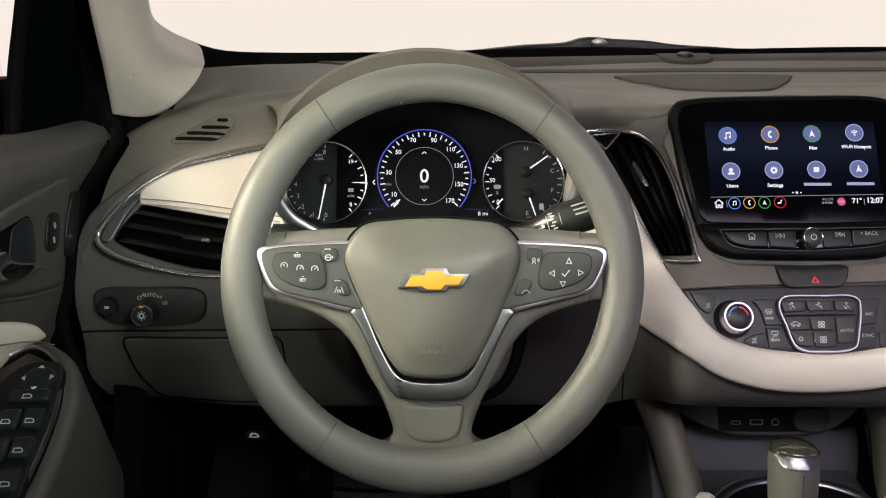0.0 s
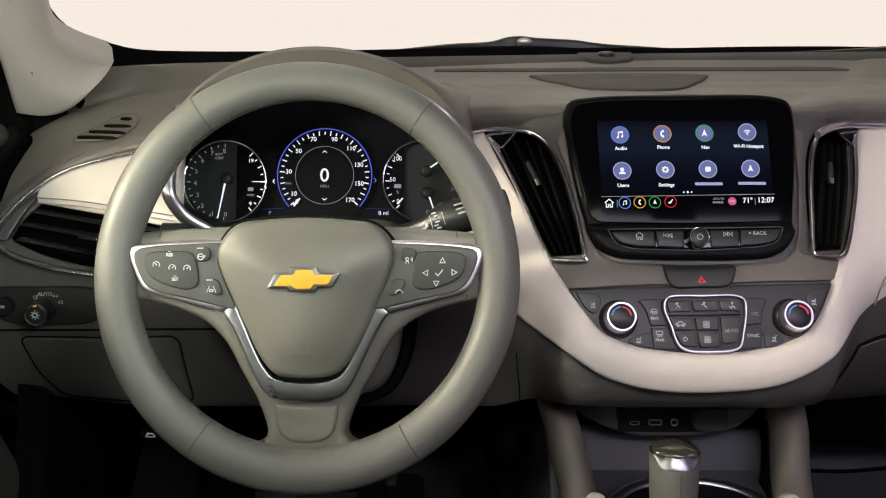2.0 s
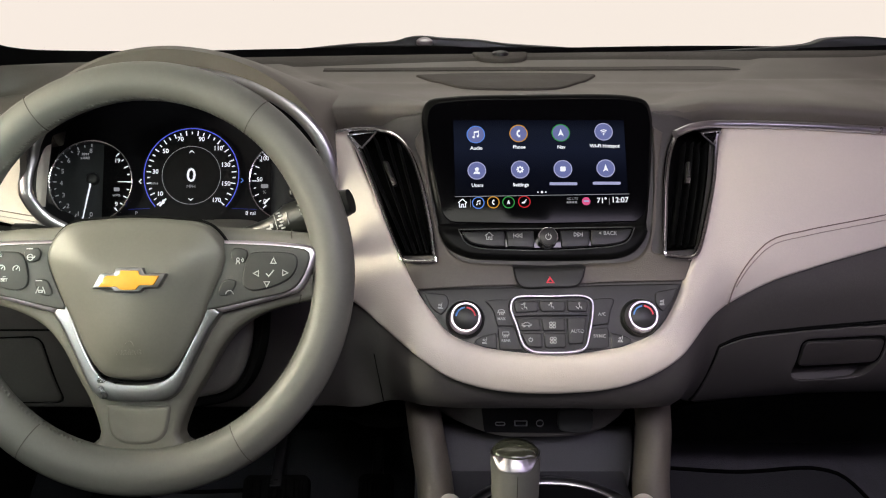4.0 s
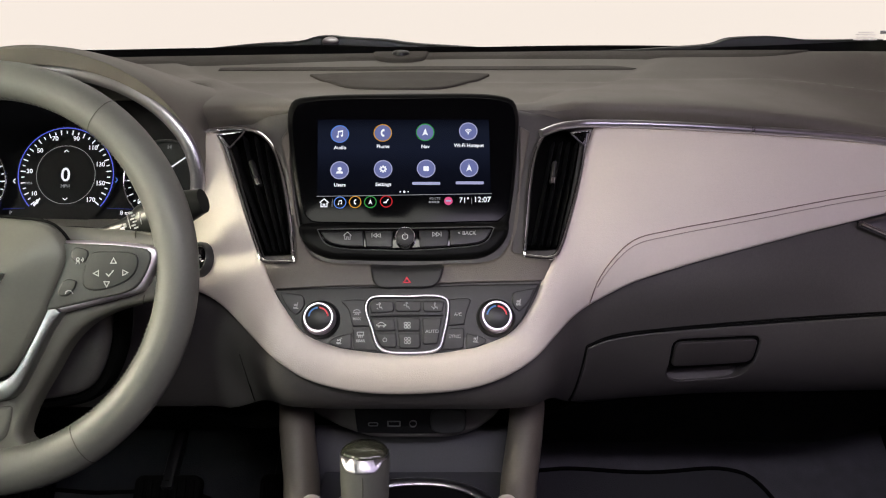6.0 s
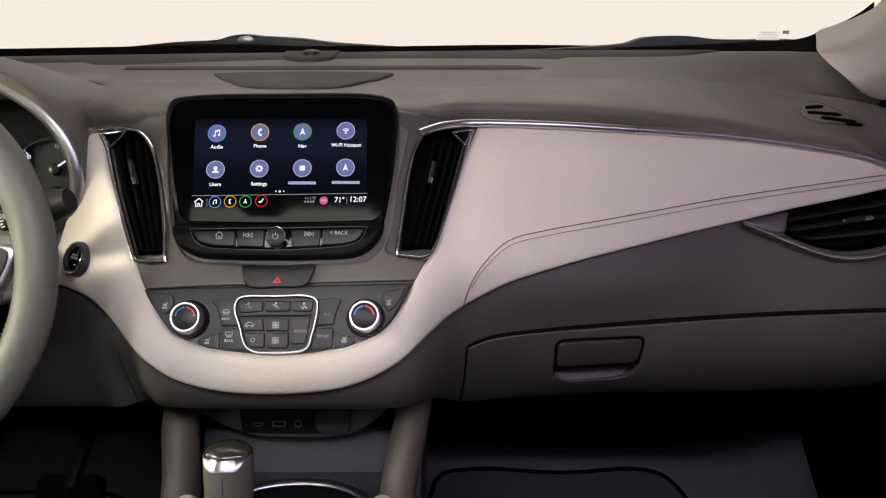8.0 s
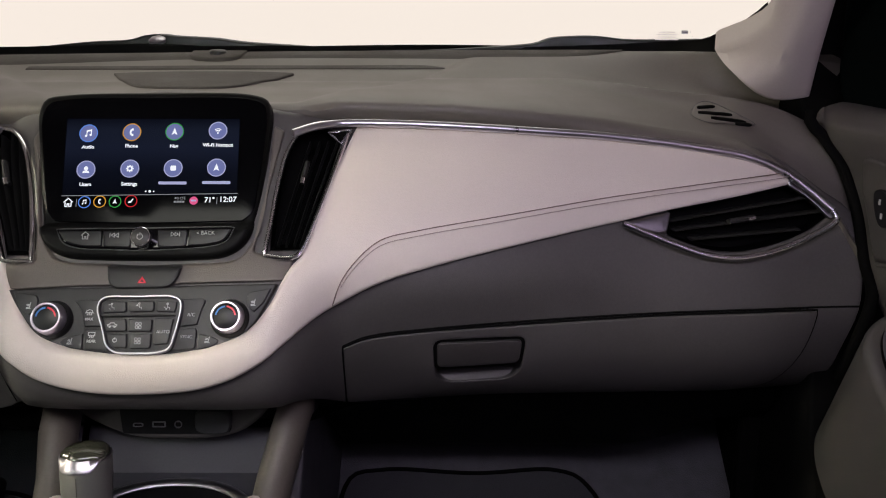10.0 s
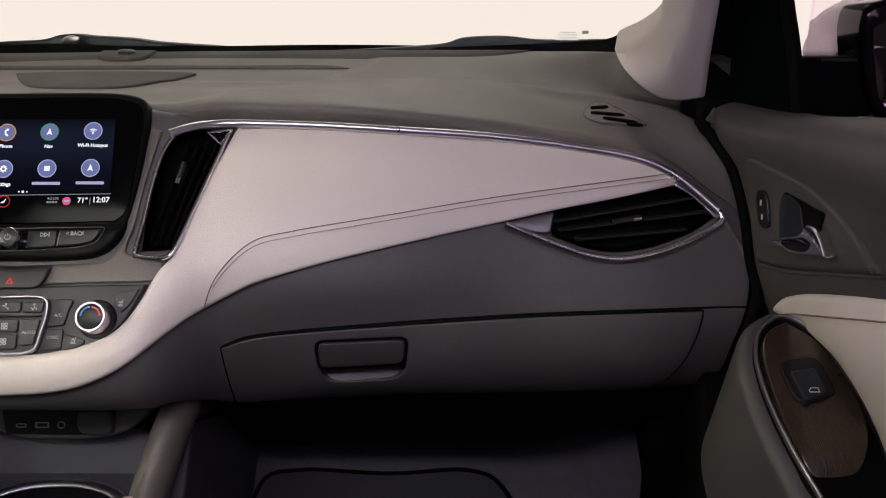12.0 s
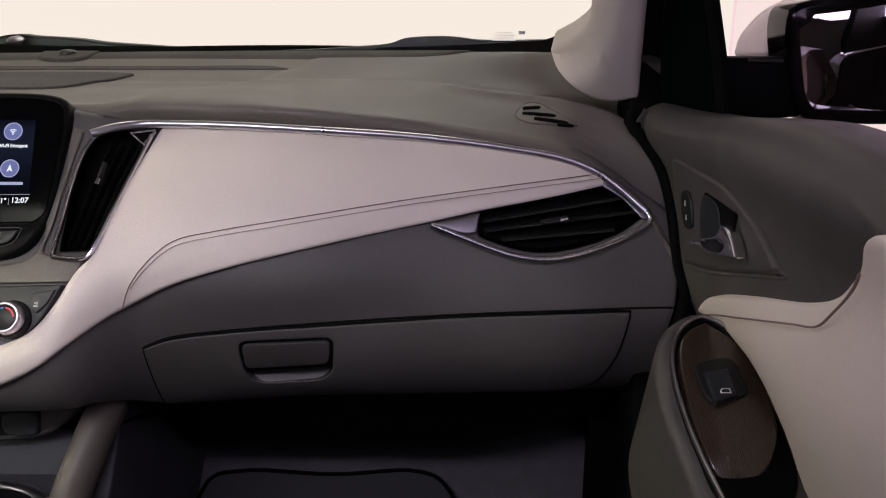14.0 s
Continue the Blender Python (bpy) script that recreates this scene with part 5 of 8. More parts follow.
LOW = [(-0.0290, -0.1130, 1), (0.0000, -0.1145), (0.0290, -0.1130, 1), (0.0275, -0.1280), (0.0240, -0.1400), (0.0150, -0.1465), (0.0000, -0.1485), (-0.0150, -0.1465),
    (-0.0240, -0.1400), (-0.0275, -0.1280)]
part("lower_pad", panel(dense(LOW, 0.005), flat, lift=0.0022, r=0.004, thick=0.004, step=0.008, bulge=-0.002, soft=0.006), HUB, wheel, "", WM)
PACK = [(-0.0743, 0.0271, 1), (-0.1022, 0.0261), (-0.1371, 0.0236), (-0.1490, 0.0206), (-0.1499, 0.0161), (-0.1458, 0.0032), (-0.1367, -0.0098),
    (-0.1018, -0.0197), (-0.0680, -0.0276, 1), (-0.0620, -0.0281, 1), (-0.0711, -0.0083), (-0.0782, 0.0141)]
for s in (1, -1):
    lp = inset(ccw([Vector((s * p.x, p.y)) for p in dense(PACK, 0.004)]), -0.0014)
    pk = part("switch_pack", panel(lp, flat, lift=0.0135, r=0.002, thick=0.008, step=0.012), PACK_GREY, wheel, "charcoal switch pack", WM)
    for k, pts in enumerate(([(-0.1390, 0.0181), (-0.1146, 0.0211), (-0.0996, 0.0191), (-0.0951, 0.0091), (-0.0940, -0.0083), (-0.1019, -0.0128),
        (-0.1243, -0.0078), (-0.1358, -0.0008), (-0.1409, 0.0101)], [(-0.0952, 0.0206), (-0.0832, 0.0231), (-0.0822, 0.0131),
        (-0.0931, 0.0111)], [(-0.0860, -0.0058), (-0.0761, -0.0048), (-0.0710, -0.0177), (-0.0800, -0.0177)])):
        lp = [Vector((s * p.x * (1.0 if k == 0 else 1.02), p.y + (0.0 if k == 0 else 0.001))) for p in dense(pts, 0.003)]
        part("button", panel(lp, flat, lift=0.0155, r=0.0012, thick=0.003, step=0.01), PACK_KEY, pk, "", WM)
MARKS = ("bars", [(-0.1301, 0.0091), (-0.1161, 0.0066), (-0.1032, 0.0061), (-0.1187, 0.0175), (-0.1135, -0.0038), (-0.0909, 0.0160), (-0.0919, 0.0235),
    (-0.0817, -0.0123), (-0.0833, -0.0043)])
for p, k in zip(MARKS[1], ("speed_off", "speed", "speed", "RES", "SET", "wheel_heat", "dash", "lane", "dash")):
    m = at(WM, p[0], p[1])
    if k in ("RES", "SET"):
        words(k, 0.0038, WHITE_PRINT, wheel, at(WM, p[0], p[1], 0.0162), name="key_print", bold=0.00015)
        plate("symbol", [(-0.0012, 0.0026), (0.0012, 0.0026), (0.0012, 0.0032), (-0.0012, 0.0032)], 0.0163, WHITE_PRINT, wheel, m, 0.0004)
    elif k == "dash":
        plate("symbol", [(-0.0028, -0.0005), (0.0028, -0.0005), (0.0028, 0.0005), (-0.0028, 0.0005)], 0.0163, WHITE_PRINT, wheel, m, 0.0004)
    else:
        sign(k, 0.0034, 0.0163, WHITE_PRINT, wheel, m, 0.0008)
for p, a in zip([(0.1203, 0.0130), (0.1053, 0.0021), (0.1306, 0.0026), (0.1147, -0.0073)], (0, 90, 270, 180)):
    sign("triangle", 0.0026, 0.0163, WHITE_PRINT, wheel, at(WM, p[0], p[1], 0, a), 0.0008)
sign("check", 0.0036, 0.0163, WHITE_PRINT, wheel, at(WM, 0.1172, 0.0021), 0.0011)
for p, k in zip([(0.0910, 0.0130), (0.0824, -0.0137)], ("speak", "hang_up")):
    sign(k, 0.0036, 0.0163, WHITE_PRINT, wheel, at(WM, p[0], p[1]), 0.0008)
# the maker's badge as a plain gold cross bar in a chrome surround
BADGE = [(-0.0291, -0.0114, 1), (-0.0224, 0.0016, 1), (-0.0108, 0.0016, 1), (-0.0098, 0.0065, 1), (0.0134, 0.0065, 1), (0.0143, 0.0016, 1), (0.0332, 0.0016, 1),
    (0.0269, -0.0104, 1), (0.0143, -0.0104, 1), (0.0124, -0.0143, 1), (-0.0108, -0.0143, 1), (-0.0117, -0.0109, 1)]
badge = part("badge", panel(dense(BADGE, 0.003), flat, lift=0.0355, r=0.001, thick=0.008, step=0.01), STEEL, wheel, "gold and chrome badge", WM)
inner_b = [(-0.0233, -0.0099, 1), (-0.0175, -0.0003, 1), (-0.0059, -0.0003, 1), (-0.0050, 0.0040, 1), (0.0100, 0.0040, 1), (0.0109, -0.0003, 1),
    (0.0278, -0.0003, 1), (0.0230, -0.0085, 1), (0.0100, -0.0085, 1), (0.0090, -0.0123, 1), (-0.0059, -0.0123, 1), (-0.0069, -0.0095, 1)]
part("badge_field", panel(dense(inner_b, 0.003), flat, lift=0.0366, r=0.0006, thick=0.002, step=0.01), GOLD, badge, "gold field", WM)
sign("hang_up", 0.0042, 0.0335, EMBOSS, wheel, at(WM, 0.0018, -0.0570), 0.0009, name="emboss")
words("AIRBAG", 0.0062, EMBOSS, wheel, at(WM, 0.0018, -0.0655, 0.0325), name="emboss")

# ---- steering column ----
column = thing("steering_column", "dark steering column shroud with two control stalks", "steering column", (0.0, 0.82, 0.56))
SHROUD = dense([(-0.078, 0.642), (-0.086, 0.60), (-0.082, 0.545), (-0.066, 0.515), (-0.03, 0.505), (0.02, 0.505), (0.052, 0.515), (0.068, 0.545), (0.072, 0.60),
    (0.064, 0.642), (0.0, 0.650)], 0.006)
part("shroud", panel(SHROUD, lambda a, b, w: Vector((a, 0.775 + 0.25 * (b - 0.6) - w, b)), lift=0.0, r=0.012, thick=0.11, step=0.02), TAUPE_DARK, column, "taupe column cover")
GAPR = [Vector((p.x, 0.80 + 0.25 * (p.y - 0.6), p.y)) for p in inset(ccw(SHROUD), -0.006)]
part("gaiter", sweep(GAPR, 0.016, 0.03, closed=True), RUBBER, column, "black column gaiter")


def stalk(tip, root, label, glyphs):
    root, tip = Vector(root), Vector(tip)
    path = [root.lerp(tip, k / 24) for k in range(25)]
    prof = [0.45 + 0.1 * (k / 10) if k < 10 else 0.6 + 0.4 * min(1, (k - 10) / 3) if k < 21 else 1.0 - 0.08 * (k - 20) for k in range(25)]
    s = part("stalk", sweep(path, 0.034, 0.028, normal=(0, -1, 0.3), taper=prof, n=18), STALK, column, label)
    d = (tip - root).normalized()
    out = Vector((0, -1, 0.35)).normalized()
    up = out.cross(d).normalized()
    m = Matrix((d, up * (1 if up.z > 0 else -1), d.cross(up * (1 if up.z > 0 else -1)))).transposed().to_4x4()
    if m.col[2].xyz.dot(out) < 0:
        m.col[2].xyz = -m.col[2].xyz
    for f, g, w_, h_ in glyphs:
        c0 = root.lerp(tip, f) + m.col[1].xyz * g + out * 0.0152
        mm = m.copy()
        mm.translation = c0
        part("print", panel(rounded(w_, h_, 0.0006), flat, lift=0.0, r=0.0002, thick=0.0004, step=0.02), WHITE_PRINT, s, "", mm)


stalk((0.172, 0.775, 0.699), (0.040, 0.802, 0.650), "black wiper stalk with white print",
      [(0.395, -0.004, 0.005, 0.004), (0.42, -0.001, 0.003, 0.004)] + [(0.485 + 0.014 * (k % 2), 0.0085 - 0.0030 * k, 0.0046, 0.0016) for k in range(6)]
      + [(0.455, 0.001, 0.0007, 0.014), (0.545, 0.001, 0.0007, 0.012)] + [(0.70, 0.0095 - 0.0044 * k, 0.019 - 0.002 * k, 0.0016) for k in range(3)])
stalk((-0.176, 0.822, 0.655), (-0.070, 0.835, 0.618), "black indicator stalk with white print", [(0.45, -0.002, 0.006, 0.003), (0.55, 0.0, 0.004, 0.004),
    (0.66, -0.001, 0.006, 0.003), (0.72, 0.002, 0.003, 0.004)])

# ---- touch screen ----
SM = local("screen")
unit = thing("touch_screen", "black glass touch screen with lit app icons", "car display", tuple(FRAMES["screen"][:3]))
SCREEN = [(-0.1243, 0.0814), (-0.1191, 0.0957), (-0.0970, 0.1007), (-0.0060, 0.1033), (0.0910, 0.1021), (0.1086, 0.0959), (0.1131, 0.0816), (0.1116, 0.0478),
    (0.1052, -0.0122), (0.0969, -0.0532), (0.0788, -0.0694), (0.0393, -0.0740), (-0.0029, -0.0746), (-0.0451, -0.0740), (-0.0818, -0.0706), (-0.1021, -0.0556),
    (-0.1120, -0.0123), (-0.1210, 0.0477)]


def chin(a, b, w):
    """The housing stands proud below the glass, where the keys sit."""
    u = min(1.0, max(0.0, (-0.0365 - b) / 0.008))
    return Vector((a, b, w + 0.012 * u * u * (3 - 2 * u)))


part("housing", panel(dense(SCREEN, 0.006), chin, lift=0.010, r=0.006, thick=0.05, step=0.006), BEZEL, unit, "dark screen housing", SM)
GLASS = [(-0.1182, 0.0753), (-0.1130, 0.0888), (-0.0935, 0.0937), (-0.0050, 0.0963), (0.0895, 0.0951), (0.1057, 0.0890), (0.1096, 0.0755), (0.1075, 0.0380),
    (0.1031, -0.0035), (0.0990, -0.0257), (0.0899, -0.0338, 1), (-0.0027, -0.0361), (-0.0941, -0.0350, 1), (-0.1023, -0.0269), (-0.1078, -0.0036),
    (-0.1142, 0.0379)]
part("glass", panel(dense(GLASS, 0.006), flat, lift=0.0115, r=0.001, thick=0.002, step=0.02), SCREEN_GLASS, unit, "black glossy glass", SM)
PAGE = [(-0.0920, 0.0725, 1), (0.0824, 0.0727, 1), (0.0833, -0.0079, 1), (-0.0899, -0.0080, 1)]
plate("page", [Vector(p[:2]) for p in PAGE], 0.0121, GLOW_PAGE, unit, SM, 0.0003, "dark blue page")
ICONS = [(-0.0690, 0.0568), (-0.0255, 0.0580), (0.0175, 0.0587), (0.0612, 0.0599), (-0.0683, 0.0185), (-0.0246, 0.0197), (0.0186, 0.0203), (0.0618, 0.0210)]
RINGS = (GLOW_SKY, GLOW_AMBER, GLOW_GREEN) + (GLOW_SILVER,) * 5


def glyph(kind, parent, m, s):
    """A small white sign on an icon."""
    def pl(pts):
        plate("sign", [Vector((x * s, y * s)) for x, y in pts], 0.0004, GLOW_WHITE, parent, m, 0.0002)

    if kind == "note":
        pl([(-0.3, 0.45), (0.45, 0.6), (0.45, 0.35), (-0.3, 0.2)])
        pl([(-0.3, 0.4), (-0.18, 0.4), (-0.18, -0.4), (-0.3, -0.4)])
        pl([(0.33, 0.5), (0.45, 0.5), (0.45, -0.25), (0.33, -0.25)])
        pl([(p.x, p.y) for p in circle(0.17, -0.33, -0.4, 12)])
        pl([(p.x, p.y) for p in circle(0.17, 0.3, -0.25, 12)])
    elif kind == "phone":
        pl([(0.05, 0.6), (0.25, 0.55), (0.22, 0.25), (0.02, 0.25), (-0.08, 0), (0.02, -0.25), (0.22, -0.25), (0.25, -0.55), (0.05, -0.6), (-0.25, -0.35),
            (-0.32, 0), (-0.25, 0.35)])
    elif kind == "arrow":
        pl([(0, 0.62), (0.42, -0.5), (0, -0.25)])
        pl([(0, 0.62), (0, -0.25), (-0.42, -0.5)])
    elif kind == "waves":
        for k in range(3):
            o, i = circle(0.75 - 0.24 * k, 0, -0.4, 12, 48, 132), circle(0.62 - 0.24 * k, 0, -0.4, 12, 48, 132)
            for a in range(12):
                pl([(o[a].x, o[a].y), (o[a + 1].x, o[a + 1].y), (i[a + 1].x, i[a + 1].y), (i[a].x, i[a].y)])
        pl([(p.x, p.y) for p in circle(0.1, 0, -0.4, 10)])
    elif kind == "head":
        pl([(p.x, p.y) for p in circle(0.3, 0, 0.2, 16)])
        pl([(-0.5, -0.5), (0.5, -0.5), (0.42, -0.22), (0, -0.08), (-0.42, -0.22)])
    elif kind == "gear":
        for k in range(8):
            a = radians(45 * k)
            pl([(0.3 * math.cos(a - 0.3), 0.3 * math.sin(a - 0.3)), (0.55 * math.cos(a - 0.18), 0.55 * math.sin(a - 0.18)), (0.55 * math.cos(a + 0.18),
                0.55 * math.sin(a + 0.18)), (0.3 * math.cos(a + 0.3), 0.3 * math.sin(a + 0.3))])
        ringplate("sign", 0.2 * s, 0.42 * s, 0.0005, GLOW_WHITE, parent, m, n=20)
    elif kind == "square":
        pl([(p.x, p.y) for p in rounded(0.8, 0.75, 0.15, step=1)])
    elif kind == "house":
        pl([(-0.55, -0.05), (0, 0.5), (0.55, -0.05), (0.38, -0.05), (0.38, -0.55), (-0.38, -0.55), (-0.38, -0.05)])
    elif kind == "seat":
        pl([(-0.6, -0.4), (0.1, -0.4), (0.2, -0.1), (0.55, 0.5), (0.3, 0.55), (0.0, 0.05), (-0.6, -0.15)])


KINDS = ("note", "phone", "arrow", "waves", "head", "gear", "square", "arrow")
for k, (p, kind, ring) in enumerate(zip(ICONS, KINDS, RINGS)):
    ic = part("icon", lathe([(0, 0.0003), (0.0090, 0.0003), (0.0090, 0)], 32), GLOW_ICON, unit, "", at(SM, p[0], p[1], 0.0124))
    ringplate("icon_ring", 0.0084, 0.0094, 0.0005, ring, ic, at(SM, p[0], p[1], 0.0124), n=32)
    glyph(kind, ic, at(SM, p[0], p[1], 0.0126), 0.0070)
LABELS = [(-0.0685, 0.0424), (-0.0251, 0.0436), (0.0177, 0.0436), (0.0618, 0.0448), (-0.0678, 0.0032), (-0.0242, 0.0038), (0.0188, 0.0050), (0.0624, 0.0056)]
for s, p in zip(("Audio", "Phone", "Nav", "Wi-Fi Hotspot", "Users", "Settings", None, None), LABELS):
    if s:
        words(s, 0.0051, GLOW_WHITE, unit, at(SM, p[0], p[1], 0.0124), name="caption", bold=0.00012)
    else:
        part("caption_bar", panel(rounded(0.028, 0.0030, 0.0008), flat, lift=0.0003, r=0.0001, thick=0.0002, step=0.03), GLOW_SILVER, unit, "", at(SM, p[0], p[1], 0.0122))
LINE = [(-0.0905, -0.0086), (0.0844, -0.0056)]
plate("rule", [Vector((LINE[0][0], LINE[0][1] + 0.0003)), Vector((LINE[1][0], LINE[1][1] + 0.0003)), Vector((LINE[1][0], LINE[1][1] - 0.0003)), Vector((LINE[0][0], LINE[0][1] - 0.0003))], 0.0124, GLOW_DIM, unit, SM, 0.0002)
for p, r_ in zip([(-0.0071, -0.0038), (-0.0031, -0.0038), (0.0008, -0.0038)], (0.0008, 0.0013, 0.0008)):
    plate("page_dot", circle(r_, n=10), 0.0, GLOW_WHITE, unit, at(SM, p[0], p[1], 0.0126), 0.0002)
BAR = [(-0.0829, -0.0156), (-0.0671, -0.0150), (-0.0520, -0.0144), (-0.0368, -0.0144), (-0.0210, -0.0138)]
for p, kind, ring in zip(BAR, ("house", "note", "phone", "arrow", "seat"), (None, GLOW_SKY, GLOW_AMBER, GLOW_GREEN, GLOW_RED)):
    m = at(SM, p[0], p[1], 0.0124)
    q = unit
    if ring:
        q = ringplate("dock_ring", 0.0053, 0.0063, 0.0, ring, unit, m, n=28)
    if kind == "house":
        sign("house", 0.0048, 0.0006, GLOW_WHITE, unit, m, 0.0010, name="sign")
        plate("divider", [(0.0078, -0.004), (0.0083, -0.004), (0.0083, 0.004), (0.0078, 0.004)], 0.0004, GLOW_DIM, unit, m, 0.0002)
    else:
        glyph(kind, q, m, 0.0045)
for s, p, z in zip(("71\u00b0", "12:07"), [(0.0568, -0.0126), (0.0748, -0.0120)], (0.0075, 0.0078)):
    words(s, z, GLOW_WHITE, unit, at(SM, p[0], p[1], 0.0124), name="reading", bold=0.0001)
words("4G LTE", 0.0036, GLOW_DIM, unit, at(SM, *(0.0274, -0.0108), 0.0124), name="reading")
words("|", 0.0075, GLOW_DIM, unit, at(SM, *(0.0641, -0.0126), 0.0124), name="reading")
for k, p in enumerate([(0.0224, -0.0144), (0.0252, -0.0143), (0.0280, -0.0143), (0.0308, -0.0143)]):
    plate("signal_bar", [Vector((-0.001, -0.001)), Vector((0.001, -0.001)), Vector((0.001, 0.001)), Vector((-0.001, 0.001))], 0.0, GLOW_DIM, unit, at(SM, p[0], p[1], 0.0124), 0.0002)
dot = plate("alert_dot", circle(0.0042, n=20), 0.0, GLOW_PINK, unit, at(SM, *(0.0410, -0.0132), 0.0124), 0.0002)
plate("mark", [(-0.0026, -0.0009), (0.0026, -0.0009), (0.0026, 0.0009), (-0.0026, 0.0009)], 0.0004, GLOW_SILVER, dot, at(SM, *(0.0410, -0.0132), 0.0124), 0.0002)

# hard keys below the glass
KEYBAR = [(-0.0864, -0.0455, 1), (-0.0535, -0.0449), (-0.0013, -0.0443), (0.0537, -0.0432), (0.0851, -0.0426, 1), (0.0784, -0.0556), (0.0675, -0.0601),
    (0.0346, -0.0635), (-0.0009, -0.0651), (-0.0365, -0.0646), (-0.0666, -0.0629), (-0.0794, -0.0579)]
kb = part("key_bar", panel(dense(KEYBAR, 0.004), flat, lift=0.0235, r=0.002, thick=0.006, step=0.02), GLOSS, unit, "", SM)
for pts in ([(-0.0838, -0.0477, 1), (-0.0422, -0.0471, 1), (-0.0412, -0.0628, 1), (-0.0636, -0.0617), (-0.0774, -0.0572)], [(-0.0405, -0.0471, 1),
    (-0.0137, -0.0465, 1), (-0.0133, -0.0639, 1), (-0.0395, -0.0628, 1)], [(0.0121, -0.0465, 1), (0.0411, -0.0459, 1), (0.0402, -0.0622, 1),
    (0.0129, -0.0639, 1)], [(0.0428, -0.0459, 1), (0.0828, -0.0448, 1), (0.0762, -0.0560), (0.0631, -0.0600), (0.0418, -0.0616, 1)]):
    part("key", panel(dense(pts, 0.004), flat, lift=0.0255, r=0.0012, thick=0.004, step=0.02), KEY, kb, "", SM)
KX = [(-0.0573, -0.0521), (-0.0300, -0.0516), (0.0302, -0.0504), (0.0587, -0.0493), (-0.0009, -0.0549)]
sign("house", 0.0042, 0.0260, PRINT_DIM, kb, at(SM, KX[0][0], KX[0][1]), 0.0007, name="sign")
for p, sg in ((KX[1], -1), (KX[2], 1)):
    sign("skip", 0.0029 * sg, 0.0260, PRINT_DIM, kb, at(SM, p[0], p[1]), 0.0006, name="sign")
words("< BACK", 0.0052, PRINT_DIM, kb, at(SM, KX[3][0], KX[3][1], 0.0258), name="key_print")
kn = part("power_knob", lathe([(0, 0.012), (0.0078, 0.012), (0.0084, 0.0115), (0.0086, 0.0)], 36), BUTTON, unit, "round power knob", at(SM, KX[4][0], KX[4][1], 0.0235))
part("knob_ring", lathe([(0.0084, 0.0118), (0.0090, 0.0124), (0.0096, 0.0118), (0.0100, 0.0)], 40), CHROME, kn, "chrome ring", at(SM, KX[4][0], KX[4][1], 0.0235))
sign("power", 0.0036, 0.0125, PRINT_DIM, kn, at(SM, KX[4][0], KX[4][1], 0.0235), 0.0006, name="sign")
# grey bead paints the bright rim line that light draws round the keys
part("key_edge_highlight", sweep([Vector((p.x, p.y, 0.0226)) for p in inset(ccw(dense(KEYBAR, 0.004)), -0.0006)], 0.0012, 0.0014, normal=(0, 0, 1), closed=True, n=6), PACK_GREY, unit, "thin grey bead for the light along the key bar's rim", SM)

# ---- hazard switch ----
hz = thing("hazard_switch", "black hazard switch with a red triangle", "switch", (CX, 0.78, 0.62))
HZ = [(0.3266, 0.6318, 1), (0.3600, 0.6308), (0.3978, 0.6322, 1), (0.3936, 0.6208), (0.3877, 0.6156), (0.3605, 0.6142), (0.3350, 0.6147), (0.3293, 0.6200)]
part("body", panel(dense(HZ, 0.004), on_face, lift=0.004, r=0.003, thick=0.014, step=0.02), BUTTON, hz)
HT = [(0.3618, 0.6246, 1), (0.3664, 0.6189, 1), (0.3577, 0.6189, 1)]
part("triangle", panel(dense(HT, 0.001), on_face, lift=0.0048, r=0.0003, thick=0.002, step=0.02, holes=[dense([(0.3619, 0.6224, 1), (0.3639, 0.6198, 1),
    (0.3601, 0.6198, 1)], 0.001)]), RED_PRINT, hz, "red triangle")

# taupe surround of the middle stack
STACK = [(0.2379, 0.7567, 1), (0.2446, 0.7014), (0.2565, 0.6567), (0.2720, 0.6376), (0.3244, 0.6318), (0.3600, 0.6308), (0.4011, 0.6322), (0.4505, 0.6375),
    (0.4651, 0.6567), (0.4728, 0.7016), (0.4761, 0.7570, 1), (0.4865, 0.7514, 1), (0.4788, 0.7171), (0.4706, 0.6763), (0.4643, 0.6422, 1), (0.5037, 0.6352, 1),
    (0.4969, 0.6183, 1), (0.4339, 0.6177), (0.3605, 0.6151), (0.2874, 0.6141), (0.2292, 0.6103, 1), (0.2201, 0.6323, 1), (0.2540, 0.6345, 1), (0.2488, 0.6664),
    (0.2407, 0.7065), (0.2288, 0.7428, 1)]
part("stack_surround", panel(dense(STACK, 0.005), on_face, lift=-0.003, r=0.002, thick=0.01, step=0.016), TAUPE, dash, "taupe stack surround")

# ---- climate panel ----
CM = local("climate")
climate = thing("climate_panel", "dark climate control panel with two temperature dials", "control panel", tuple(FRAMES["climate"][:3]))
CLIM = [(-0.1296, 0.0100, 1), (-0.0763, 0.0122), (-0.0027, 0.0133), (0.0709, 0.0155), (0.1272, 0.0166, 1), (0.1199, 0.0011), (0.1060, -0.0235), (0.0870, -0.0397),
    (0.0655, -0.0467), (0.0333, -0.0515), (-0.0015, -0.0536), (-0.0363, -0.0520), (-0.0686, -0.0477), (-0.0903, -0.0413), (-0.1100, -0.0234), (-0.1218, -0.0043)]
part("panel", panel(dense(CLIM, 0.006), flat, lift=0.002, r=0.002, thick=0.02, step=0.02), BUTTON, climate, "charcoal panel", CM)
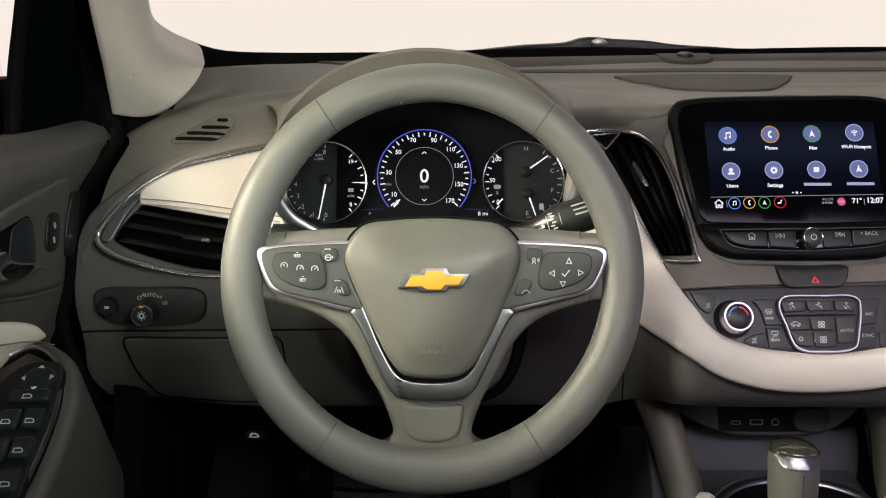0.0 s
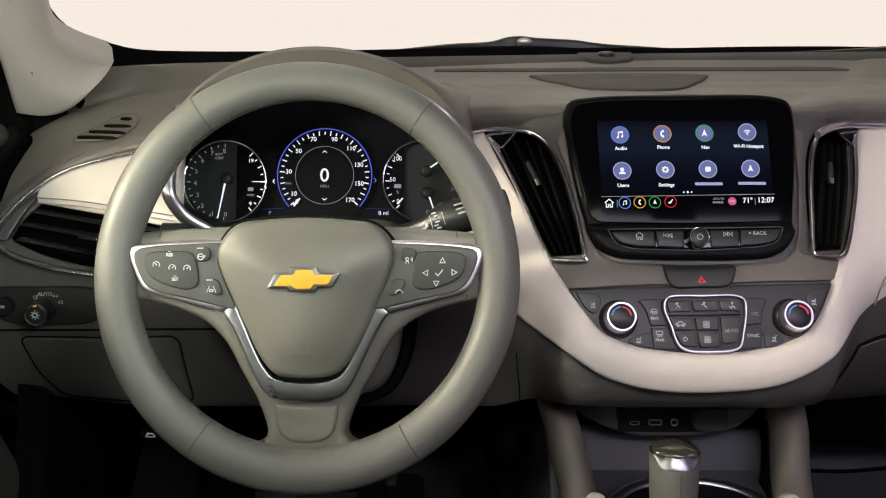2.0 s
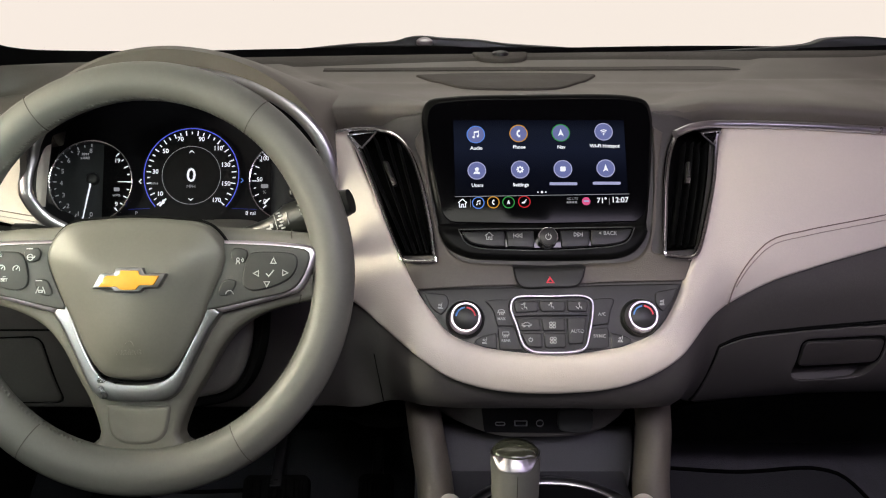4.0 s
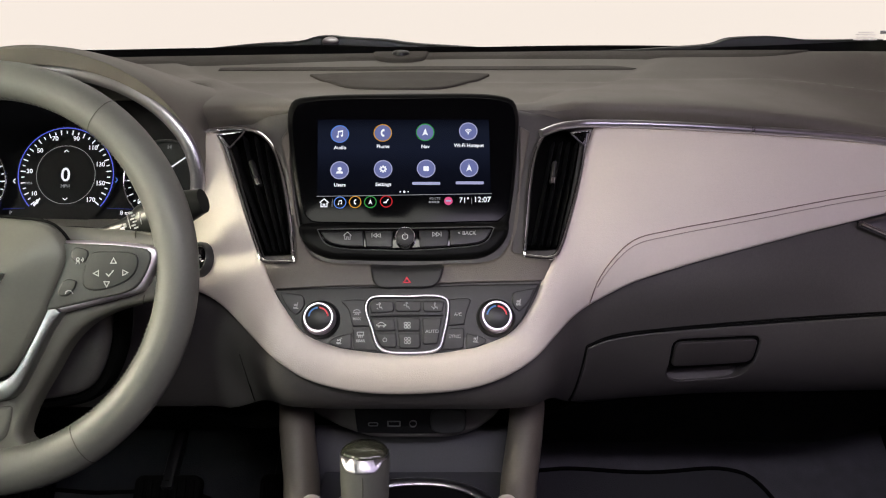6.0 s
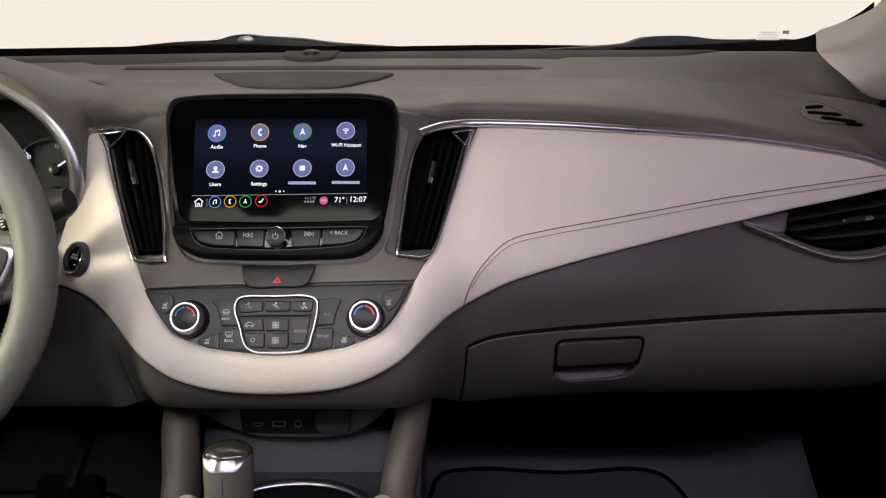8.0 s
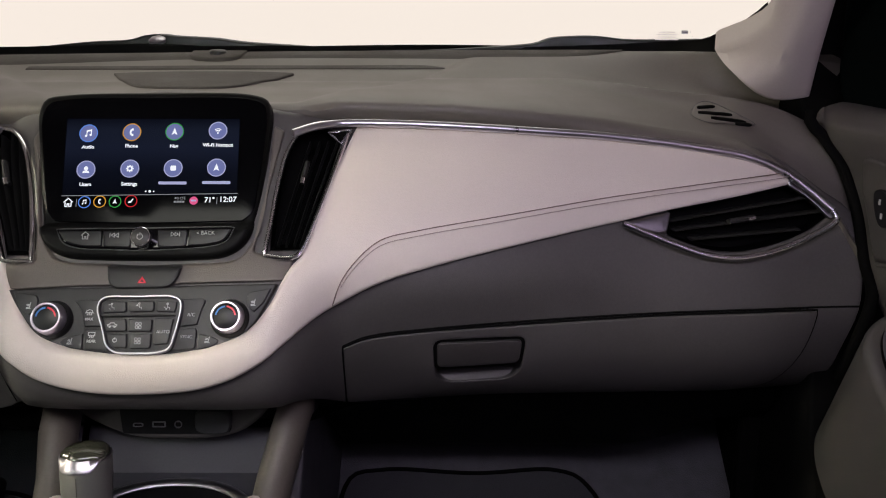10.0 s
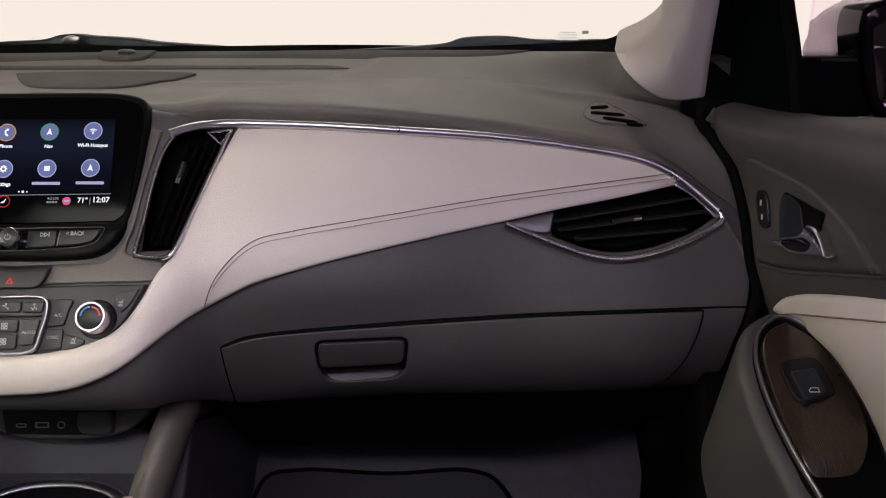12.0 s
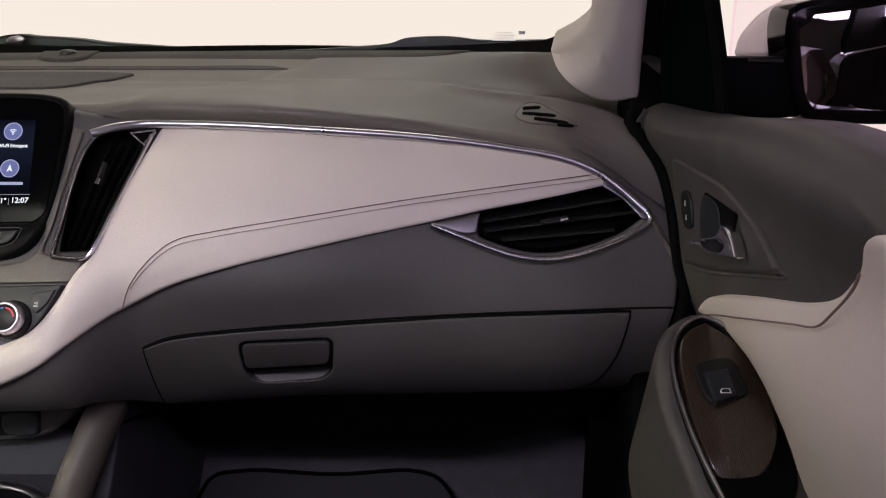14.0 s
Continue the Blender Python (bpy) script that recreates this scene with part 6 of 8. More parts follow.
BUTTONS = (
    [(-0.1231, 0.0071, 1), (-0.1008, 0.0049, 1), (-0.0988, -0.0034), (-0.1017, -0.0104), (-0.1069, -0.0148, 1), (-0.1153, -0.0077)],
    [(-0.0637, -0.0017, 1), (-0.0579, -0.0001), (-0.0373, -0.0001, 1), (-0.0415, -0.0050), (-0.0355, -0.0256, 1), (-0.0527, -0.0256, 1), (-0.0570, -0.0094)],
    [(-0.0521, -0.0278, 1), (-0.0354, -0.0278, 1), (-0.0307, -0.0428), (-0.0274, -0.0487, 1), (-0.0508, -0.0481, 1)],
    [(-0.0746, -0.0407), (-0.0694, -0.0364), (-0.0535, -0.0321, 1), (-0.0530, -0.0476, 1), (-0.0680, -0.0449)],
    [(0.0373, 0.0005, 1), (0.0601, 0.0005), (0.0568, -0.0094, 1), (0.0537, -0.0235, 1), (0.0365, -0.0256, 1), (0.0396, -0.0104)],
    [(0.0360, -0.0278, 1), (0.0537, -0.0267, 1), (0.0532, -0.0466, 1), (0.0313, -0.0482, 1), (0.0339, -0.0401)],
    [(0.0558, -0.0321, 1), (0.0708, -0.0359), (0.0757, -0.0391), (0.0682, -0.0444), (0.0553, -0.0471, 1)],
    [(0.1220, 0.0115, 1), (0.1007, 0.0076, 1), (0.0996, 0.0005), (0.1022, -0.0077), (0.1070, -0.0110, 1), (0.1153, -0.0023)],
)
for pts in BUTTONS:
    part("button", panel(dense(pts, 0.004), flat, lift=0.0045, r=0.001, thick=0.004, step=0.02), SLATE, climate, "", CM)
FRAME_C = [(-0.0368, -0.0002), (-0.0315, 0.0020), (-0.0019, 0.0025), (0.0305, 0.0025), (0.0375, -0.0013), (0.0386, -0.0100), (0.0345, -0.0326), (0.0304, -0.0459),
    (0.0230, -0.0496), (-0.0008, -0.0512), (-0.0205, -0.0496), (-0.0281, -0.0443), (-0.0339, -0.0272), (-0.0398, -0.0084)]
fl = ccw(dense(FRAME_C, 0.003))
part("centre_frame", sweep([Vector((p.x, p.y, 0.006)) for p in fl], 0.0030, 0.007, normal=(0, 0, 1), closed=True, n=10), SATIN, climate, "satin chrome frame", CM)
part("centre_plate", panel(inset(fl, 0.0006), flat, lift=0.005, r=0.001, thick=0.006, step=0.02), BUTTON, climate, "", CM)
for pts in (
    [(-0.0367, -0.0024, 1), (-0.0142, -0.0018, 1), (-0.0129, -0.0121, 1), (-0.0353, -0.0132, 1)], [(-0.0125, -0.0018, 1), (0.0127, -0.0018, 1),
        (0.0129, -0.0116, 1), (-0.0112, -0.0121, 1)], [(0.0144, -0.0018, 1), (0.0343, -0.0018, 1), (0.0333, -0.0121, 1), (0.0145, -0.0116, 1)],
    [(-0.0341, -0.0186, 1), (-0.0127, -0.0186, 1), (-0.0114, -0.0305, 1), (-0.0317, -0.0304, 1)], [(-0.0106, -0.0186, 1), (0.0119, -0.0181, 1),
        (0.0121, -0.0305, 1), (-0.0092, -0.0305, 1)], [(0.0141, -0.0181, 1), (0.0323, -0.0176, 1), (0.0282, -0.0422, 1), (0.0144, -0.0433, 1)],
    [(-0.0305, -0.0326, 1), (-0.0108, -0.0326, 1), (-0.0100, -0.0464, 1), (-0.0249, -0.0454, 1)], [(-0.0087, -0.0326, 1), (0.0121, -0.0326, 1),
        (0.0123, -0.0465, 1), (-0.0078, -0.0470, 1)]):
    part("button", panel(dense(pts, 0.004), flat, lift=0.0075, r=0.001, thick=0.004, step=0.02), SLATE, climate, "", CM)
RIB = [(-0.0363, -0.0159), (0.0333, -0.0149)]
part("rocker_bar", sweep([Vector((RIB[0][0] + (RIB[1][0] - RIB[0][0]) * k / 10, RIB[0][1] + (RIB[1][1] - RIB[0][1]) * k / 10, 0.007)) for k in range(11)], 0.0022, 0.003, normal=(0, 0, 1)), KEY, climate, "", CM)
for s, p in zip(("A/C", "SYNC", "AUTO"), [(0.0478, -0.0143), (0.0447, -0.0353), (0.0233, -0.0310)]):
    words(s, 0.0046, WHITE_PRINT, climate, at(CM, p[0], p[1], 0.0049 if s != "AUTO" else 0.0079), name="key_print")
for s, p in zip(("MAX", "REAR"), [(-0.0485, -0.0187), (-0.0446, -0.0396)]):
    words(s, 0.0036, WHITE_PRINT, climate, at(CM, p[0], p[1], 0.0049), name="key_print", bold=0.0001)
for k, p in (("screen_heat", (-0.0486, -0.0122)), ("rear_heat", (-0.0447, -0.0338)), ("seat_vent", (-0.1065, -0.0060)), ("seat_heat", (-0.0643, -0.0397)), ("seat_vent", (0.1065, -0.0025)),
    ("seat_heat", (0.0650, -0.0381))):
    sign(k, 0.0034, 0.0049, WHITE_PRINT, climate, at(CM, p[0], p[1]), 0.0007)
for p, k in zip([(-0.0264, -0.0068), (-0.0006, -0.0064), (0.0262, -0.0066), (-0.0249, -0.0245), (-0.0003, -0.0250), (-0.0213, -0.0388),
    (-0.0000, -0.0395)], ("vent_screen", "vent_face", "vent_feet", "recirculate", "fan", "power", "fan")):
    sign(k, {"recirculate": 0.0029, "power": 0.0024}.get(k, 0.0033), 0.0080, WHITE_PRINT, climate, at(CM, p[0], p[1]), 0.0007)


def dial(p):
    m = at(CM, p[0], p[1], 0.002)
    d = part("dial", lathe([(0, 0.017), (0.0115, 0.017), (0.0125, 0.0165), (0.0128, 0.012)], 44), KEY, climate, "round temperature dial", m)
    part("dial_ring", lathe([(0.0118, 0.0168), (0.0124, 0.0178), (0.0136, 0.0178), (0.0145, 0.0163), (0.0153, 0.010), (0.0160, 0.0)], 48), ARM_CHROME, d, "chrome ring", m)
    part("dial_collar", lathe([(0.0158, 0.0075), (0.0172, 0.006), (0.0182, 0.003), (0.0186, 0.0)], 44), KEY, d, "", m)
    ringplate("cold_mark", 0.0082, 0.0098, 0.0174, BLUE_PRINT, d, m, a0=95, a1=175, n=14)
    ringplate("hot_mark", 0.0082, 0.0098, 0.0174, RED_PRINT, d, m, a0=5, a1=85, n=14)


for p in [(-0.0831, -0.0190), (0.0840, -0.0174)]:
    dial(p)

# ---- start button ----
SB = [(0.1477, 0.6274)][0]
start = thing("start_button", "round black engine start button with grey print", "button", tuple(on_face(SB[0], SB[1], 0.0)))
SBM = Matrix.Translation(on_face(SB[0], SB[1], 0.0090)) @ pose(0, 0, 0, 66, 0, -38)
part("surround", lathe([(0.0130, 0.001), (0.0142, 0.0035), (0.0162, 0.0038), (0.0178, 0.0018), (0.0184, -0.004), (0.0184, -0.012)], 44), PACK_GREY, start, "grey ring", SBM)
part("cap", lathe([(0, 0.0012), (0.0118, 0.0016), (0.0128, 0.0008), (0.0132, -0.004)], 40), GLOSS, start, "", SBM)
for k, w_ in enumerate((0.0085, 0.0125)):
    part("print", panel(rounded(w_, 0.0022, 0.0004), flat, lift=0.0021, r=0.0001, thick=0.0003, step=0.02), PRINT_DIM, start, "", at(SBM, 0, 0.0035 - 0.0030 * k))
plate("light", [Vector((-0.001, -0.0006)), Vector((0.003, -0.0006)), Vector((0.003, 0.0006)), Vector((-0.001, 0.0006))], 0.0024, GLOW_GREEN, start, at(SBM, 0.004, -0.006), 0.0003)

# ---- lamp switch ----
lamp_panel = thing("light_switch_panel", "black headlamp switch panel with a round knob", "switch panel", (-0.31, 0.84, 0.56))
LSP = [(-0.3826, 0.5754), (-0.3764, 0.5813), (-0.3265, 0.5848), (-0.2657, 0.5857), (-0.2565, 0.5801), (-0.2551, 0.5678), (-0.2612, 0.5530), (-0.2744, 0.5465),
    (-0.3295, 0.5417), (-0.3676, 0.5444), (-0.3788, 0.5549)]
part("panel", panel(dense(LSP, 0.005), on_face, lift=-0.004, r=0.003, thick=0.008, step=0.02), BUTTON, lamp_panel, "charcoal oblong panel")
LK = [(-0.3203, 0.5600), (-0.3648, 0.5640), (-0.2977, 0.5629)]
for p, rad, h, nm in ((LK[0], 0.0115, 0.022, "knob"), (LK[1], 0.0105, 0.007, "dimmer")):
    m = Matrix.Translation(on_face(p[0], p[1], -0.004)) @ pose(0, 0, 0, 84)
    kb2 = part(nm, lathe([(0, h), (rad * 0.88, h), (rad * 0.95, h - 0.001), (rad, h * 0.4), (rad * 1.04, 0)], 40), KEY, lamp_panel, "", m)
    part("ring", lathe([(rad * 0.88, h + 0.0002), (rad * 0.94, h + 0.001), (rad, h - 0.0006), (rad * 1.01, h - 0.003)], 40), CHROME if nm == "knob" else BLACK, kb2, "", m)
    if nm == "knob":
        ringplate("sign", 0.0018, 0.0030, h + 0.0005, WHITE_PRINT, kb2, m, n=16)
        for q in range(8):
            plate("sign", [Vector((0.0036, -0.0004)), Vector((0.005, -0.0004)), Vector((0.005, 0.0004)), Vector((0.0036, 0.0004))], h + 0.0005, WHITE_PRINT, kb2, at(m, 0, 0, 0, 45 * q), 0.0003)
        plate("sign", [Vector((-0.0022, 0.0088)), Vector((0.0022, 0.0088)), Vector((0.0018, 0.0102)), Vector((-0.0018, 0.0102))], h + 0.0005, AMBER_PRINT, kb2, m, 0.0003)
    else:
        part("sign", panel(rounded(0.005, 0.003, 0.0008), flat, lift=h + 0.0006, r=0.0002, thick=0.0004, step=0.02), PRINT_DIM, kb2, "", m)
AUT = [(-0.3188, 0.5779), (-0.3298, 0.5744), (-0.3067, 0.5767), (-0.3012, 0.5702)]
words("AUTO", 0.0058, WHITE_PRINT, lamp_panel, Matrix.Translation(on_face(AUT[0][0], AUT[0][1], -0.003)) @ pose(0, 0, 0, 84), name="key_print")
for p, k in zip(AUT[1:], ("power", "sidelamp", "headlamp")):
    sign(k, 0.0027, 0.0014, PRINT_DIM, lamp_panel, Matrix.Translation(on_face(p[0], p[1], -0.004)) @ pose(0, 0, 0, 84), 0.0006)

# ---- knee panel with the fuse lid ----
FUSE = corners([(-0.3590, 0.5235), (-0.1770, 0.5320), (-0.1750, 0.4410), (-0.3340, 0.4375), (-0.3520, 0.4720)], 0.012)
part("fuse_lid", panel(FUSE, on_face, lift=-0.0055, r=0.003, thick=0.006, step=0.02), TAUPE_DARK, dash, "flush fuse box lid")
fl2 = inset(ccw(FUSE), -0.001)
part("gap", sweep([on_face(p.x, p.y, -0.0075) for p in fl2], 0.0020, 0.002, closed=True, n=6), SEAM, dash)
release = thing("bonnet_release", "black bonnet release lever with a white car sign", "lever", (-0.205, 0.82, 0.43))
HM = Matrix.Translation((-0.205, 0.822, 0.430)) @ pose(0, 0, 0, 70)
part("lever", panel(rounded(0.024, 0.014, 0.006), flat, lift=0.0, r=0.004, thick=0.02, step=0.02), VENT, release, "", HM)
sign("car", 0.0032, 0.0006, WHITE_PRINT, release, HM, 0.0010, name="sign")

# ---- glove box ----
glove = thing("glove_box", "closed dark taupe glove box with recessed handle", "glove box", (0.8, 0.86, 0.42))
GLV = [(0.5474, 0.5348, 1), (0.5693, 0.5426), (0.6307, 0.5474), (0.7167, 0.5494), (0.8053, 0.5515), (0.9267, 0.5545), (1.0191, 0.5560), (1.0615, 0.5555, 1),
    (1.0557, 0.5264), (1.0442, 0.4847), (1.0286, 0.4541), (0.9896, 0.4329), (0.8904, 0.4271), (0.7576, 0.4293), (0.6290, 0.4346), (0.5421, 0.4419, 1),
    (0.5440, 0.4660), (0.5458, 0.4988)]
HDL = corners([(0.6393, 0.5376), (0.7399, 0.5370), (0.7361, 0.5000), (0.6401, 0.4966)], 0.012)
part("lid", panel(dense(GLV, 0.006), on_face, lift=-0.003, r=0.0018, thick=0.012, step=0.014, holes=[HOLE]), TAUPE_DARK, glove, "flush lid")
gl_gap = inset(ccw(dense(GLV, 0.006)), -0.001)
part("gap", sweep([on_face(p.x, p.y, -0.0066) for p in gl_gap], 0.0030, 0.003, closed=True, n=6), SEAM, glove)
hd = inset(ccw(HDL), 0.0042)
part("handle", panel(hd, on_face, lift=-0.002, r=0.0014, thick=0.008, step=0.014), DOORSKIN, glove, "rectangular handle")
part("recess", panel(inset(hd, -0.006), on_face, lift=-0.0066, r=0.0004, thick=0.001, step=0.014), SEAM, glove)
SCOOP = corners([(0.6370, 0.4976), (0.7390, 0.5000), (0.7370, 0.4892), (0.7239, 0.4744), (0.6544, 0.4719), (0.6398, 0.4855)], 0.012)
part("scoop", panel(SCOOP, lambda a, b, w: Vector((a, FACE(a, 0.4734) + 0.0045 + 0.75 * (b - 0.4734) - w, b)), lift=0.0, r=0.0003, thick=0.0005, step=0.004), TAUPE_DARK, glove, "finger scoop")

# ---- centre console ----
console = thing("centre_console", "dark centre console between two taupe side arms", "console", (CX, 0.72, 0.10))


def arm(s):
    """A slim side arm that runs down and back from under the dashboard."""
    ctrl = [(0.129, 0.868, 0.470), (0.126, 0.845, 0.464), (0.122, 0.820, 0.448), (0.113, 0.785, 0.412), (0.107, 0.74, 0.372), (0.102, 0.66, 0.330),
        (0.100, 0.55, 0.310), (0.100, 0.40, 0.305)]
    path = []
    for i in range(len(ctrl) - 1):
        path += [Vector(ctrl[i]).lerp(Vector(ctrl[i + 1]), k / 6) for k in range(6)]
    path = [Vector((CX + s * p.x, p.y, p.z - 0.012)) for p in path]
    return sweep(path, 0.038, 0.05, normal=(0, -0.7, 0.7), n=16, taper=[0.6, 0.85, 0.95] + [1.0] * (len(path) - 3))


for s in (1, -1):
    part("side_arm", arm(s), TAUPE, console, "smooth taupe side arm")
    part("edge_pad", panel(rounded(0.026, 0.12, 0.012), flat, lift=0.014, r=0.008, thick=0.01, step=0.012, bulge=0.003), CREAM, console, "cream leather edge pad", pose(CX + s * 0.098, 0.715, 0.357, 40, 0, 0))
part("body", box(0.20, 0.62, 0.26, 0.01), CUP, console, "slate console body", pose(CX, 0.50, 0.225))
BIN = dense([(-0.112, 0.0), (-0.10, 0.048), (0.10, 0.048), (0.112, 0.0), (0.09, -0.06), (-0.09, -0.06)], 0.006)
part("bin_wall", panel([Vector((p.x, p.y)) for p in BIN], flat, lift=0.0, r=0.004, thick=0.008, step=0.02), CUP, console, "slate rear wall of the tray", pose(CX, 0.858, 0.392, 68))
part("tray", box(0.20, 0.14, 0.01, 0.003), CUP, console, "slate tray", pose(CX, 0.80, 0.362, 6))
# under-dash pod with sockets
pod = thing("socket_panel", "black socket panel with two ports and a flap", "socket panel", (CX, 0.83, 0.44))
UM = local("usb")
POD = [(-0.1290, 0.0385, 1), (-0.0687, 0.0323), (-0.0108, 0.0298), (0.0533, 0.0322), (0.1095, 0.0384, 1), (0.1010, 0.0223), (0.0888, 0.0060), (0.0686, -0.0084),
    (0.0441, -0.0153), (-0.0111, -0.0171), (-0.0417, -0.0158), (-0.0692, -0.0077), (-0.0985, 0.0061), (-0.1180, 0.0223)]
part("nose", panel(dense(POD, 0.006), flat, lift=-0.004, r=0.006, thick=0.05, step=0.02), TAUPE_DARK, pod, "taupe pod", UM)
part("panel", panel(dense([(-0.0625, 0.0191, 1), (0.0192, 0.0179, 1), (0.0594, 0.0179, 1), (0.0582, -0.0084, 1), (0.0166, -0.0108), (-0.0592, -0.0102, 1)], 0.005),
    flat, lift=-0.002, r=0.001, thick=0.004, step=0.02), BLACK, pod, "black socket plate", UM)
USB = [(-0.0419, -0.0002), (-0.0194, 0.0004), (0.0014, 0.0004)]
for p, w_, h_ in zip(USB, (0.011, 0.0145, 0.008), (0.0042, 0.0062, 0.008)):
    r_ = min(w_, h_) * (0.15 if w_ > 0.014 else 0.45)
    part("port", panel(rounded(w_, h_, r_), flat, lift=0.0, r=0.0006, thick=0.003, step=0.02, holes=[rounded(w_ * 0.80, h_ * 0.66, r_ * 0.6)]), PORT_METAL, pod, "metal port rim", at(UM, p[0], p[1]))
FLAP = [(0.0217, 0.0144), (0.0259, 0.0169), (0.0534, 0.0169), (0.0582, 0.0132), (0.0582, -0.0018), (0.0545, -0.0080), (0.0277, -0.0080), (0.0216, -0.0043)]
part("flap", panel(dense(FLAP, 0.004), flat, lift=0.004, r=0.0025, thick=0.008, step=0.02), FLAPRUBBER, pod, "square rubber flap", UM)

# gear selector
shift = thing("gear_selector", "taupe leather gear selector with chrome-capped knob", "gear lever", (0.325, 0.678, 0.34))
GM = pose(0.325, 0.678, 0.365, -9, 0, 0) @ Matrix.Diagonal((1.02, 1.02, 1.0, 1))


def knob_front(a):
    v = min(1.0, max(0.0, (-math.sin(a + 0.12) - 0.45) / 0.4))
    return v * v * (3 - 2 * v)


def slant(a):
    """Height of the cap's lower edge: low towards the driver's seat, high behind."""
    return 0.1175 + 0.002 * math.sin(a)


def knob_rings(profile):
    return loft([[Vector((r * math.cos(a), r * math.sin(a), h(a))) for r, h in profile] for a in [radians(6 * k) for k in range(61)]])


def knob_top(a):
    return slant(a) - 0.0015 - 0.0085 * knob_front(a)


part("grip", knob_rings([(0.014, lambda a: -0.02), (0.018, lambda a: 0.0), (0.0195, lambda a: 0.05), (0.0215, lambda a: 0.078),
    (0.0223, lambda a: knob_top(a) - 0.010), (0.0221, lambda a: knob_top(a))]), RIM, shift, "stitched leather grip", GM)
part("chrome_band", loft([[Vector((r * math.cos(a), r * math.sin(a), h)) for r, h in ((0.0205, knob_top(a) - 0.003), (0.0224, knob_top(a)), (0.0221, knob_top(a) + 0.0015), (0.0212 - 0.0045 * knob_front(a), slant(a)), (0.0195 - 0.005 * knob_front(a), slant(a) + 0.0005))] for a in [radians(6 * k) for k in range(61)]]), KNOB_CHROME, shift, "bright chrome collar", GM)
part("cap", loft([[Vector((r * math.cos(a), r * math.sin(a), h)) for r, h in ((0.0210 - 0.0045 * knob_front(a), slant(a) - 0.001), (0.0206 - 0.0045 * knob_front(a), slant(a) + 0.002), (0.0180 - 0.004 * knob_front(a), slant(a) + 0.0045), (0.009, 0.1240 + 0.001 * math.sin(a)), (0.0001, 0.1248))] for a in [radians(6 * k) for k in range(61)]]), CAP, shift, "dark glossy cap", GM)
part("grip_seam", sweep([Vector((0.0, -0.0182 - 0.0042 * k / 8, 0.0 + 0.102 * k / 8)) for k in range(9)], 0.0010, 0.0010), JOINT, shift, "", GM)
gate = thing("shift_gate", "chrome-rimmed black shift surround on the console", "shift surround", (0.40, 0.69, 0.35))
GR = dense([(0.315, 0.800), (0.36, 0.812), (0.41, 0.806), (0.445, 0.78), (0.455, 0.72), (0.44, 0.62), (0.40, 0.58), (0.33, 0.58), (0.285, 0.62), (0.275, 0.72),
    (0.285, 0.77)], 0.008)
place_g = lambda a, b, w: Vector((a, b, 0.378 + 0.12 * (b - 0.8) + w))
part("plate", panel(GR, place_g, lift=0.0, r=0.003, thick=0.03, step=0.02), BLACK, gate, "black surround")
part("rim", sweep([place_g(p.x, p.y, 0.003) for p in ccw(GR)], 0.013, 0.007, normal=(0, 0, 1), closed=True), SATIN, gate, "satin chrome rim")

# ---- floor and footwells ----
def tub(x0, x1):
    ctrl = [(0.2, 0.07), (0.7, 0.07), (0.9, 0.085), (1.02, 0.14), (1.12, 0.20), (1.25, 0.31), (1.34, 0.45), (1.36, 0.62), (1.34, 0.80)]
    line = dense(ctrl, 0.03, False)
    return loft([[Vector((x, p.x, p.y + 0.004 * math.sin(9 * x + 7 * p.x))) for p in line] for x in [x0 + (x1 - x0) * k / 20 for k in range(21)]])


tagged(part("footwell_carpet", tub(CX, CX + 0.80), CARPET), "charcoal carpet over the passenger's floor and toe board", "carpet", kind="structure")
# driver's half: shade is painted in by the darker carpet colour
tagged(part("footwell_carpet", tub(CX - 0.80, CX), CARPET_SHADED), "carpet over the driver's floor and toe board, darkened as shade", "carpet", kind="structure")
for s in (1, -1):
    # kick panels take the black rubber colour to paint in footwell shade
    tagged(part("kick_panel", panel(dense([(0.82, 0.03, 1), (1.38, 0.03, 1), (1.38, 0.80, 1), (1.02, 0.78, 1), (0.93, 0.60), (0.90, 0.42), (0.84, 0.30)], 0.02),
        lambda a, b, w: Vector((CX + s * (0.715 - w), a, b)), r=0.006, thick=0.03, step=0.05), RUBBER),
           "kick panel beside the footwell, blackened as shade", "side panel", kind="structure")
    tagged(part("tunnel_wall", panel(dense([(0.25, 0.04, 1), (1.36, 0.10, 1), (1.36, 0.55, 1), (0.88, 0.46, 1), (0.80, 0.36), (0.70, 0.30),
        (0.25, 0.29, 1)], 0.02), lambda a, b, w: Vector((CX + s * (0.135 + w), a, b)), r=0.004, thick=0.02, step=0.05), CUP),
           "dark carpeted side of the console tunnel", "side panel", kind="structure")
tagged(part("cowl", box(1.56, 0.10, 0.10, 0.02), BLACK, m=pose(CX, 1.33, 0.735)), "black scuttle below the windscreen", "scuttle", kind="structure")


def toe(a, b, w):
    z = float(np.interp(b, [0.2, 0.7, 0.9, 1.02, 1.12, 1.25, 1.34], [0.07, 0.07, 0.085, 0.14, 0.20, 0.31, 0.45]))
    return Vector((a, b, z + w))


def floor_mat(loop, label):
    f = thing("floor_mat", label, "floor mat", tuple(toe(loop[0][0], 0.8, 0)), group="floor mats")
    lp = dense(loop, 0.012)
    part("mat", panel(lp, toe, lift=0.018, r=0.004, thick=0.012, step=0.03), MAT, f)
    part("binding", sweep([toe(p.x, p.y, 0.018) for p in ccw(lp)], 0.007, 0.006, normal=(0, 0, 1), closed=True), RUBBER, f, "raised rim")


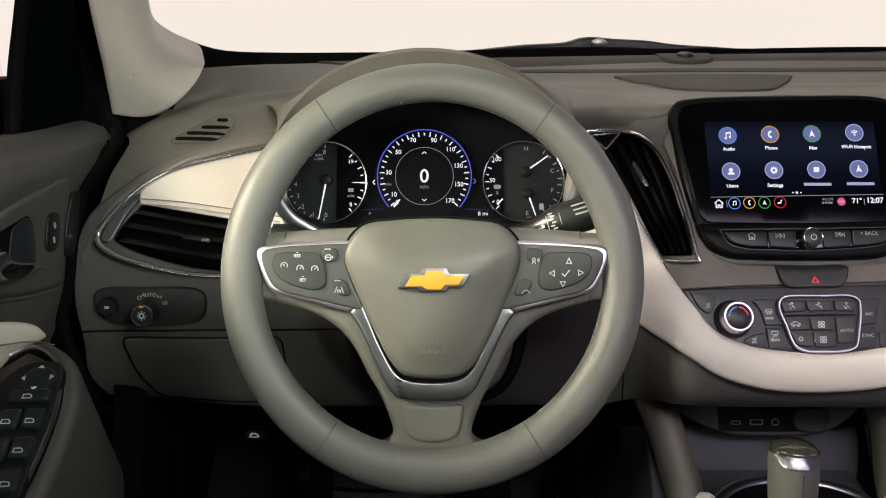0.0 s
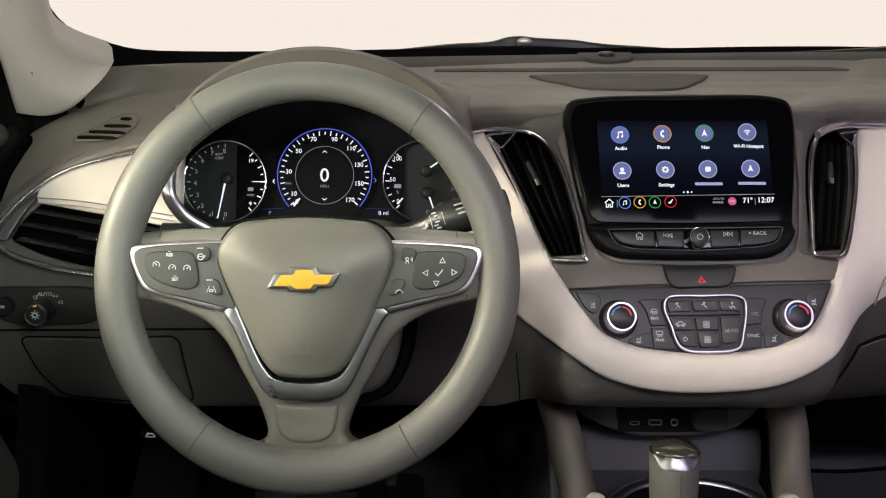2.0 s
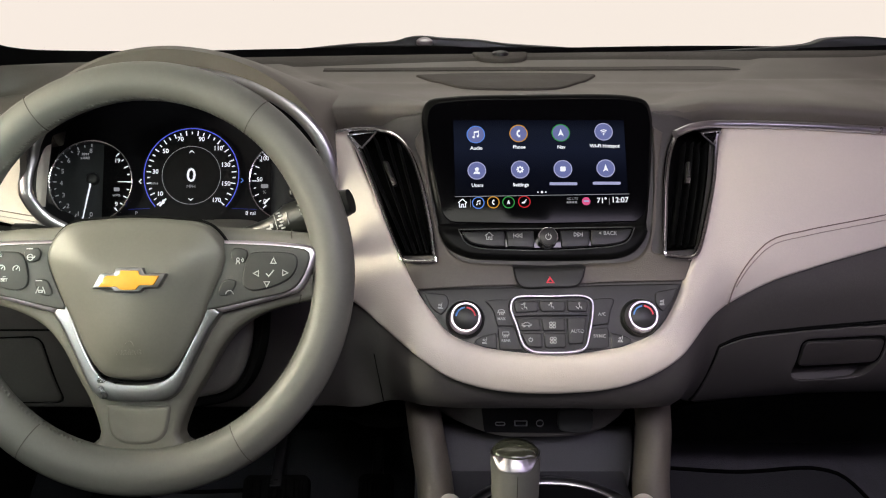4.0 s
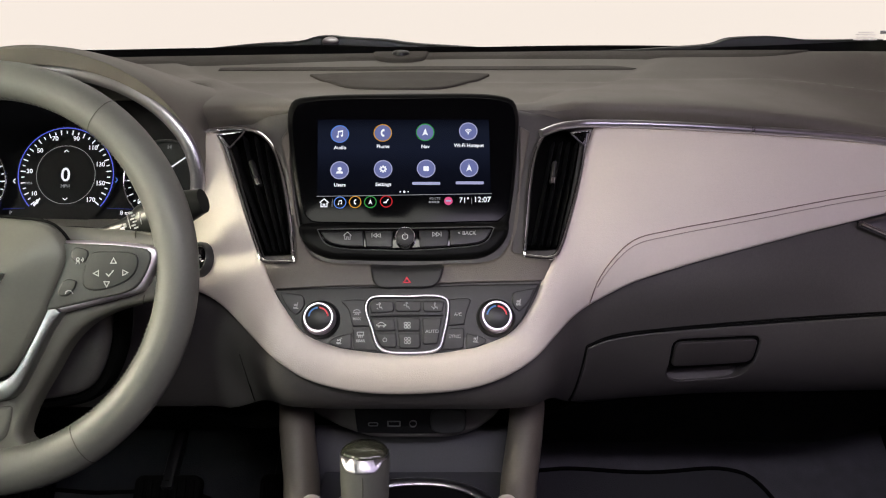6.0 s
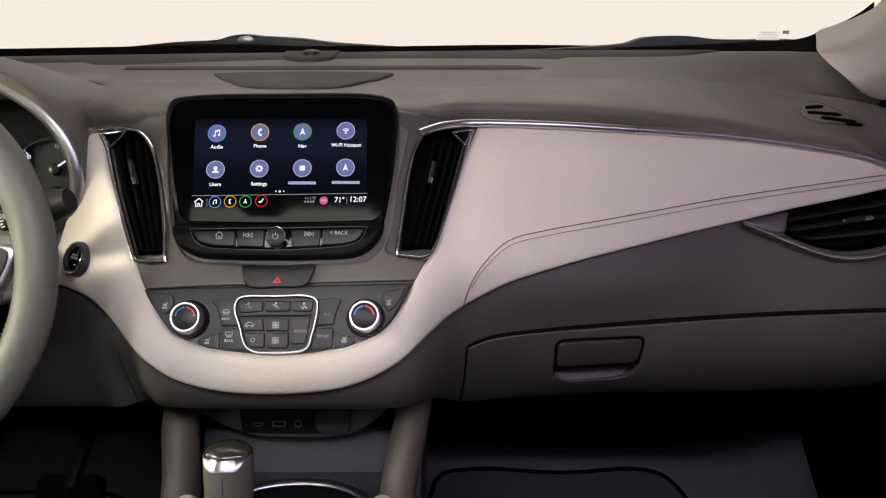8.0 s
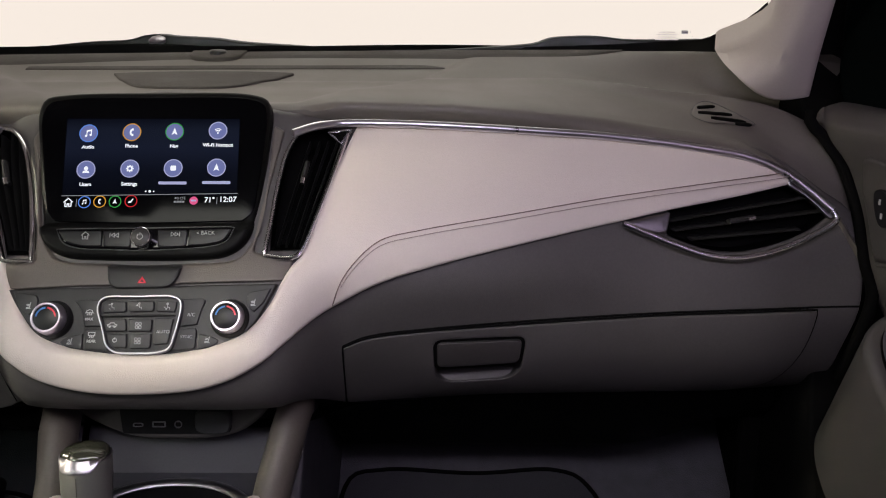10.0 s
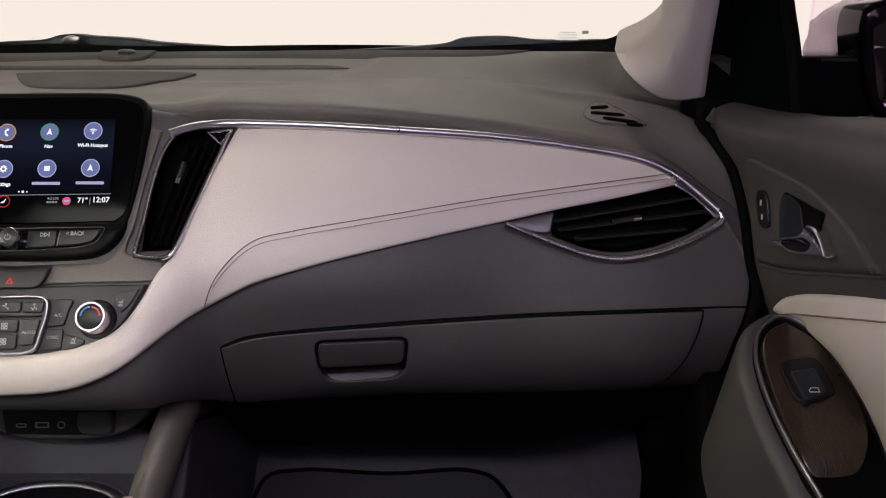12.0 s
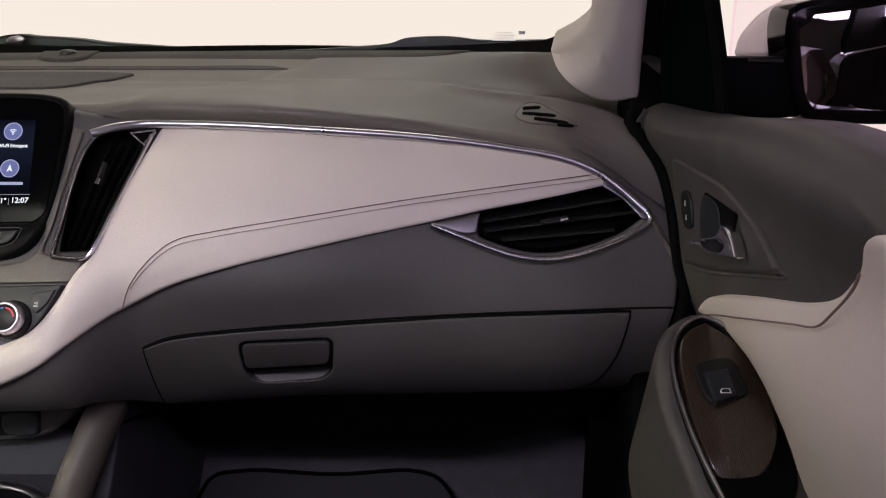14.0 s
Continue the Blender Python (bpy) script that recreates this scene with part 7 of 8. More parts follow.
floor_mat([(0.515, 1.11), (0.56, 1.122), (0.70, 1.118), (0.82, 1.122), (0.855, 1.11), (0.90, 1.03), (0.93, 0.90), (0.93, 0.60), (0.53, 0.60),
    (0.505, 0.90)], "black carpet mat in the passenger footwell")
floor_mat([(-0.24, 1.08), (-0.10, 1.09), (0.05, 1.085), (0.10, 1.05), (0.12, 0.90), (0.12, 0.60), (-0.30, 0.60), (-0.30, 0.90)], "black carpet mat in the driver's footwell")


def pedal(x, y, z, w_, h_, name, label):
    p = thing(name, label, "pedal", (x, y, z), group="pedals")
    m = pose(x, y, z, 52)
    pd = part("pad", panel(rounded(w_, h_, 0.01), flat, lift=0.006, r=0.003, thick=0.012, step=0.02), RUBBER, p, "ribbed black rubber pad", m)
    for k in range(7):
        part("rib", box(w_ * 0.07, h_ * 0.8, 0.004, 0.001, 1), RUBBER, pd, "", at(m, -w_ * 0.38 + w_ * 0.76 * k / 6, 0, 0.0075))
    part("lever", box(0.016, 0.20, 0.02, 0.004), BLACK, p, "steel lever", pose(x, y + 0.09, z + 0.06, 30))


pedal(0.045, 0.955, 0.272, 0.085, 0.06, "brake_pedal", "wide black brake pedal with ribbed rubber")
pedal(0.165, 1.03, 0.19, 0.05, 0.13, "accelerator_pedal", "tall black accelerator pedal with ribs")
pedal(-0.20, 1.07, 0.215, 0.08, 0.17, "footrest", "black ribbed footrest on the toe board")

for FLIPPED in (False, True):
    # added plate that stops light leaking past the dashboard's end
    tagged(part("end_cap", box(0.18, 0.02, 0.61, 0.004), RUBBER, m=pose(CX + 0.78, 1.04, 0.43)), "black plate added to block light between dashboard and door", "seal", kind="structure")
FLIPPED = False

# ---- doors ----
BELT = [(1.0030, 0.7640), (0.9837, 0.7737), (0.9216, 0.7696), (0.8687, 0.7703), (0.7786, 0.7780), (0.6693, 0.7850), (0.5837, 0.7810), (0.5184, 0.7730)]


def on_door(side):
    return lambda a, b, w: Vector((CX + side * (DOOR(a, b) - w), a, b))


def door(side, label):
    global FLIPPED
    FLIPPED, driver, side = side < 0, side < 0, 1
    place = on_door(1)
    d = thing("car_door", label, "car door", (CX + side * 0.77, 0.6, 0.1), group="car doors")
    front = [(0.952, 0.70), (0.934, 0.64), (0.908, 0.58), (0.886, 0.53), (0.885, 0.45), (0.90, 0.25, 1)]
    skin = [tuple(p) + (1,) if k == 0 else p for k, p in enumerate(BELT)] + [(0.30, 0.695), (0.15, 0.69, 1), (0.15, 0.10, 1), (0.85, 0.10, 1)] + front[::-1]
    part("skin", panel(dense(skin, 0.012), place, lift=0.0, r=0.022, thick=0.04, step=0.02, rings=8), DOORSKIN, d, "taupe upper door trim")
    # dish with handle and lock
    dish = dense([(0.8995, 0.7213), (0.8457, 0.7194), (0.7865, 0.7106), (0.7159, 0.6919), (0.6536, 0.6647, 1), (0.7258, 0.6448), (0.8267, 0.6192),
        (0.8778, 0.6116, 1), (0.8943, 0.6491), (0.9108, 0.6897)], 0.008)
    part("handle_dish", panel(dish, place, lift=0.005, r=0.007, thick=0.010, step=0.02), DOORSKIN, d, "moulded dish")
    part("dish_lip", sweep([place(p.x, p.y, -0.001) for p in dense([(0.8780, 0.6090), (0.8266, 0.6168), (0.7255, 0.6438),
        (0.6531, 0.6630)], 0.008, False)], 0.005, 0.005, normal=(-side, 0, 0)), DOORSKIN, d)
    pocket = dense([(0.8366, 0.6902), (0.8287, 0.6993, 1), (0.7970, 0.6951), (0.7550, 0.6934, 1), (0.7599, 0.6816), (0.7716, 0.6667), (0.7821, 0.6596), (0.8294, 0.6473, 1)], 0.004)
    part("pull_pocket", panel(pocket, place, lift=0.008, r=0.001, thick=0.006, step=0.012), VENT, d, "black pocket behind the handle")
    part("pocket_panel", panel(dense([(0.8348, 0.6900), (0.8272, 0.6968), (0.8030, 0.6916), (0.7966, 0.6801), (0.7909, 0.6663), (0.8100, 0.6570),
        (0.8280, 0.6500)], 0.004), place, lift=0.0095, r=0.001, thick=0.003, step=0.012), SWITCH, d, "dark slate pocket panel")
    eye_hole = dense([(0.8091, 0.6526), (0.7903, 0.6597), (0.7711, 0.6647), (0.7609, 0.6635), (0.7646, 0.6571), (0.7855, 0.6509), (0.8031, 0.6496)], 0.003)
    part("handle", panel(dense([(0.8376, 0.6452, 1), (0.8168, 0.6547), (0.7911, 0.6629), (0.7781, 0.6701), (0.7704, 0.6796, 1), (0.7555, 0.6805), (0.7394, 0.6739),
        (0.7236, 0.6598, 1), (0.7469, 0.6554), (0.7758, 0.6490), (0.8003, 0.6446), (0.8169, 0.6459)], 0.003),
        place, lift=0.017, r=0.0025, thick=0.008, step=0.01, holes=[eye_hole]), CHROME, d, "chrome pull handle")
    mid = sum(eye_hole, Vector((0, 0))) / len(eye_hole)
    part("handle_eye", panel([mid + (p - mid) * 1.22 for p in eye_hole], place, lift=0.0178, r=0.0008, thick=0.006, step=0.01), GLOSS, d, "black inlay in the handle")
    lock = [(0.8836, 0.6876), (0.8679, 0.6919), (0.8592, 0.6757), (0.8561, 0.6571), (0.8682, 0.6529), (0.8777, 0.6624)]
    part("lock_switch", panel(dense(lock, 0.003), place, lift=0.008, r=0.0015, thick=0.004, step=0.01), BLACK, d, "black lock switch")
    for p in [(0.8724, 0.6789), (0.8677, 0.6647)]:
        part("symbol", panel(rounded(0.004, 0.006, 0.001), flat, lift=0.0086, r=0.0002, thick=0.0004, step=0.01), PRINT_DIM, d, "", Matrix.Translation(place(p[0], p[1], 0.0)) @ pose(0, 0, 0, 90, 0, -90 * side))
    # cream lower insert with a stitched edge
    insert = [(0.8605, 0.5622), (0.8420, 0.5812), (0.8046, 0.5998), (0.7082, 0.6304), (0.6023, 0.6605), (0.5619, 0.6787), (0.5346, 0.7029), (0.4789, 0.7435)]
    low = [(0.20, 0.66, 1), (0.20, 0.36, 1), (0.46, 0.38, 1)] + [(0.6704, 0.4603), (0.6705, 0.4992), (0.6863, 0.5321), (0.7264, 0.5564), (0.7799, 0.5623), (0.8322, 0.5634)]
    part("leather_insert", panel(dense(insert + low, 0.01), place, lift=0.006, r=0.008, thick=0.012, step=0.02, bulge=0.012, soft=0.03), CREAM, d, "cream leather insert")
    part("seam", sweep([place(p.x, p.y, 0.0165) for p in dense([(0.8504, 0.5568), (0.8114, 0.5758), (0.6926, 0.6150), (0.5980, 0.6446), (0.5581, 0.6576),
        (0.5371, 0.6759), (0.4989, 0.7133)], 0.008, False)], 0.0016, 0.0025, normal=(-side, 0, 0)), STITCH, d, "stitched seam")
    # armrest island: dark base, chrome edge, wood and switches
    AM = local("armrest") @ Matrix.Translation((0.002, -0.004, 0)) if driver else local("armrest")
    island = [(0.0015, 0.0959), (-0.0184, 0.0864), (-0.0325, 0.0710), (-0.0421, 0.0464), (-0.0467, 0.0147), (-0.0466, -0.0279), (-0.0420, -0.0730),
        (-0.0348, -0.1114), (-0.0129, -0.1244), (0.0218, -0.1167), (0.0362, -0.0953), (0.0395, -0.0613), (0.0378, -0.0183), (0.0315, 0.0322), (0.0205, 0.0726)]
    isl = ccw(dense(island, 0.006))
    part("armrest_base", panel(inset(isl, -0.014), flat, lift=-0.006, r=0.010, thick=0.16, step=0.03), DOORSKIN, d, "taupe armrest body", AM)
    part("armrest_well", panel(isl, flat, lift=-0.003, r=0.002, thick=0.02, step=0.03), VENT, d, "", AM)
    edge = dense([(0.0242, 0.0689), (0.0072, 0.0858), (-0.0041, 0.0904), (-0.0224, 0.0795), (-0.0350, 0.0627), (-0.0433, 0.0392), (-0.0473, 0.0079),
        (-0.0467, -0.0341), (-0.0418, -0.0786), (-0.0347, -0.1166)], 0.006, False)
    part("chrome_edge", sweep([Vector((p.x, p.y, 0.004)) for p in edge], 0.004, 0.007, normal=(0, 0, 1)), SATIN, d, "satin chrome edge", AM)
    wood = dense([(-0.0020, 0.0823, 1), (-0.0187, 0.0730), (-0.0315, 0.0579), (-0.0391, 0.0304), (-0.0414, -0.0037), (-0.0420, -0.0467), (-0.0381, -0.0714),
        (-0.0329, -0.0895), (-0.0225, -0.0949), (-0.0052, -0.0922), (0.0098, -0.0861), (0.0209, -0.0702), (0.0317, -0.0429), (0.0341, -0.0115), (0.0313, 0.0235),
        (0.0199, 0.0587)], 0.005)
    part("wood_inlay", panel(wood, lambda a, b, w: Vector((a, b, w - 9.0 * max(0.0, -0.060 - b) ** 2)), lift=0.006, r=0.003, thick=0.01, step=0.012, bulge=0.002), WOOD, d, "dark striped wood inlay", AM)
    if not driver:
        sw = dense([(-0.0270, 0.0213), (-0.0215, 0.0269), (0.0075, 0.0319), (0.0115, 0.0270), (0.0154, -0.0069), (0.0124, -0.0121), (-0.0191, -0.0212), (-0.0236, -0.0186)], 0.004)
        part("switch_base", panel(sw, flat, lift=0.010, r=0.002, thick=0.006, step=0.02), BLACK, d, "black switch base", AM)
        rk = dense([(-0.0233, 0.0097, 1), (0.0022, 0.0152, 1), (0.0030, -0.0167, 1), (-0.0203, -0.0244, 1)], 0.004)
        rk = part("window_switch", panel(rk, flat, lift=0.016, r=0.003, thick=0.006, step=0.01), SWITCH, d, "window switch", AM)
        sign("window", 0.0048, 0.0166, WHITE_PRINT, rk, at(AM, *(-0.0090, -0.0133)), 0.0010)
    else:
        AM = local("armrest") @ Matrix.Translation((-0.018, -0.004, 0))
        base = dense([(-0.020, 0.064), (0.0145, 0.066), (0.034, 0.03), (0.036, -0.09), (-0.020, -0.10), (-0.026, -0.048), (-0.027, -0.012), (-0.024, 0.053)], 0.006)
        part("switch_base", panel(base, flat, lift=0.009, r=0.003, thick=0.006, step=0.03), BLACK, d, "black switch base", AM)
        pad_ = part("mirror_control", lathe([(0, 0.004), (0.0115, 0.0045), (0.0150, 0.003), (0.0162, -0.002)], 36), SWITCH, d, "round mirror control", at(AM, -0.005, 0.043, 0.009))
        for q in range(4):
            plate("symbol", [Vector((-0.003, 0)), Vector((0.003, 0)), Vector((0, 0.0035))], 0.0052, PRINT_DIM, pad_, at(AM, -0.005 + 0.0112 * math.cos(radians(90 * q)), 0.043 + 0.0112 * math.sin(radians(90 * q)), 0.009, 90 * q - 90), 0.0004)
        for yy in (0.022, -0.004, -0.035, -0.068):
            for xx in ((-0.0145, 0.006) if yy < 0.01 else (-0.004,)):
                w_ = 0.0185 if yy < 0.01 else 0.038
                h_ = 0.023 if yy < 0.01 else 0.015
                sw = part("window_switch", panel(rounded(w_, h_, 0.004, xx, yy), flat, lift=0.016, r=0.004, thick=0.006, step=0.02), SWITCH, d, "window switch", AM)
                sign("window", 0.0042, 0.0168, PRINT_DIM, sw, at(AM, xx, yy - h_ * 0.2), 0.0009)
        mem = dense([(0.9137, 0.7056), (0.9236, 0.7024), (0.9002, 0.6408), (0.8878, 0.6431)], 0.004)
        mp = part("memory_switch", panel(mem, place, lift=0.008, r=0.0015, thick=0.004, step=0.012), BLACK, d, "black seat memory switch strip")
        for q in range(4):
            part("symbol", panel(rounded(0.003, 0.005, 0.0008), flat, lift=0.009, r=0.0002, thick=0.0004, step=0.01), PRINT_DIM, mp, "", Matrix.Translation(place(0.915 - 0.0062 * q, 0.694 - 0.0145 * q, 0.0)) @ pose(0, 0, 0, 90, 0, 90))
    pane = part("window_pane", panel(dense([(0.90, 0.70, 1), (0.20, 0.66, 1), (0.20, 1.12, 1), (0.55, 1.12, 1), (0.90, 0.90, 1)], 0.05),
        lambda a, b, w: Vector((1.152 - w, a, b)), r=0.0005, thick=0.003, step=0.1), GLASS_SIDE, d, "faintly tinted side window glass")
    pane.visible_shadow = False
    # map pocket low on the door
    part("map_pocket", panel(dense([(0.86, 0.40), (0.885, 0.33), (0.88, 0.14, 1), (0.30, 0.14, 1), (0.30, 0.30), (0.70, 0.32), (0.80, 0.38)], 0.012),
        place, lift=0.035, r=0.012, thick=0.03, step=0.04), TAUPE_DARK, d, "moulded map pocket")
    # mirror sail, window frame and seal
    SAIL = [(-0.0445, 0.1237, 1), (-0.0442, 0.0507), (-0.0405, -0.0058), (-0.0277, -0.0317), (-0.0039, -0.0423), (0.0241, -0.0397), (0.0451, -0.0341, 1),
        (0.0306, 0.0281), (0.0144, 0.0863), (0.0053, 0.1210, 1)]
    part("mirror_sail", panel(dense(SAIL, 0.008), flat, lift=0.0, r=0.006, thick=0.02, step=0.03, bulge=0.004), SAILBLACK, d, "dark mirror corner panel", local("sail"))
    seal = dense([(1.0825, 0.9440, 1), (1.0874, 0.8503), (1.0898, 0.7731, 1), (1.0780, 0.7677, 1), (1.0800, 0.7347, 1), (1.1401, 0.7349, 1), (1.1239, 0.9442, 1)], 0.01)
    part("seal", panel(seal, lambda a, b, w: Vector((a, 1.02 - w, b)), lift=0.0, r=0.006, thick=0.02, step=0.03), RUBBER, d, "black rubber door seal")
    strip = dense([(0.0053, 0.1210, 1), (0.0144, 0.0863), (0.0306, 0.0281), (0.0451, -0.0347, 1), (0.0570, -0.0336, 1), (0.0440, 0.0286), (0.0273, 0.0860),
        (0.0175, 0.1204, 1)], 0.01)
    part("window_strip", panel(strip, flat, lift=0.002, r=0.003, thick=0.008, step=0.02), RUBBER, d, "black window channel", local("sail"))
    gp = dense([(1.0669, 0.7635), (1.0635, 0.7533), (1.0836, 0.7320), (1.1029, 0.7020), (1.1138, 0.6661), (1.1196, 0.6229), (1.1186, 0.5760), (1.1078, 0.5238),
        (1.1057, 0.4251)], 0.01, False)
    part("door_gap", sweep([Vector((min(p.x + 0.004, CX + DOOR(FACE(p.x, p.y), p.y) - 0.002), FACE(p.x, p.y) + 0.002, p.y)) for p in gp], 0.013, 0.014), RUBBER, d, "black gap seal")
    FLIPPED = False


door(1, "taupe passenger door trim with cream insert and wood armrest")
door(-1, "taupe driver's door trim with cream insert and window switches")

# ---- windscreen pillars ----
PIL = [(-0.0405, 0.1585, 1), (-0.0341, 0.1016), (-0.0342, 0.0765), (-0.0475, 0.0585), (-0.0627, 0.0470), (-0.0723, 0.0408, 1), (-0.0632, 0.0162),
    (-0.0428, -0.0101), (-0.0131, -0.0305), (0.0115, -0.0348), (0.0412, -0.0294, 1), (0.0325, 0.0311), (0.0240, 0.1054), (0.0165, 0.1588, 1)]
fx = FRAMES["pillar"]
PILLAR_AT = pose(*fx)


def on_pillar(a, b, w):
    """The pillar's trim turns away towards the glass along its outer edge."""
    v = PILLAR_AT @ Vector((a - 0.25 * w, b, w))
    k = min(1.0, max(0.0, (-0.004 - a) / 0.068)) * min(1.0, max(0.0, 0.2 + (b + 0.010) / 0.060))
    far = v.y + 0.100 * k * k * (2 - k)
    q = far / v.y
    return Vector((0.85 + (v.x - 0.85) * q, far, 0.86 + (v.z - 0.86) * q))


for FLIPPED in (False, True):
    th = thing("pillar_trim", "cream moulded windscreen pillar trim", "pillar trim", (CX + 0.7, 1.0, 0.78), group="windscreen pillars")
    part("moulding", panel(dense(PIL, 0.006), on_pillar, lift=0.006, r=0.009, thick=0.03, step=0.013, bulge=0.010, soft=0.05, rings=7), PILLAR, th)
FLIPPED = False

# ---- windscreen edge, wipers, glass ----
EDGE = [(-0.3389, 0.8704), (-0.3333, 0.8494), (-0.3132, 0.8345), (-0.2899, 0.8238), (-0.2616, 0.8190)]
EDGE += [(-0.10, 0.8165), (0.05, 0.8185), (0.20, 0.8195), (CX, 0.820), (0.55, 0.8195), (0.70, 0.8185)]
EDGE += [(0.9432, 0.8282), (0.9937, 0.8334), (1.0146, 0.8478), (1.0300, 0.8604), (1.0403, 0.8780)]


def edge_y(x):
    return 1.252 - 0.24 * (x - CX) ** 2 + 0.027 * (x - CX) - 0.8 * max(0.0, abs(x - CX) - 0.60)


FR = dense(EDGE, 0.012, False)
screen_edge = thing("windscreen", "raked windscreen with black ceramic edge", "windscreen", (CX, 1.25, 0.81), kind="structure")
rows = [[Vector((p.x, edge_y(p.x) - 0.9 * max(0, p.y - 0.83), p.y + 0.008)), Vector((p.x, edge_y(p.x) - 0.004 - 0.9 * max(0, p.y - 0.83), p.y - 0.008)), Vector((p.x, edge_y(p.x) + 0.004, 0.76))] for p in FR]
part("ceramic_edge", loft(rows), VENT, screen_edge, "black ceramic edge")
gl = part("pane", loft([[Vector((CX + u * (0.72 - 0.10 * k / 6), edge_y(CX + u * 0.7) + 0.03 - 0.105 * k, 0.812 + 0.062 * k)) for u in [-1 + 2 * q / 16 for q in range(17)]] for k in range(7)]), GLASS_CLEAR, screen_edge, "clear glass")
gl.visible_shadow = False
sticker = thing("windscreen_sticker", "small white label with grey print on the glass", "sticker", (0.94, 1.095, 0.84))
SQ = [(0.9268, 0.8530, 1), (0.9617, 0.8532, 1), (0.9678, 0.8407, 1), (0.9270, 0.8413, 1)]
part("paper", panel(dense(SQ, 0.004), lambda a, b, w: Vector((a, 1.10 - w, b)), r=0.0002, thick=0.0005, step=0.02), GLASS_CLEAR, sticker)
for q, ln in enumerate((0.020, 0.026, 0.024, 0.030)):
    part("bar", panel(rounded(ln, 0.0012, 0.0003, 0.9335, SQ[0][1] - 0.003 - 0.003 * q), lambda a, b, w: Vector((a, 1.10 - w, b)), lift=0.0006, r=0.0001, thick=0.0003, step=0.02), STICKER_INK, sticker)
part("bar", panel(rounded(0.008, 0.004, 0.0004, SQ[1][0] - 0.006, SQ[1][1] - 0.003), lambda a, b, w: Vector((a, 1.10 - w, b)), lift=0.0006, r=0.0001, thick=0.0003, step=0.02), PRINT_DIM, sticker)

wp = thing("windscreen_wiper", "black wiper arm and blade parked on the scuttle", "wiper", (0.25, 1.28, 0.80), group="wipers")
ARM = [(-0.0271, 0.8165, 1), (0.0528, 0.8240), (0.1199, 0.8306), (0.1868, 0.8347), (0.2077, 0.8404), (0.2286, 0.8421), (0.2537, 0.8397), (0.3122, 0.8365),
    (0.3500, 0.8317), (0.4382, 0.8261), (0.5309, 0.8189, 1), (0.5312, 0.8148, 1), (-0.0273, 0.8133, 1)]
part("arm", panel(dense(ARM, 0.008), lambda a, b, w: Vector((a, 1.275 - w + 0.02 * math.sin(3 * a), b)), lift=0.0, r=0.004, thick=0.02, step=0.03), WIPER, wp, "black arm")
BL = [(-0.0620, 0.8154), (0.0377, 0.8211), (0.1372, 0.8253), (0.2531, 0.8263), (0.3526, 0.8216), (0.4523, 0.8185)]
part("blade", sweep([Vector((p.x, 1.255, p.y)) for p in dense(BL, 0.02, False)], 0.007, 0.012), RUBBER, wp, "rubber blade")
part("hinge_cap", lathe([(0, 0.003), (0.009, 0.0025), (0.012, 0.0), (0.012, -0.004)], 24), SATIN, wp, "", pose(0.232, 1.272, 0.8355, 18))
wp2 = thing("windscreen_wiper", "black wiper arm and blade parked on the scuttle", "wiper", (0.80, 1.2, 0.80), group="wipers")
ARM2 = [(0.5407, 0.8213, 1), (0.6346, 0.8240), (0.7286, 0.8289), (0.7834, 0.8337), (0.8006, 0.8398), (0.8225, 0.8422), (0.8615, 0.8431), (0.8810, 0.8417),
    (0.9083, 0.8387), (1.0100, 0.8391, 1), (1.0183, 0.8270, 1), (0.5406, 0.8198, 1)]
part("arm", panel(dense(ARM2, 0.008), lambda a, b, w: Vector((a, 1.225 - 0.25 * max(0, a - 0.7) ** 2 - w, b)), lift=0.0, r=0.003, thick=0.02, step=0.03), WIPER, wp2, "black arm")
part("blade", sweep([Vector((0.45 + 0.42 * k / 20, edge_y(0.45 + 0.42 * k / 20) + 0.016, 0.824 + 0.003 * math.sin(k / 20 * 3.1))) for k in range(21)], 0.006, 0.012), RUBBER, wp2, "rubber blade")

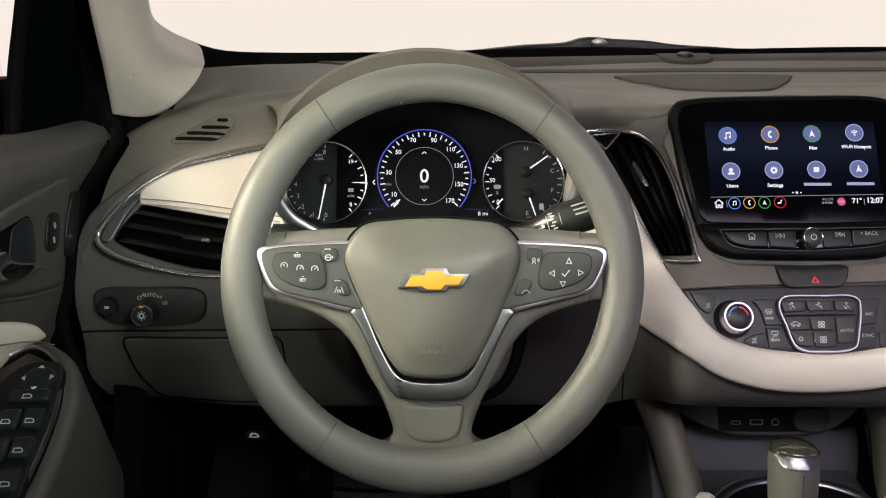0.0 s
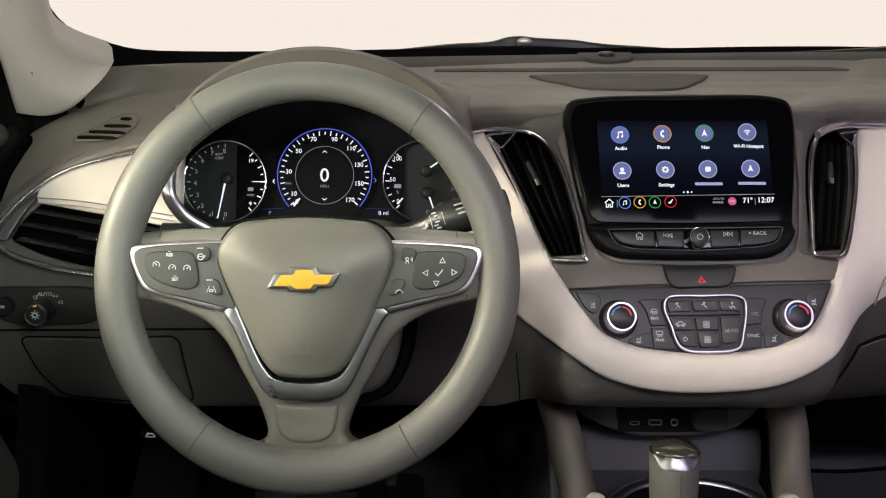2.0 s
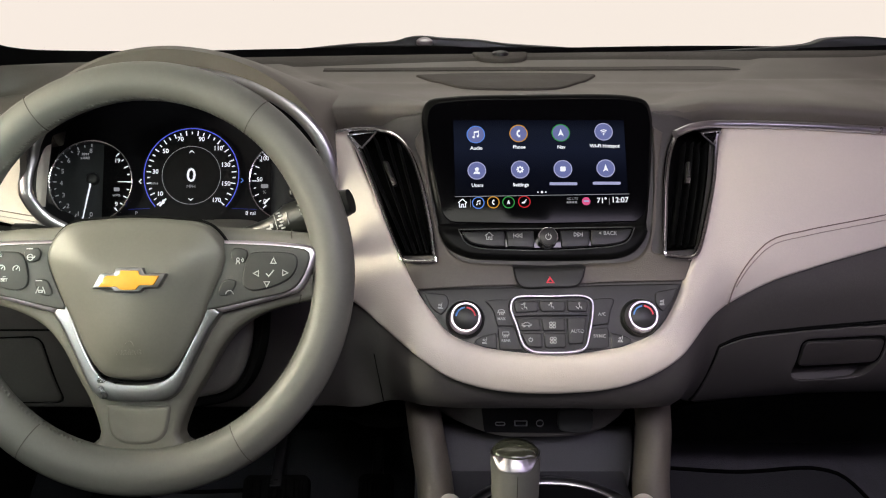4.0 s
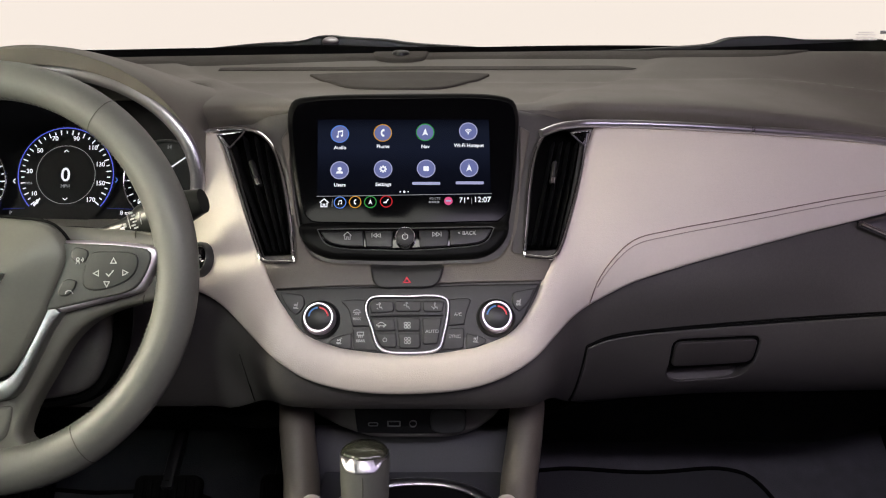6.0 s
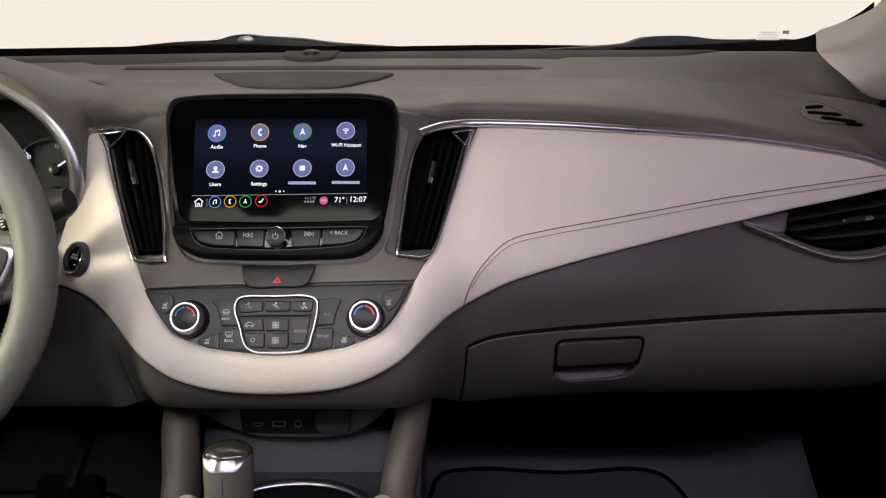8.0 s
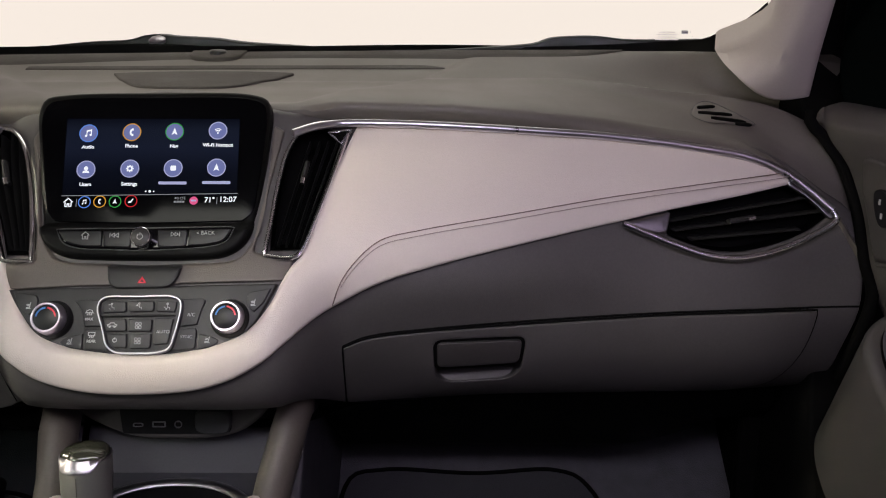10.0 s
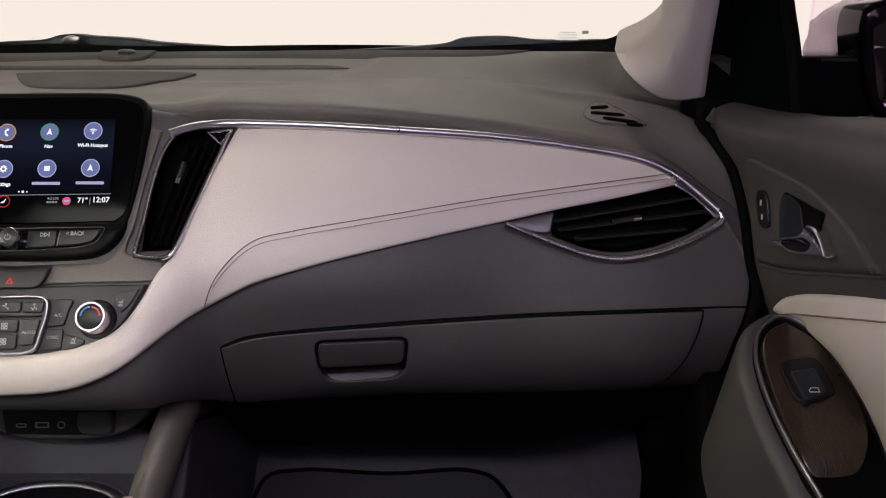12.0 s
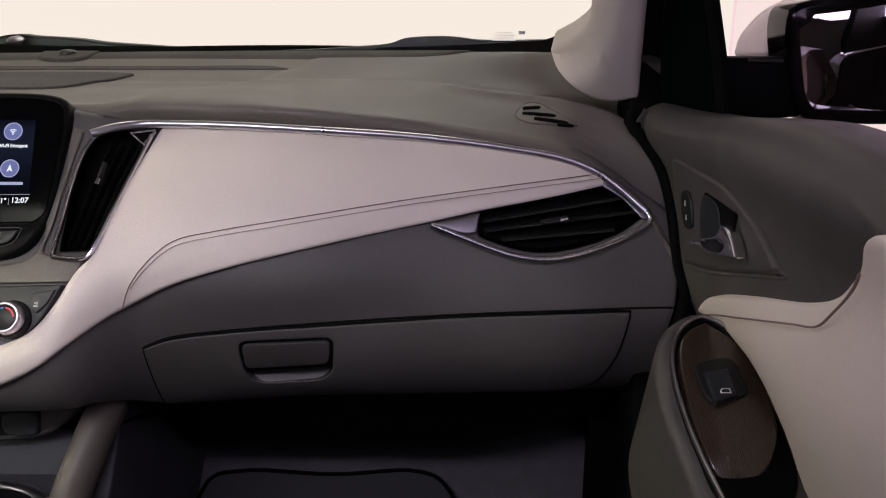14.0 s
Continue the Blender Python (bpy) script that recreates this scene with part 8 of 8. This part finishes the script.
# ---- door mirrors ----
def mirror(side):
    global FLIPPED
    FLIPPED, side = side < 0, 1
    mr = thing("door_mirror", "black-rimmed door mirror with pale body-coloured shell", "door mirror", (CX + side * 0.95, 0.97, 0.76), group="door mirrors")
    pl = lambda a, b, w: Vector((CX + side * (a - CX), 0.955 - w - 0.10 * (a - 1.25), b))
    shell = [(1.2389, 0.8635), (1.2432, 0.8802), (1.2579, 0.8861), (1.2942, 0.8910), (1.3796, 0.8960), (1.4137, 0.8761), (1.4299, 0.8159), (1.4259, 0.7630),
        (1.4014, 0.7559), (1.3122, 0.7537), (1.2768, 0.7555), (1.2589, 0.7718), (1.2463, 0.8152)]
    loop = ccw(dense(shell, 0.006))
    part("housing", panel(loop, pl, lift=0.0, r=0.008, thick=0.05, step=0.03, holes=[inset(loop, 0.016)]), GLOSS, mr, "black rim")
    back_pl = lambda a, b, w: Vector((a, 0.958 - w - 0.315 * (a - 1.30) - 0.055 * (b - 0.80), b))
    part("glass", panel(inset(loop, 0.014), back_pl, lift=-0.008, r=0.001, thick=0.003, step=0.04), MIRROR, mr, "mirror glass")
    body = [(1.2627, 0.8241, 1), (1.2662, 0.8428), (1.2766, 0.8600), (1.2899, 0.8745), (1.3094, 0.8876), (1.3775, 0.9098), (1.4325, 0.9036), (1.4727, 0.8647),
        (1.4859, 0.7843), (1.4553, 0.7566), (1.3444, 0.7458), (1.3002, 0.7630, 1)]
    part("shell", panel(dense(body, 0.008), lambda a, b, w: Vector((a, 1.05 - w, b)), lift=0.0, r=0.03, thick=0.09, step=0.03, bulge=0.015), BODY, mr, "pale body-coloured shell")
    part("cowl", panel(dense([(1.2482, 0.8246, 1), (1.2653, 0.8475, 1), (1.2883, 0.8513, 1), (1.2921, 0.8196, 1)], 0.006), lambda a, b, w: Vector((a, 1.0 - w, b)),
        lift=0.0, r=0.002, thick=0.03, step=0.02), BLACK, mr, "black inner cowl")
    foot = [(1.1346, 0.8205, 1), (1.1785, 0.8256, 1), (1.2505, 0.8259, 1), (1.2625, 0.7772), (1.2772, 0.7614, 1), (1.2390, 0.7581), (1.1396, 0.7603, 1)]
    part("foot", panel(dense(foot, 0.008), lambda a, b, w: Vector((CX + side * (a - CX), 0.962 - w, b)), lift=0.0, r=0.006, thick=0.04, step=0.03), VENT, mr, "black mirror foot")
    part("foot_line", sweep([Vector((p.x, 0.957, p.y)) for p in dense([(1.1973, 0.8229), (1.2382, 0.8224)], 0.01, False)], 0.004, 0.003), STALK, mr)
    FLIPPED = False
    return mr


mirror(1)
mirror(-1).location.x -= 0.05

# outer flank behind the doors, as the mirrors show it
for x in (CX - 0.845, CX + 0.845):
    fl = thing("rear_flank", "dark outer flank of the car with chrome belt line", "car body", (x, -0.5, 0.2), kind="structure")
    part("panel", box(0.02, 1.9, 0.62, 0.008), VENT, fl, "", pose(x, -0.62, 0.42))
    part("belt_line", box(0.026, 1.9, 0.012, 0.004), CHROME, fl, "chrome belt line", pose(x, -0.62, 0.745))
    part("side_glass", box(0.012, 1.88, 0.30, 0.003), VENT, fl, "dark side window glass", pose(x, -0.62, 0.905))
    part("window_trim", box(0.026, 1.9, 0.014, 0.004), CHROME, fl, "chrome trim over the windows", pose(x, -0.62, 1.065))
    part("roof_edge", box(0.05, 1.9, 0.05, 0.012), VENT, fl, "black roof edge", pose(x - math.copysign(0.02, x - CX), -0.62, 1.105))
